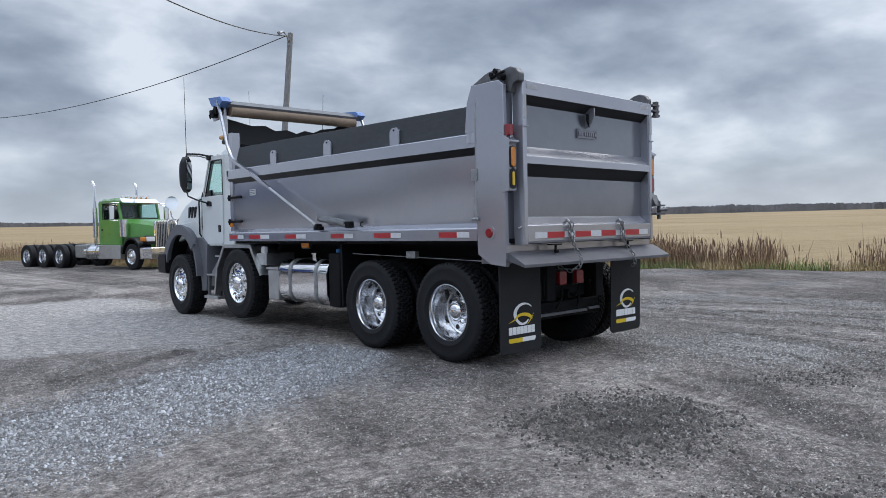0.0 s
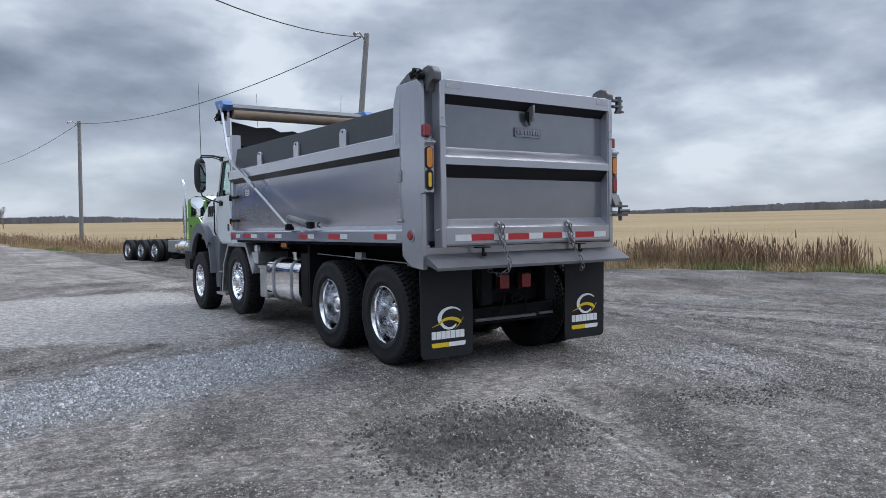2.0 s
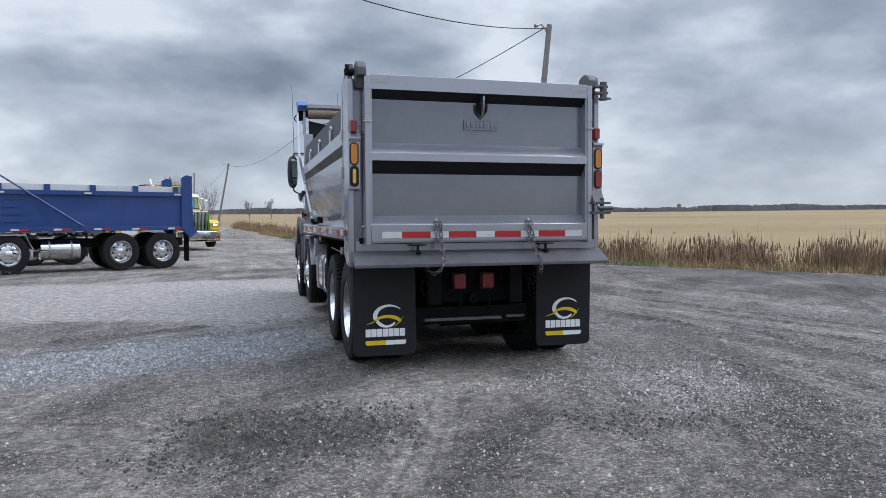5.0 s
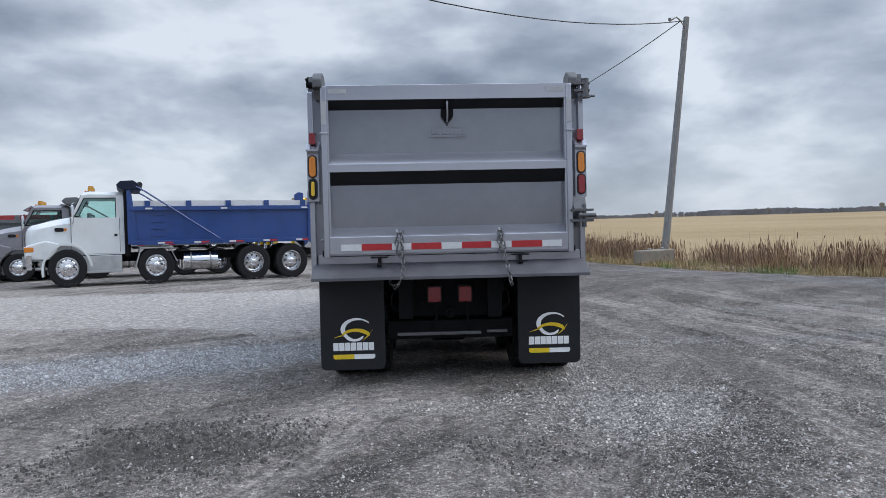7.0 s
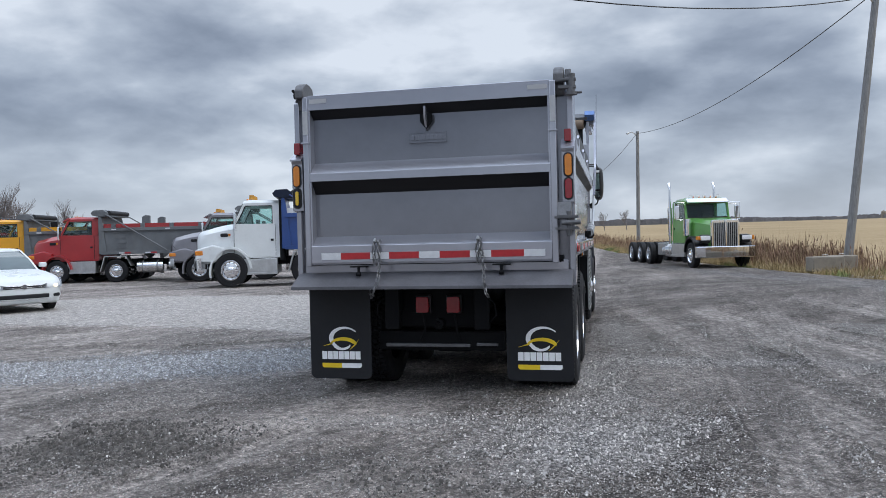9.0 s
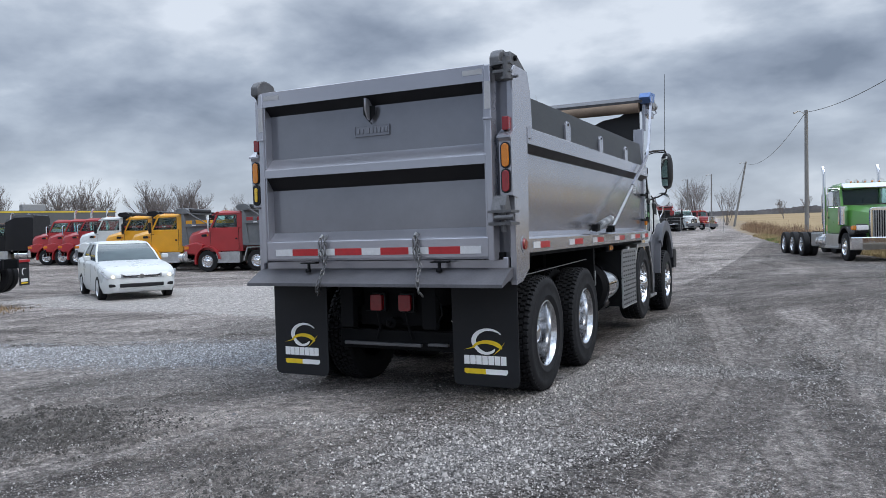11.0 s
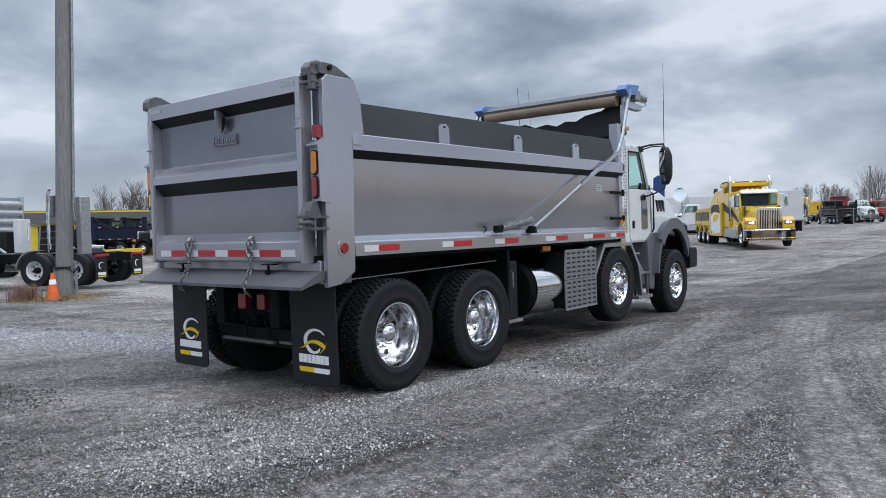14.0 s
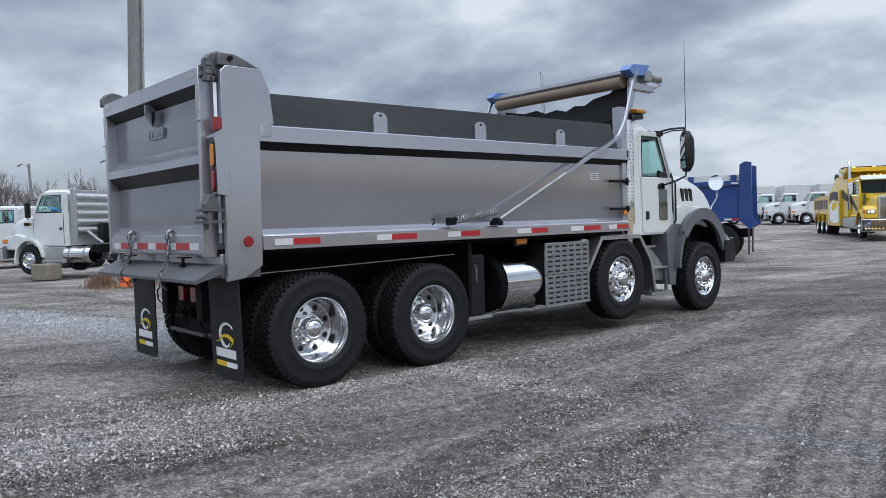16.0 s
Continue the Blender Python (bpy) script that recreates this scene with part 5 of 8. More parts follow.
    for y, z in ((1.08, 0.51), (2.45, 0.51), (5.86, 0.625), (8.05, 0.51)):
        P("axle", DARK, truck, C((-0.95, y, z), (0.95, y, z), 0.075, seg=12), ROUND([(-0.24, 0.05), (-0.16, 0.2), (0.0, 0.24), (0.16, 0.2), (0.24, 0.05)], 16) if y > 50 else C((-0.16, y, z), (0.16, y, z), 0.22, 0.22, seg=16))
    for s in (-1, 1):
        wheel(truck, s * 1.105 + 0.025, 1.08, 0.512, "deep", far=False, dual=True, spin=20, size=1.03)
        wheel(truck, s * 1.105 + 0.025, 2.45, 0.512, "deep", far=False, dual=True, spin=47, size=1.03)
        wheel(truck, s * 1.085, 5.86, 0.625, "convex", far=False, spin=10, size=1.04)
        wheel(truck, s * 1.085, 8.05, 0.512, "convex", far=False, spin=31, size=1.01)
    # left fuel tank and battery box
    tank = P("fuel_tank", CHROME, truck, Y(rounded(-1.20, -0.60, 0.42, 1.02, 0.16, 6), 3.40, 4.62, 0.012), label="polished fuel tank with two straps")
    for y in (3.66, 4.32):
        P("tank_strap", STEEL, tank, Y(rounded(-1.212, -0.59, 0.408, 1.032, 0.166, 6), y - 0.03, y + 0.03))
    P("tank_cap", CHROME, tank, C((-0.98, 4.0, 1.01), (-0.98, 4.0, 1.09), 0.045, seg=14), C((-0.98, 4.0, 1.09), (-0.98, 4.0, 1.11), 0.055, seg=14))
    P("tank_end_guard", DARK, truck, B(-1.18, -0.60, 3.12, 3.38, 0.42, 1.12, 0.02))
    P("filler_cap", CYAN, truck, C((-1.02, 3.34, 1.10), (-1.02, 3.34, 1.17), 0.05, seg=12))
    P("battery_box", ALU, truck, B(-1.16, -0.75, 4.72, 5.02, 0.42, 0.86, 0.02), B(-1.18, -0.73, 4.70, 5.04, 0.86, 0.90, 0.008))
    P("step_tread", ALU, truck, B(-1.18, -0.70, 5.02, 5.30, 0.92, 1.10, 0.01))
    # right tank and perforated cover
    P("right_tank", CHROME, truck, C((0.88, 3.62, 0.73), (0.88, 4.32, 0.73), 0.355, seg=48), label="polished steel cylinder tank")
    P("tank_rim", CHROME, truck, C((0.88, 3.60, 0.73), (0.88, 3.635, 0.73), 0.365, seg=48))
    P("tank_rim", CHROME, truck, C((0.88, 4.29, 0.73), (0.88, 4.325, 0.73), 0.365, seg=48))
    P("tank_end", DARK, truck, C((0.88, 3.56, 0.73), (0.88, 3.605, 0.73), 0.29, 0.350, seg=40), label="black end of the tank")
    P("black_box", BLACK, truck, B(0.62, 1.12, 3.10, 3.36, 0.40, 1.10, 0.03))
    P("box_handle", STEEL, truck, T([(1.15, 3.16, 0.98), (1.18, 3.16, 0.96), (1.18, 3.16, 0.80), (1.15, 3.16, 0.78)], 0.010, 6))
    P("lower_rail", ALU, truck, B(1.05, 1.12, 2.9, 3.46, 0.36, 0.40, 0.004))
    guard = P("perforated_cover", STEEL, truck, B(1.255, 1.275, 4.23, 5.08, 0.415, 0.790, 0.004), B(1.255, 1.275, 4.23, 5.08, 0.797, 1.172, 0.004), label="grey slotted heat cover over the exhaust")
    P("cover_box", DARK, guard, B(0.70, 1.253, 4.25, 5.06, 0.43, 1.16))
    slot = mesh_of("slot", [X(rounded(-0.046, 0.046, -0.011, 0.011, 0.010, 3), 0, 0.004)], BLACK, 0)
    for r in range(12):
        for k in range(6):
            share("slot", slot, guard, pose(1.2735, 4.315 + k * 0.136, 0.452 + r * 0.060 + (0.022 if r > 5 else 0)))
    P("cover_rim", ALU, guard, B(1.270, 1.281, 4.225, 5.085, 1.167, 1.182, 0.002), B(1.270, 1.281, 4.225, 5.085, 0.405, 0.42, 0.002))
    for s in (-1, 1):
        P("side_marker_box", BLACK, truck, B(min(s * 1.16, s * 1.20), max(s * 1.16, s * 1.20), 3.78, 4.0, 1.17, 1.27, 0.012))
        P("side_marker", AMBER, truck, B(min(s * 1.20, s * 1.215), max(s * 1.20, s * 1.215), 3.80, 3.98, 1.19, 1.25, 0.006))


def cab():
    def side(p, s, a, b, bev=0.0):
        return X(p, min(s * a, s * b), max(s * a, s * b), bev)
    # shell: sections from the back wall to the windscreen foot
    def ring(y, w0, w1, z0, z1, r=0.10):
        return [(-w0, y, z0), (w0, y, z0), (w0 + (w1 - w0) * 0.35, y, z0 + (z1 - z0) * 0.45), (w1, y, z1 - r), (w1 - r * 0.9, y, z1), (-(w1 - r * 0.9), y, z1), (-w1, y, z1 - r), (-(w0 + (w1 - w0) * 0.35), y, z0 + (z1 - z0) * 0.45)]
    P("cab_shell", WHITE, truck, LOFT([ring(6.28, 1.05, 1.03, 1.22, 2.03, 0.03), ring(6.34, 1.07, 1.05, 1.20, 2.04, 0.03), ring(7.2, 1.07, 1.05, 1.20, 2.04, 0.03), ring(7.46, 1.06, 1.04, 1.18, 2.06, 0.03)]), label="white painted day cab")
    P("cab_roof", WHITE, truck, LOFT([ring(6.28, 1.0, 0.95, 2.64, 2.75), ring(6.36, 1.02, 0.97, 2.62, 2.79), ring(6.9, 1.02, 0.97, 2.62, 2.80), ring(7.10, 1.0, 0.95, 2.62, 2.74), ring(7.18, 0.98, 0.93, 2.62, 2.69)]))
    P("rear_wall", WHITE, truck, B(-1.0, 1.0, 6.285, 6.33, 2.0, 2.66))
    P("seat", BLACK, truck, B(-0.80, -0.30, 6.42, 6.95, 1.5, 1.75, 0.05), B(-0.80, -0.30, 6.40, 6.52, 1.7, 2.32, 0.05))
    P("seat", BLACK, truck, B(0.30, 0.80, 6.42, 6.95, 1.5, 1.75, 0.05), B(0.30, 0.80, 6.40, 6.52, 1.7, 2.32, 0.05))
    P("dashboard", BLACK, truck, B(-0.98, 0.98, 7.16, 7.42, 1.9, 2.08, 0.04))
    P("steering_wheel", BLACK, truck, T([(-0.55 + 0.2 * math.cos(a), 7.10 + 0.08 * math.sin(a), 2.06 + 0.17 * math.sin(a)) for a in [k * math.pi / 8 for k in range(17)]], 0.015, 6))
    for s in (-1, 1):
        P("rear_pillar", WHITE, truck, B(*sorted((s * 0.96, s * 1.045)), 6.28, 6.64, 2.0, 2.66, 0.02))
        P("front_pillar", WHITE, truck, LOFT([[(s * x, y + d, z) for x, d in ((0.97, 0.0), (1.05, 0.0), (1.05, 0.07), (0.97, 0.07))] for y, z in ((7.08, 2.67), (7.37, 2.04))]))
    P("roof_cap", WHITE, truck, LOFT([ring(6.32, 0.93, 0.86, 2.70, 2.89, 0.06), ring(6.7, 0.94, 0.88, 2.70, 2.93, 0.07), ring(7.06, 0.88, 0.80, 2.70, 2.83, 0.05)]))
    pane("windscreen", truck, LOFT([[(-0.94, 7.17, 2.66), (0.94, 7.17, 2.66), (0.94, 7.18, 2.665), (-0.94, 7.18, 2.665)], [(-0.97, 7.44, 2.06), (0.97, 7.44, 2.06), (0.97, 7.45, 2.065), (-0.97, 7.45, 2.065)]]))
    P("sun_visor", BLACK, truck, LOFT([[(-0.92, 7.08, 2.74), (0.92, 7.08, 2.74), (0.92, 7.10, 2.70), (-0.92, 7.10, 2.70)], [(-0.88, 7.34, 2.69), (0.88, 7.34, 2.69), (0.88, 7.34, 2.67), (-0.88, 7.34, 2.67)]]))
    for s in (-1, 1):
        door = P("cab_door", WHITE, truck, side([(6.60, 1.27), (6.60, 2.03), (7.38, 2.03), (7.38, 1.27), (7.30, 1.22), (6.66, 1.22)], s, 1.045, 1.085, 0.008), label="white cab door with a black handle")
        top = P("window_frame", WHITE, door, side([(6.58, 2.0), (6.58, 2.66), (6.64, 2.70), (7.04, 2.70), (7.10, 2.66), (7.10, 2.62), (6.65, 2.62), (6.65, 2.0)], s, 1.0, 1.05, 0.006), side([(7.06, 2.66), (7.12, 2.66), (7.42, 2.0), (7.34, 2.0)], s, 1.0, 1.05, 0.006))
        seal = [(6.65, 2.02), (6.65, 2.62), (7.05, 2.62), (7.33, 2.02)]
        P("window_seal", BLACK, door, *[T([(s * 1.046, *a), (s * 1.046, *b)], 0.012, 6) for a, b in zip(seal, seal[1:] + seal[:1])])
        P("mirror_foot", BLACK, door, side([(7.10, 2.02), (7.10, 2.14), (7.26, 2.10), (7.33, 2.02)], s, 1.01, 1.05))
        pane("door_window", door, side([(6.65, 2.02), (6.65, 2.62), (7.06, 2.62), (7.34, 2.02)], s, 1.018, 1.026), label="green tinted side window")
        P("door_handle", BLACK, door, side(rounded(6.68, 6.76, 1.42, 1.54, 0.015), s, 1.07, 1.095, 0.004))
        P("door_lens_window", GLASS, door, side(rounded(7.02, 7.24, 1.40, 1.86, 0.04), s, 1.07, 1.094)) if s > 0 else None
        P("window_post", BLACK, door, side([(7.0, 1.86), (7.0, 1.93), (7.10, 1.96), (7.14, 1.88)], s, 1.07, 1.12, 0.008))
        P("name_bars", PLASTIC, door, *[side([(y, 1.285), (y, 1.31), (y + 0.03, 1.31), (y + 0.03, 1.285)], s, 1.072, 1.078) for y in (7.0, 7.045, 7.09, 7.135, 7.18, 7.225)], smooth=0)
        P("cowl_seal", BLACK, truck, side([(7.39, 1.30), (7.39, 2.08), (7.43, 2.12), (7.47, 2.05), (7.47, 1.30)], s, 0.96, 1.055, 0.005))
        P("grab_rail", BLACK, truck, T([(s * 1.09, 7.415, 1.35), (s * 1.12, 7.42, 1.40), (s * 1.12, 7.42, 1.95), (s * 1.09, 7.415, 2.0)], 0.014, 6))
        # mirror on its two arms
        def turned(x, y, z):
            c, q = math.cos(radians(24)), s * math.sin(radians(24))
            return s * 1.37 + x * c + y * q, 7.30 - x * q + y * c, z
        mirror = P("mirror", BLACK, truck, LOFT([[turned(0.078 * math.cos(t) * q, d, 2.40 + 0.30 * math.copysign(abs(math.sin(t)) ** 0.5, math.sin(t)) * q) for t in [k * math.pi / 8 for k in range(16)]] for d, q in ((-0.05, 0.90), (-0.035, 1.0), (0.06, 1.0), (0.11, 0.75))]), label="black door mirror on a tube arm")
        P("mirror_glass", CHROME, mirror, *[LOFT([[turned(-0.055, d, a), turned(0.055, d, a), turned(0.055, d, b), turned(-0.055, d, b)] for d in (-0.056, -0.048)]) for a, b in ((2.29, 2.64), (2.15, 2.26))])
        P("mirror_arm", BLACK, mirror, T([(s * 1.03, 7.10, 2.70), (s * 1.18, 7.20, 2.74), (s * 1.34, 7.32, 2.75), (s * 1.37, 7.33, 2.68)], 0.016, 8), T([(s * 1.03, 7.13, 2.66), (s * 1.18, 7.24, 2.715), (s * 1.33, 7.35, 2.72)], 0.010, 6), B(min(s * 1.0, s * 1.08), max(s * 1.0, s * 1.08), 7.04, 7.18, 2.64, 2.72, 0.015))
        P("lower_arm", BLACK, mirror, T([(s * 1.37, 7.32, 2.12), (s * 1.35, 7.32, 2.04), (s * 1.24, 7.22, 1.97), (s * 1.09, 7.10, 1.91)], 0.014, 8), B(min(s * 1.06, s * 1.12), max(s * 1.06, s * 1.12), 7.03, 7.14, 1.86, 1.94, 0.012))
        P("antenna", BLACK, truck, C((s * 1.34, 7.36, 2.70), (s * 1.37, 7.30, 4.02), 0.006, 0.003, seg=6))
        # steps and fender over the second axle
        over = [(5.08, 0.78), (5.40, 1.225), (6.30, 1.225), (6.58, 0.86), (6.68, 0.40)]
        under = [(5.125, 0.765), (5.425, 1.175), (6.275, 1.175), (6.535, 0.845), (6.63, 0.40)]
        fender = P("axle_fender", ALU, truck, X(over + [(y - 0.006, z - 0.006) if y > 6 else (y + 0.006, z - 0.006) for y, z in over[::-1]], *sorted((s * 0.80, s * 1.225)), 0), label="aluminium tread-plate fender")
        P("fender_edge", ALU, fender, X(over + under[::-1], *sorted((s * 1.225, s * 1.24)), 0.003))
        steps = P("step_box", STEEL, truck, X([(6.60, 1.02), (6.78, 1.02), (7.10, 0.76), (7.14, 0.52), (6.72, 0.52)], *sorted((s * 0.84, s * 1.07)), 0.006), label="grey metal steps below the cab door")
        P("step_tread", ALU, steps, B(*sorted((s * 0.86, s * 1.13)), 6.56, 6.84, 1.015, 1.04, 0.004))
        P("step_tread", ALU, steps, B(*sorted((s * 0.86, s * 1.15)), 6.70, 7.14, 0.70, 0.725, 0.004))
        P("lowest_step", ALU, steps, B(*sorted((s * 0.86, s * 1.20)), 6.62, 7.14, 0.325, 0.37, 0.006))
        P("step_side", WORN, steps, X([(6.66, 0.70), (6.72, 0.70), (6.72, 0.36), (6.66, 0.36)], *sorted((s * 1.10, s * 1.13)), 0.004), X([(7.09, 0.70), (7.14, 0.70), (7.15, 0.36), (7.10, 0.36)], *sorted((s * 1.10, s * 1.13)), 0.004))
        P("fender_lamp", LAMP, truck, B(min(s * 1.12, s * 1.18), max(s * 1.12, s * 1.18), 5.06, 5.18, 1.10, 1.20, 0.015))
        # grey plastic wheel arch
        P("wheel_arch", PLASTIC, truck, ARCH(8.04, 0.62, 0.66, 0.05, min(s * 0.80, s * 1.225), max(s * 0.80, s * 1.225), 22, 176, 22, 1.28), ARCH(8.04, 0.62, 0.635, 0.145, min(s * 1.19, s * 1.235), max(s * 1.19, s * 1.235), 20, 140, 22, 1.22), label="grey plastic front wheel arch")
        P("wheel_well", INK, truck, B(*sorted((s * 0.42, s * 0.89)), 7.44, 8.66, 0.66, 1.33, 0.03), ARCH(8.04, 0.62, 0.635, 0.02, *sorted((s * 0.80, s * 1.15)), 18, 172, 22, 1.26), label="black liner inside the wheel arch")
        P("arch_skirt", PLASTIC, truck, X([(7.16, 1.22), (7.22, 0.44), (7.40, 0.42), (7.42, 0.80), (7.55, 1.20), (7.58, 1.34), (7.36, 1.34)], min(s * 0.84, s * 1.12), max(s * 0.84, s * 1.12), 0.012))
        P("hood_vent", BLACK, truck, *[X([(y + 0.02, 1.69), (y, 1.88), (y + 0.07, 1.86), (y + 0.09, 1.68)], min(s * 1.0, s * 1.078), max(s * 1.0, s * 1.078), 0.004) for y in (7.66, 7.78, 7.90)])
        P("hood_mirror_stalk", CHROME, truck, T([(s * 0.95, 8.70, 1.45), (s * 0.98, 8.76, 1.60), (s * 1.05, 8.80, 1.74), (s * 1.06, 8.80, 1.84)], 0.012, 6), label="")
        P("hood_mirror", CHROME, truck, *[C((s * 1.06, 8.74, 1.98), (s * 1.06, 8.80, 1.98), 0.125, 0.11, seg=26), C((s * 1.06, 8.80, 1.98), (s * 1.06, 8.86, 1.98), 0.11, 0.04, seg=26)], label="round chrome convex mirror")
    def nose(y, w, zt, zb=0.86, wt=None):
        wt = w * 0.62 if wt is None else wt
        low = 1.36 if y < 8.6 else 1.20 if y < 8.75 else 1.0
        return [(-w, y, low), (w, y, low), (w, y, zb + (zt - zb) * 0.62), (w * 0.975, y, zb + (zt - zb) * 0.82), (w * 0.91, y, zb + (zt - zb) * 0.94), (wt, y, zt), (-wt, y, zt), (-w * 0.91, y, zb + (zt - zb) * 0.94), (-w * 0.975, y, zb + (zt - zb) * 0.82), (-w, y, zb + (zt - zb) * 0.62)]
    P("hood", WHITE, truck, LOFT([nose(7.47, 1.07, 2.13, wt=0.84), nose(7.7, 1.075, 2.13, wt=0.84), nose(8.0, 1.075, 2.08, wt=0.82), nose(8.3, 1.06, 1.99, wt=0.80), nose(8.55, 1.04, 1.87, wt=0.76), nose(8.70, 1.0, 1.75, wt=0.72), nose(8.80, 0.94, 1.60, wt=0.66), nose(8.85, 0.86, 1.44, wt=0.60)]), label="white sloped hood")
    for s in (-1, 1):
        P("hood_side", WHITE, truck, X([(7.48, 1.30), (7.48, 1.60), (7.66, 1.62), (8.20, 1.60), (8.56, 1.45), (8.62, 1.20), (8.3, 1.30), (7.9, 1.38), (7.62, 1.28)], *sorted((s * 1.0, s * 1.09)), 0.03))
    P("bumper", BLACK, truck, LOFT([[(x, y, z) for y, z in ((8.66, 0.64 + d), (9.02 - d, 0.64 + d), (9.06 - d, 0.72 + d), (9.06 - d, 0.98), (9.0 - d, 1.04), (8.66, 1.04))] for x, d in ((-1.25, 0.06), (-1.0, 0.0), (1.0, 0.0), (1.25, 0.06))]), label="black steel front bumper")
    P("bumper_trim", CHROME, truck, B(-1.23, 1.23, 8.70, 8.985, 1.062, 1.078, 0.004))
    P("grille", BLACK, truck, B(-0.6, 0.6, 8.76, 8.84, 0.95, 1.52, 0.02))
    # exhaust with its perforated shield, roof beacon
    shield = P("exhaust_shield", CHROME, truck, C((1.15, 6.14, 1.36), (1.15, 6.14, 2.74), 0.09, seg=24), label="perforated chrome exhaust shield")
    dot = mesh_of("perforation", [C((0.0, 0, 0), (0.004, 0, 0), 0.009, seg=6)], PLASTIC, 0)
    for r in range(26):
        for a in (-75, -45, -15, 15):
            share("perforation", dot, shield, pose(1.15, 6.14, 1.42 + r * 0.049, 0, 0, a + (15 if r % 2 else 0)) @ pose(0.0885, 0, 0))
    P("exhaust_pipe", CHROME, truck, C((1.15, 6.14, 0.9), (1.15, 6.14, 1.36), 0.06, seg=16))
    P("exhaust_tip", CHROME, truck, C((1.15, 6.14, 2.74), (1.15, 6.14, 2.80), 0.065, seg=16))
    P("cab_guard", BLACK, truck, B(-0.8, 0.8, 6.20, 6.26, 2.72, 2.86, 0.01))
    bar = P("beacon_base", BLACK, truck, B(-0.90, 0.90, 6.72, 6.96, 2.90, 2.975, 0.02), C((-0.60, 6.84, 2.76), (-0.60, 6.84, 2.91), 0.03, seg=8), C((0.60, 6.84, 2.76), (0.60, 6.84, 2.91), 0.03, seg=8))
    P("beacon", BEACON, bar, B(-0.94, 0.94, 6.70, 6.98, 2.977, 3.045, 0.025), label="amber roof beacon bar")
    for x in (-0.7, 0.7):
        P("work_lamp", BLACK, bar, C((x * 1.28, 6.66, 2.90), (x * 1.28, 6.56, 2.90), 0.055, 0.068, seg=14))
    P("roof_antenna", STEEL, truck, C((-0.6, 6.5, 2.8), (-0.62, 6.48, 3.75), 0.004, seg=5))


dump_body()
mudflap(-1), mudflap(1)
chassis()
cab()


# ---- the other vehicles ----
def sided(s, a, b):
    return min(s * a, s * b), max(s * a, s * b)


def rig(label, at, paint, rears, fronts, style="sloped", cab_len=1.35, sleeper=0.0, stacks=(), rear_kind="deep", front_kind="convex", tank=True, lit=False, visor=None, group="", trim=True, arch=None, grille=CHROME, hub_r=0.5, roof_lights=AMBER, cat="truck", big=1.0, name="truck"):
    """A conventional truck on its axles: frame, wheels, cab, hood, fenders, bumper, lamps. +y is forward, the rearmost axle stands at y = 0."""
    t = thing(name, label, cat, at, group)
    yf = fronts[0]
    sloped = style == "sloped"
    bump, base, top, back = (1.30, -0.10, -0.46, -0.46 - cab_len) if sloped else (0.95, -0.95, -1.15, -1.15 - cab_len)
    roof, cowl, nose_z = (2.94, 2.16, 1.86) if sloped else (2.84, 2.02, 1.86)
    for s in (-1, 1):
        P("frame_rail", DARK, t, B(*sided(s, 0.36, 0.44), -0.9, yf + 0.6, 0.74, 1.0, 0.006))
    for y in rears:
        P("axle", DARK, t, C((-0.9, y, hub_r), (0.9, y, hub_r), 0.08, seg=10), C((-0.15, y, hub_r), (0.15, y, hub_r), 0.2, seg=12))
        for s in (-1, 1):
            wheel(t, s * 1.05, y, (hub_r + 0.01) * big, rear_kind, dual=True, spin=y * 40, size=big)
    for y in fronts:
        P("axle", DARK, t, C((-0.9, y, hub_r), (0.9, y, hub_r), 0.06, seg=10))
        for s in (-1, 1):
            wheel(t, s * 1.04, y, (hub_r + 0.01) * big, front_kind, spin=y * 23, size=big)

    def ring(y, w, z0, z1, lean=0.07, r=0.12):
        return [(-w, yf + y, z0), (w, yf + y, z0), (w, yf + y, z0 + 0.55 * (z1 - z0)), (w - lean, yf + y, z1 - r), (w - lean - r, yf + y, z1), (-(w - lean - r), yf + y, z1), (-(w - lean), yf + y, z1 - r), (-w, yf + y, z0 + 0.55 * (z1 - z0))]
    w = 1.03 if sloped else 0.98
    belt = cowl - 0.02
    P("cab_shell", paint, t, LOFT([ring(back, w - 0.03, 1.0, belt, 0.02, 0.03), ring(back + 0.08, w, 0.98, belt, 0.02, 0.03), ring(top - 0.25, w, 0.98, belt, 0.02, 0.03), ring(base, w, 0.98, belt + 0.02, 0.02, 0.03)]))
    P("cab_roof", paint, t, LOFT([ring(back, w - 0.06, roof - 0.20, roof - 0.06, 0.05), ring(back + 0.08, w - 0.03, roof - 0.20, roof, 0.06), ring(top - 0.25, w - 0.03, roof - 0.20, roof + 0.03, 0.06), ring(top, w - 0.05, roof - 0.20, roof - 0.03, 0.06)]))
    P("rear_wall", paint, t, B(-w + 0.04, w - 0.04, yf + back + 0.01, yf + back + 0.05, belt - 0.05, roof - 0.15))
    P("seat", BLACK, t, B(-0.78, -0.28, yf + back + 0.12, yf + back + 0.26, belt - 0.5, belt + 0.30, 0.05), B(0.28, 0.78, yf + back + 0.12, yf + back + 0.26, belt - 0.5, belt + 0.30, 0.05))
    P("dashboard", BLACK, t, B(-w + 0.08, w - 0.08, yf + base - 0.30, yf + base - 0.05, belt - 0.02, belt + 0.07, 0.03))
    for s in (-1, 1):
        P("rear_pillar", paint, t, B(*sided(s, w - 0.10, w - 0.02), yf + back + 0.01, yf + back + 0.30, belt - 0.03, roof - 0.15, 0.02))
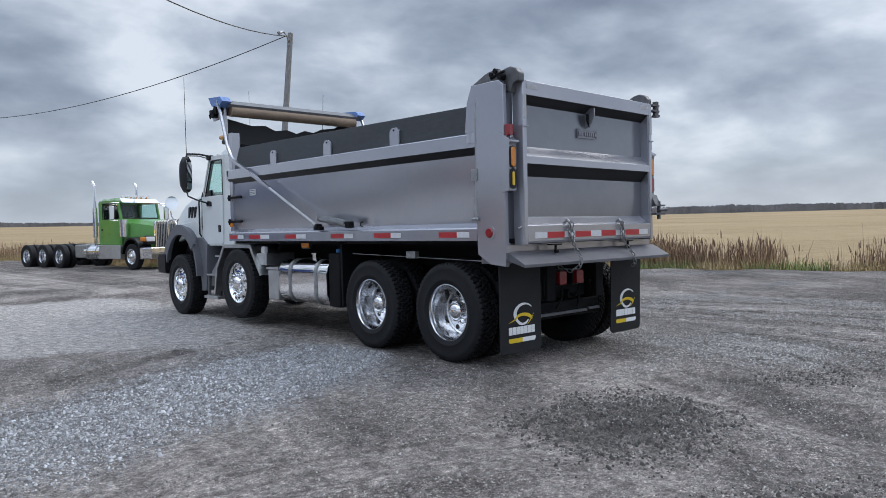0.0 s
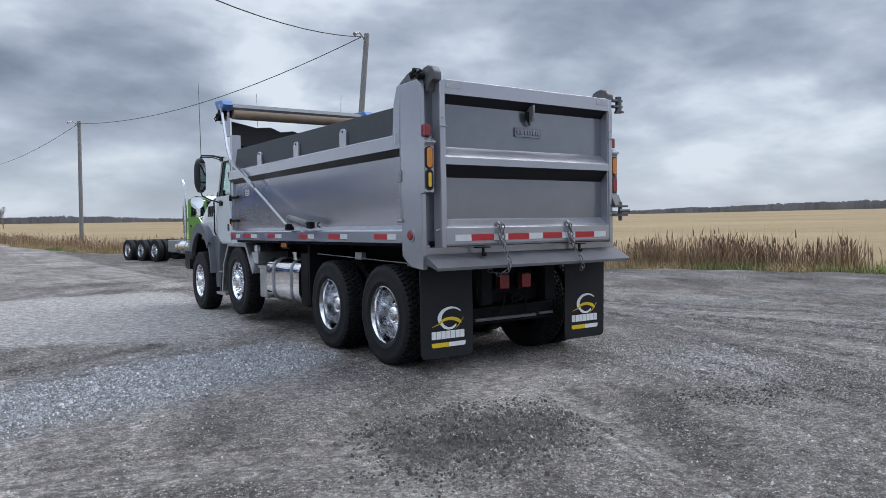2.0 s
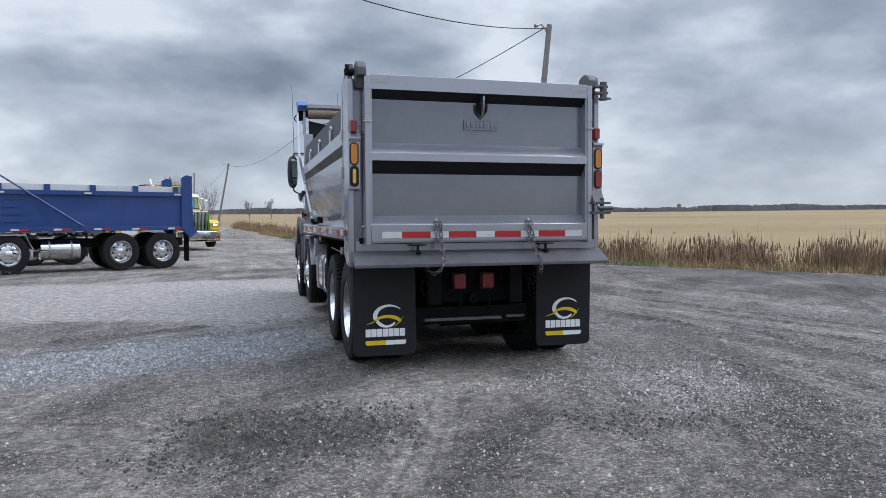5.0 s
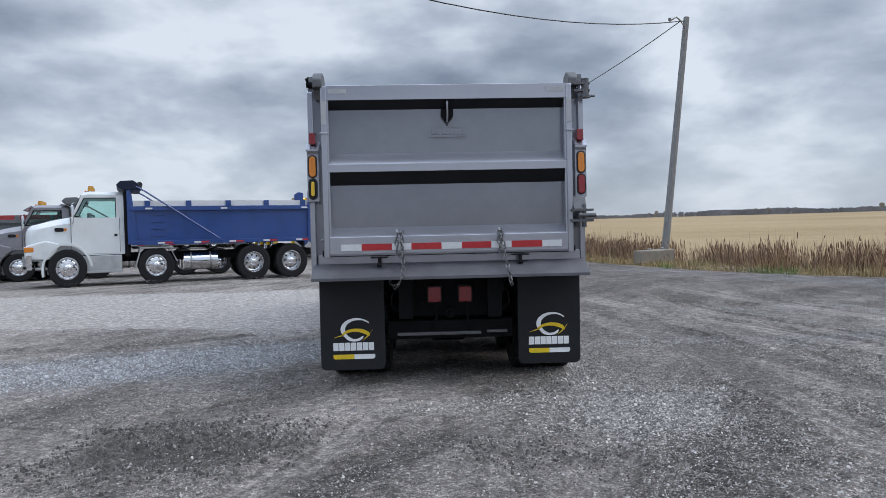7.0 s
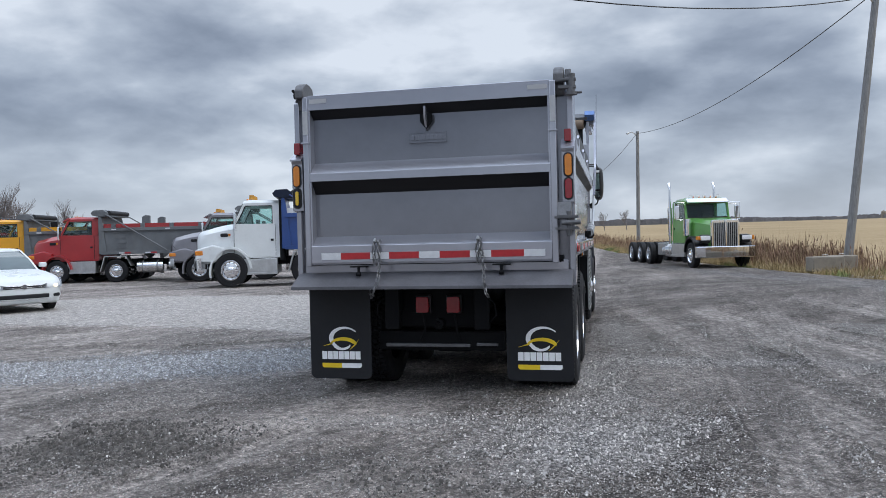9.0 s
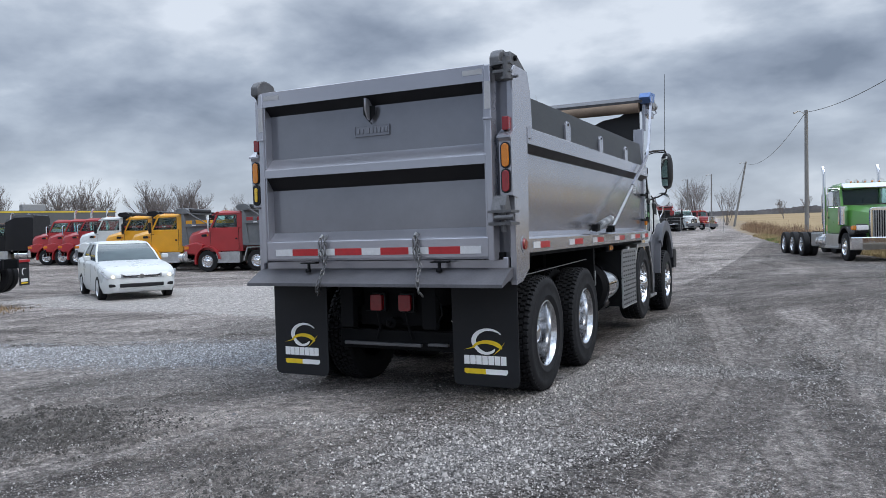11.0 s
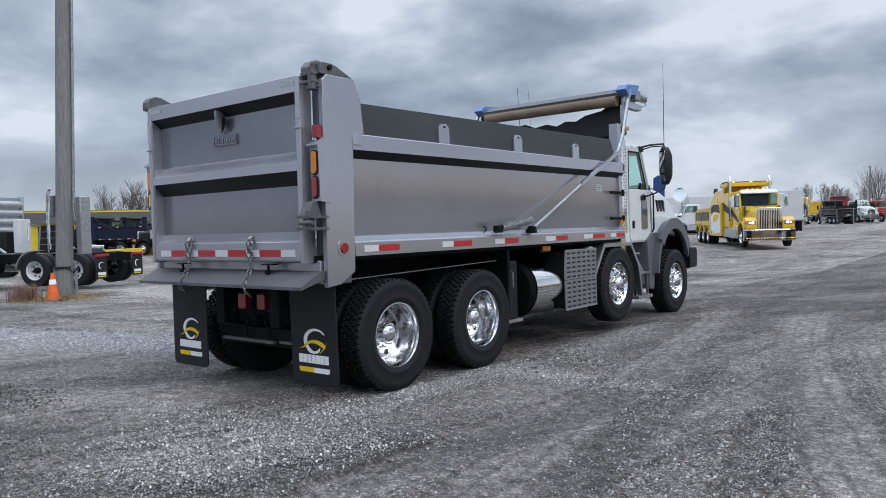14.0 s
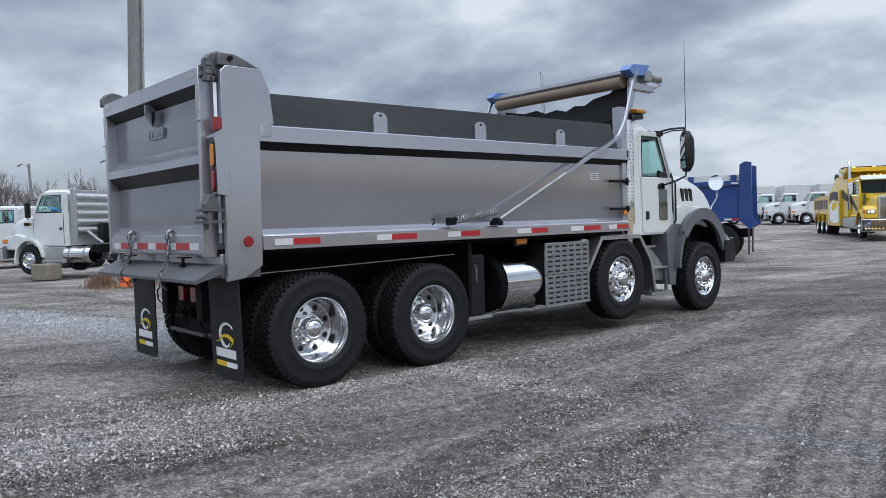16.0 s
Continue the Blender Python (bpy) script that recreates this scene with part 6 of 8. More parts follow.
        P("front_pillar", paint, t, LOFT([[(s * x, yf + y + d, z) for x, d in ((w - 0.10, 0.0), (w - 0.02, 0.0), (w - 0.02, 0.09), (w - 0.10, 0.09))] for y, z in ((top - 0.09, roof - 0.14), (base - 0.11, belt))]))
    if sleeper:
        P("sleeper", paint, t, LOFT([ring(back - sleeper, 1.18, 1.0, roof + 0.55, 0.05, 0.2), ring(back - sleeper + 0.1, 1.22, 0.98, roof + 0.62, 0.05, 0.2), ring(back - 0.5, 1.22, 0.98, roof + 0.62, 0.05, 0.2), ring(back + 0.25, 1.10, 0.98, roof + 0.30, 0.05, 0.2), ring(back + 0.35, 1.02, 1.0, roof + 0.02)]))
    # screen, doors, windows
    z1, z0 = roof - 0.10, cowl + 0.04
    f = lambda z: base + (top - base) * (z - cowl) / (roof - 0.03 - cowl)
    pane("windscreen", t, LOFT([[(-w + 0.11, yf + f(z1) - 0.03, z1), (w - 0.11, yf + f(z1) - 0.03, z1), (w - 0.11, yf + f(z1) - 0.02, z1), (-w + 0.11, yf + f(z1) - 0.02, z1)], [(-w + 0.08, yf + f(z0) - 0.03, z0), (w - 0.08, yf + f(z0) - 0.03, z0), (w - 0.08, yf + f(z0) - 0.02, z0), (-w + 0.08, yf + f(z0) - 0.02, z0)]]))
    P("screen_post", paint, t, B(-0.018, 0.018, yf + f(z1) + 0.02, yf + f(z1) + 0.05, z1 - 0.05, z1)) if not sloped else None
    if visor is not None:
        P("sun_visor", visor, t, LOFT([[(-w + 0.1, yf + top - 0.06, roof - 0.04), (w - 0.1, yf + top - 0.06, roof - 0.04), (w - 0.1, yf + top, roof), (-w + 0.1, yf + top, roof)], [(-w + 0.08, yf + top + 0.26, roof - 0.20), (w - 0.08, yf + top + 0.26, roof - 0.20), (w - 0.08, yf + top + 0.27, roof - 0.17), (-w + 0.08, yf + top + 0.27, roof - 0.17)]]))
    d0, d1 = yf + back + 0.20, yf + base - 0.04
    for s in (-1, 1):
        door = P("cab_door", paint, t, X([(d0, 1.10), (d0, belt), (d1, belt), (d1, 1.15), (d1 - 0.1, 1.02), (d0 + 0.05, 1.02)], *sided(s, w - 0.02, w + 0.014), 0.006))
        pane("door_window", door, X([(d0 + 0.10, belt), (d0 + 0.10, roof - 0.19), (yf + top - 0.10, roof - 0.19), (d1 - 0.09, belt)], *sided(s, w - 0.06, w - 0.05)))
        P("window_seal", BLACK, door, *[T([(s * (w - 0.03), *a), (s * (w - 0.03), *b)], 0.016, 5) for a, b in (((d0 + 0.10, belt), (d0 + 0.10, roof - 0.19)), ((d0 + 0.10, roof - 0.19), (yf + top - 0.10, roof - 0.19)), ((yf + top - 0.10, roof - 0.19), (d1 - 0.08, belt)))])
        P("door_handle", BLACK, door, B(*sided(s, w + 0.01, w + 0.035), d0 + 0.07, d0 + 0.17, 1.55, 1.63, 0.004))
        P("mirror", CHROME if trim else BLACK, t, B(*sided(s, 1.22, 1.42), yf + base - 0.16, yf + base - 0.07, 1.98, 2.52, 0.03))
        P("mirror_arm", CHROME if trim else BLACK, t, T([(s * (w - 0.02), yf + base - 0.16, 2.62), (s * 1.32, yf + base - 0.10, 2.56), (s * 1.32, yf + base - 0.10, 1.94), (s * w, yf + base - 0.14, 1.92)], 0.014, 6))
        P("cab_step", ALU, t, B(*sided(s, 0.70, 1.12), yf + back + 0.15, yf + base - 0.1 if sloped else yf - 0.85, 0.42, 0.50, 0.01), B(*sided(s, 0.72, 1.08), yf + back + 0.15, yf + base - 0.3 if sloped else yf - 0.9, 0.50, 0.96, 0.02))
        if tank:
            ty = yf + back - (sleeper * 0.5 if sleeper else 0.35) if len(fronts) < 2 else fronts[1] - 1.45
            P("fuel_tank", CHROME, t, C((s * 0.84, ty - 0.6, 0.68), (s * 0.84, ty + 0.55, 0.68), 0.29, seg=26))
            for k in (-0.35, 0.3):
                P("tank_strap", STEEL, t, C((s * 0.84, ty + k - 0.03, 0.68), (s * 0.84, ty + k + 0.03, 0.68), 0.297, seg=26))
        # fender over the steering wheel, and over a second steering axle
        P("front_fender", arch or paint, t, ARCH(yf, hub_r + 0.02, 0.60 * big, 0.07, *sided(s, 0.62, 1.20), -12 if sloped else 8, 172, 18, 1.12), X([(yf + 0.30, 1.10), (yf + 0.56, 0.86), (yf + bump - 0.05, 0.90), (yf + bump - 0.08, 1.30), (yf + 0.62, 1.46), (yf + 0.2, 1.34)] if sloped or lit else [(yf + 0.52, 1.02), (yf + 0.60, 0.98), (yf + 0.86, 0.98), (yf + 0.86, 1.30), (yf + 0.62, 1.34)], *(sided(s, 0.60, 1.16) if sloped or lit else sided(s, 0.64, 1.02)), 0.05))
        P("headlamp", SMOKED if lit else LAMP, t, B(*sided(s, 0.66, 1.06), yf + bump - 0.20, yf + bump - 0.035, 1.10, 1.28, 0.03))
        P("lit_bulb", LIT, t, C((s * 0.82, yf + bump - 0.06, 1.19), (s * 0.82, yf + bump - 0.028, 1.19), 0.075, seg=14), C((s * 0.97, yf + bump - 0.06, 1.19), (s * 0.97, yf + bump - 0.028, 1.19), 0.05, seg=12)) if lit else None
        P("turn_lamp", AMBER, t, B(*sided(s, 1.06, 1.175), yf + bump - 0.34, yf + bump - 0.06, 1.11, 1.27, 0.03))
        for y in fronts[1:]:
            P("axle_fender", ALU, t, X([(y - 0.66, 0.72), (y - 0.70, 0.72), (y - 0.46, 1.14), (y + 0.46, 1.14), (y + 0.66, 0.5), (y + 0.70, 0.5), (y + 0.50, 1.18), (y - 0.48, 1.18)], *sided(s, 0.78, 1.20)))
    # hood

    def nose(y, w0, zt, zb=0.82):
        return [(-w0, yf + y, zb), (w0, yf + y, zb), (w0, yf + y, 0.82 + (zt - 0.82) * 0.62), (w0 * 0.94, yf + y, 0.82 + (zt - 0.82) * 0.86), (w0 * 0.70, yf + y, zt), (-w0 * 0.70, yf + y, zt), (-w0 * 0.94, yf + y, 0.82 + (zt - 0.82) * 0.86), (-w0, yf + y, 0.82 + (zt - 0.82) * 0.62)]
    if sloped:
        P("hood", paint, t, LOFT([nose(base, 1.01, cowl, 1.06), nose(0.3, 1.0, cowl - 0.06, 1.06), nose(0.62, 0.97, cowl - 0.13, 1.04), nose(0.80, 0.93, cowl - 0.18), nose(1.05, 0.84, nose_z + 0.07), nose(1.18, 0.72, nose_z - 0.02), nose(1.25, 0.60, nose_z - 0.14)]))
        P("grille", BLACK, t, LOFT([nose(1.2, 0.56, nose_z - 0.12), nose(1.29, 0.50, nose_z - 0.20)]))
        for k in range(6):
            P("grille_bar", grille, t, B(-0.44, 0.44, yf + 1.27, yf + 1.31, 0.95 + k * 0.085, 0.985 + k * 0.085, 0.008))
        for s in (-1, 1):
            P("hood_vent", BLACK, t, X(rounded(yf + 0.08, yf + 0.36, 1.72, 1.84, 0.05), *sided(s, 0.93, 1.005)))
            P("vent_lamp", AMBER, t, X(rounded(yf + 0.0, yf + 0.07, 1.74, 1.83, 0.02), *sided(s, 0.94, 1.01)))
            P("panel_gap", BLACK, t, B(*sided(s, w + 0.004, w + 0.017), d0 - 0.010, d0 + 0.002, 1.06, belt), B(*sided(s, w + 0.004, w + 0.017), d1 - 0.002, d1 + 0.010, 1.16, belt))
            P("wheel_well", DARK, t, B(*sided(s, 0.45, 0.90), yf - 0.62, yf + 0.66, 0.62, 1.10, 0.05))
    else:
        P("hood", paint, t, LOFT([nose(base, 0.86, cowl), nose(-0.3, 0.74, cowl - 0.05), nose(0.55, 0.60, nose_z), nose(0.70, 0.58, nose_z - 0.03)]))
        shell = P("grille_shell", CHROME, t, Y(rounded(-0.58, 0.58, 0.78, nose_z + 0.04, 0.10), yf + 0.70, yf + 0.82, 0.015))
        P("grille_mesh", DARK, t, B(-0.50, 0.50, yf + 0.815, yf + 0.83, 0.86, nose_z - 0.07))
        for k in range(13):
            P("grille_bar", grille, t, B(-0.475 + k * 0.079 - 0.02, -0.475 + k * 0.079 + 0.02, yf + 0.825, yf + 0.85, 0.86, nose_z - 0.07, 0.008))
        P("grille_spine", CHROME, t, B(-0.03, 0.03, yf + 0.84, yf + 0.87, 0.86, nose_z + 0.02, 0.01))
        for s in (-1, 1):
            P("air_cleaner", CHROME, t, C((s * 0.98, yf + base + 0.20, 1.30), (s * 0.98, yf + base + 0.20, 1.98), 0.17, seg=20)) if lit is False else P("hood_side_glass", GLASS, t, X([(yf + base + 0.14, 1.52), (yf + base + 0.10, 1.98), (yf + base + 0.52, 2.0), (yf + base + 0.34, 1.50)], *sided(s, 0.80, 0.875)))
    lift = 0.16 if sloped else 0.0
    P("bumper", CHROME if trim else PLASTIC, t, LOFT([[(x, yf + y - d, z + lift - (0.10 if lit and z < 0.6 else 0.0)) for y, z in ((bump - 0.14, 0.42), (bump, 0.42), (bump + 0.02, 0.45), (bump + 0.02, 0.83), (bump + 0.005, 0.86), (bump - 0.14, 0.86))] for x, d in ((-1.22, 0.14), (-0.9, 0.0), (0.9, 0.0), (1.22, 0.14))]), smooth=8)
    for k in range(5):
        P("roof_marker", roof_lights, t, C((-0.5 + k * 0.25, yf + top - 0.16, roof + 0.01), (-0.5 + k * 0.25, yf + top - 0.10, roof + 0.07), 0.035, 0.02, seg=8))
    for s in stacks:
        y = yf + back - 0.14 - sleeper * 0
        P("exhaust_pipe", CHROME, t, T([(s * 1.02, y, 0.95), (s * 1.02, y, 3.22), (s * 1.02, y - 0.03, 3.40), (s * 1.02, y - 0.14, 3.58)], 0.065, 14))
        P("stack_shield", CHROME, t, C((s * 1.02, y, 1.3), (s * 1.02, y, 2.5), 0.105, seg=18))
    t["cab_back"] = yf + back
    return t


def hopper(t, y0, y1, paint, liner=None, z0=1.28, z1=2.50, fin=3.02, arm=True, hood=True, rail=None):
    """A dump body on a truck: sides with rails and stakes, tail fins, front wall with its tarp hood."""
    body = P("dump_box", paint, t, X([(y0, z0), (y0 + 0.06, z1), (y1, z1), (y1, z0)], -1.16, 1.16, 0.01))
    for s in (-1, 1):
        P("body_rail", rail or paint, body, B(*sided(s, 1.15, 1.25), y0, y1, z1 - 0.10, z1 + 0.04, 0.01))
        P("sill_rail", paint, body, B(*sided(s, 1.15, 1.24), y0, y1, z0 - 0.03, z0 + 0.10, 0.01))
        P("tail_fin", paint, body, X([(y0 - 0.02, z0 - 0.28), (y0 - 0.26, z0 - 0.10), (y0 - 0.10, z0 + 0.10), (y0 - 0.10, fin), (y0 + 0.10, fin + 0.03), (y0 + 0.26, fin - 0.06), (y0 + 0.30, z0)], *sided(s, 1.12, 1.26), 0.012))
        P("front_post", paint, body, X([(y1 - 0.25, z0), (y1 - 0.06, z1 + 0.4), (y1, z1 + 0.55), (y1 + 0.10, z1 + 0.55), (y1 + 0.10, z0)], *sided(s, 1.08, 1.22), 0.01))
        n = 5
        for k in range(n):
            y = y0 + 0.45 + (y1 - y0 - 1.0) * k / (n - 1)
            P("stake", paint, body, B(*sided(s, 1.12, 1.2), y - 0.09, y + 0.09, z1 + 0.04, z1 + 0.22, 0.01))
        if liner:
            P("side_board", liner, body, B(*sided(s, 1.10, 1.14), y0 + 0.2, y1 - 0.1, z1, z1 + 0.22))
        L = (y1 - y0 - 0.4) / 5
        for k in range(5):
            a = y0 + 0.25 + k * L
            P("red_reflector", RED_TAPE, body, B(*sided(s, 1.241, 1.246), a, a + 0.26, z0, z0 + 0.055), smooth=0)
            P("white_reflector", WHITE_TAPE, body, B(*sided(s, 1.241, 1.246), a + 0.27, a + 0.50, z0, z0 + 0.055), smooth=0)
        for a in (y0 + 0.3, (y0 + y1) / 2, y1 - 0.7):
            P("white_reflector", WHITE_TAPE, body, B(*sided(s, 1.251, 1.255), a, a + 0.22, z1 - 0.06, z1 - 0.01), smooth=0)
        if arm:
            P("tarp_arm", paint, body, T([(s * 1.28, y1 - 2.9, z0 + 0.12), (s * 1.28, y1 - 0.5, z1 + 0.5), (s * 1.27, y1 - 0.2, z1 + 0.66)], 0.03, 6))
        P("mudflap", FLAP, body, B(*sided(s, 0.62, 1.18), y0 + 0.02, y0 + 0.035, 0.22, z0))
        P("ladder", paint, body, *[B(*sided(s, 1.16, 1.19), y1 - 1.1, y1 - 0.65, z0 + 0.25 + k * 0.22, z0 + 0.28 + k * 0.22) for k in range(4)])
    P("front_wall", paint, body, B(-1.1, 1.1, y1 - 0.04, y1 + 0.04, z0, z1 + 0.55, 0.01))
    if hood:
        P("tarp_hood", NAVY if paint is BLUE else paint, body, X([(y1 - 0.35, z1 + 0.55), (y1 - 0.30, z1 + 0.74), (y1 - 0.12, z1 + 0.86), (y1 + 0.28, z1 + 0.84), (y1 + 0.42, z1 + 0.72), (y1 + 0.34, z1 + 0.60), (y1 + 0.1, z1 + 0.55)], -1.24, 1.24, 0.02))
        P("tarp_roll", MESH_TARP, body, C((-1.1, y1 - 0.32, z1 + 0.72), (1.1, y1 - 0.32, z1 + 0.72), 0.10, seg=12))
    return body


def stand(x, y, heading, back=0.0, side=0.0, z=None):
    """The pose of a truck whose point (side, back) stands at (x, y)."""
    h = radians(heading)
    px, py = x - math.sin(h) * back - math.cos(h) * side, y - math.cos(h) * back + math.sin(h) * side
    return on_ground(px, py, heading, z)


def roof_beacons(t, yf, y, z):
    """Amber beacons and horns on a cab roof."""
    for x in (-0.62, 0.0, 0.62):
        P("beacon", BEACON, t, C((x, yf + y, z), (x, yf + y, z + 0.16), 0.10, 0.085, seg=16))
        P("beacon_base", BLACK, t, C((x, yf + y, z - 0.04), (x, yf + y, z), 0.11, seg=14))


# the row of dump trucks
blue = rig("white cab dump truck with a royal blue body", stand(0.76, 26.96, 248.3, z=-0.15) @ Matrix.Diagonal((1, 1, 1.08, 1)), WHITE, (0.0, 1.37), (7.41, 4.67), visor=None, group="parked dump trucks", name="dump_truck", big=1.16)
hopper(blue, -0.92, 5.45, BLUE, liner=TRAILER, z1=2.44)
roof_beacons(blue, 7.41, -0.75, 2.98)
for s in (-1, 1):
    P("exhaust_pipe", DARK, blue, C((s * 0.98, 5.56, 0.9), (s * 0.98, 5.56, 2.95), 0.10, seg=14))
# added dark panel stands in for the black gap behind the cab
P("dark_gap_panel", DARK, blue, B(-0.85, 0.85, 5.50, 5.60, 0.95, 2.60, 0.02))
silver = rig("pewter grey dump truck with a sloped hood", stand(-9.9, 28.3, 249, back=7.41, z=-0.15), SILVER, (0.0, 1.37), (7.41, 4.67), visor=SILVER, group="parked dump trucks", name="dump_truck", big=1.08)
roof_beacons(silver, 7.41, -0.75, 2.98)
hopper(silver, -0.92, 5.45, DUMP_GREY, z1=2.4)
red_dump = rig("red cab dump truck with an old grey body", stand(-14.2, 28.7, 254, back=4.6, z=-0.15), CRIMSON, (0.0, 1.37), (7.19, 4.6), visor=CRIMSON, group="parked dump trucks", name="dump_truck")
hopper(red_dump, -0.92, 5.2, DUMP_GREY, liner=CRIMSON, z1=2.40, rail=DUMP_GREY)
for x, y, h, paint, word, box in ((-20.6, 27.2, 252, ORANGE, "orange", DUMP_GREY), (-24.6, 28.9, 250, ORANGE, "faded orange", INK), (-28.6, 30.3, 249, WHITE, "white", INK)):
    o = rig(word + " cab dump truck with a dark worn body", stand(x, y, h, back=6.6, side=-1.0), paint, (0.0, 1.37), (6.6,), visor=paint, trim=False, group="parked dump trucks", name="dump_truck")
    hopper(o, -0.9, 4.6, box, liner=ORANGE if box is DUMP_GREY else None, z1=2.35, rail=CRIMSON if box is INK else None)
first = rig("bright red day cab tractor with a short hood", stand(-31.6, 31.4, 246, back=5.4, side=-1.0), CRIMSON, (0.0, 1.37), (5.4,), trim=True, stacks=(-1,), group="red tractors", name="tractor")
for x, y in ((-33.3, 31.6), (-35.0, 31.7)):
    copy_thing(first, stand(x, y, 246, back=5.4, side=-1.0))
rig("black sleeper tractor with chrome tanks", stand(-41.6, 30.9, 243, back=6.6, side=-1.0), INK, (0.0, 1.37), (6.6,), style="long", sleeper=1.7, stacks=(-1, 1), name="tractor")

# green four-axle tractor chassis by the road
green = rig("bright green long hood truck chassis with four axles", stand(10.06, 42.03, 162.8, z=-0.16) @ Matrix.Diagonal((1.10, 1.0, 1.13, 1)), GREEN, (0.0, 1.37, 2.74), (8.15,), style="long", stacks=(-1, 1), visor=CHROME, arch=INK, grille=STEEL, cab_len=1.45)
for s in (-1, 1):
    P("mirror_bracket", CHROME, green, T([(s * 0.98, 7.1, 2.66), (s * 1.42, 7.15, 2.66), (s * 1.42, 7.15, 1.95), (s * 0.98, 7.1, 1.95)], 0.018, 6))
# added black sheet behind the windscreen stands in for the unlit cab
P("cab_dark_sheet", BLACK, green, B(-0.86, 0.86, 5.70, 5.73, 1.95, 2.68))
for k in range(5):
    P("roof_lamp", LAMP, green, C((-0.6 + k * 0.3, 6.75, 2.92), (-0.6 + k * 0.3, 6.85, 2.92), 0.06, 0.075, seg=12))
P("deck_plate", STEEL, green, B(-0.42, 0.42, 3.6, 5.2, 1.0, 1.03), B(-1.1, -0.5, 3.9, 4.8, 0.45, 1.0, 0.05), B(0.5, 1.1, 3.9, 4.8, 0.45, 1.0, 0.05))

# yellow heavy tow truck
tow = rig("yellow heavy tow truck with white and black swooshes", stand(-4.52, 51.87, 149.0, z=0.03) @ Matrix.Diagonal((1.06, 1.0, 1.10, 1)), YELLOW, (0.0, 1.37, 2.74), (10.8,), style="long", sleeper=0.0, stacks=(-1, 1), lit=True, visor=WHITE, cab_len=1.5, roof_lights=MARKER, name="tow_truck")
P("hood_crown", WHITE, tow, B(-0.50, 0.50, 11.38, 11.50, 1.86, 1.895, 0.015))
# black sheet put in to darken the glass in place of interior shade
P("cab_dark_sheet", BLACK, tow, B(-0.86, 0.86, 8.22, 8.25, 1.95, 2.68))
P("sleeper", YELLOW, tow, B(-1.12, 1.12, 6.75, 8.10, 0.92, 2.80, 0.10))
for k in range(17):
    P("bumper_marker", MARKER, tow, B(-1.12 + k * 0.14 - 0.02, -1.12 + k * 0.14 + 0.02, 11.755, 11.775, 0.43, 0.465, 0.004))
for s in (-1, 1):
    P("body_side", YELLOW, tow, X([(-1.0, 1.15), (-1.0, 1.75), (-0.6, 2.0), (3.6, 2.05), (4.4, 2.30), (6.7, 2.30), (6.7, 0.50), (3.6, 0.50), (3.45, 1.12)], *sided(s, 0.80, 1.24), 0.02))
    P("black_swoosh", INK, tow, X([(4.0, 1.75), (4.2, 2.10), (4.9, 2.24), (6.3, 2.20), (6.4, 1.75), (5.2, 1.85)], *sided(s, 1.238, 1.246)))
    P("white_swoosh", LOGO_WHITE, tow, X([(4.2, 0.80), (4.0, 1.55), (5.0, 1.80), (6.4, 1.70), (6.5, 0.70), (5.2, 0.62)], *sided(s, 1.238, 1.247)))
    P("yellow_swoosh", LOGO_YELLOW, tow, X([(4.6, 1.40), (4.9, 1.66), (5.8, 1.70), (6.3, 1.62), (5.7, 1.34), (5.0, 1.26)], *sided(s, 1.246, 1.251)))
    P("door_swoosh", INK, tow, X([(6.8, 1.9), (6.8, 2.2), (8.0, 1.95), (9.3, 1.45), (9.75, 1.20), (9.4, 1.18), (8.2, 1.55)], *sided(s, 1.12 if False else 0.995, 1.135), 0.0)) if s > 5 else P("door_swoosh", INK, tow, X([(8.15, 1.62), (8.15, 1.95), (9.3, 1.50), (9.72, 1.25), (9.5, 1.20)], *sided(s, 0.99, 1.0)))
    P("sleeper_swoosh", INK, tow, X([(6.8, 1.88), (6.8, 2.28), (8.05, 2.0), (8.05, 1.66)], *sided(s, 1.118, 1.124)))
    for k in range(7):
        P("name_bar", INK, tow, X([(-0.55 + k * 0.60, 1.35), (-0.55 + k * 0.60, 1.85), (-0.11 + k * 0.60, 1.87), (-0.11 + k * 0.60, 1.35)], *sided(s, 1.238, 1.245)), smooth=0)
    P("wheel_arch", YELLOW, tow, ARCH(0.0, 0.51, 0.58, 0.06, *sided(s, 0.8, 1.25), 15, 165), ARCH(1.37, 0.51, 0.58, 0.06, *sided(s, 0.8, 1.25), 15, 165), ARCH(2.74, 0.51, 0.58, 0.06, *sided(s, 0.8, 1.25), 15, 165))
    P("tank_step", ALU, tow, B(*sided(s, 0.66, 1.14), 6.8, 9.6, 0.45, 0.92, 0.05))
pylon = P("pylon", YELLOW, tow, X([(5.4, 2.2), (5.9, 3.15), (6.1, 3.30), (7.8, 3.30), (7.8, 3.12), (6.5, 3.05), (6.4, 2.2)], -1.0, 1.0, 0.02))
P("light_bar", DARK, pylon, B(-1.15, 1.15, 6.6, 7.6, 3.30, 3.36, 0.01))
P("light_board", YELLOW, pylon, B(-1.18, 1.18, 6.3, 7.9, 3.10, 3.30, 0.02))
for k in range(8):
    P("strobe", MARKER if k % 3 == 0 else RED, pylon, B(-1.05 + k * 0.3 - 0.08, -1.05 + k * 0.3 + 0.08, 7.55, 7.62, 3.302, 3.35, 0.008))
P("boom", YELLOW, tow, X([(0.6, 2.1), (0.6, 2.5), (2.0, 3.05), (5.6, 3.1), (5.6, 2.55), (3.6, 2.45)], -0.55, 0.55, 0.06))
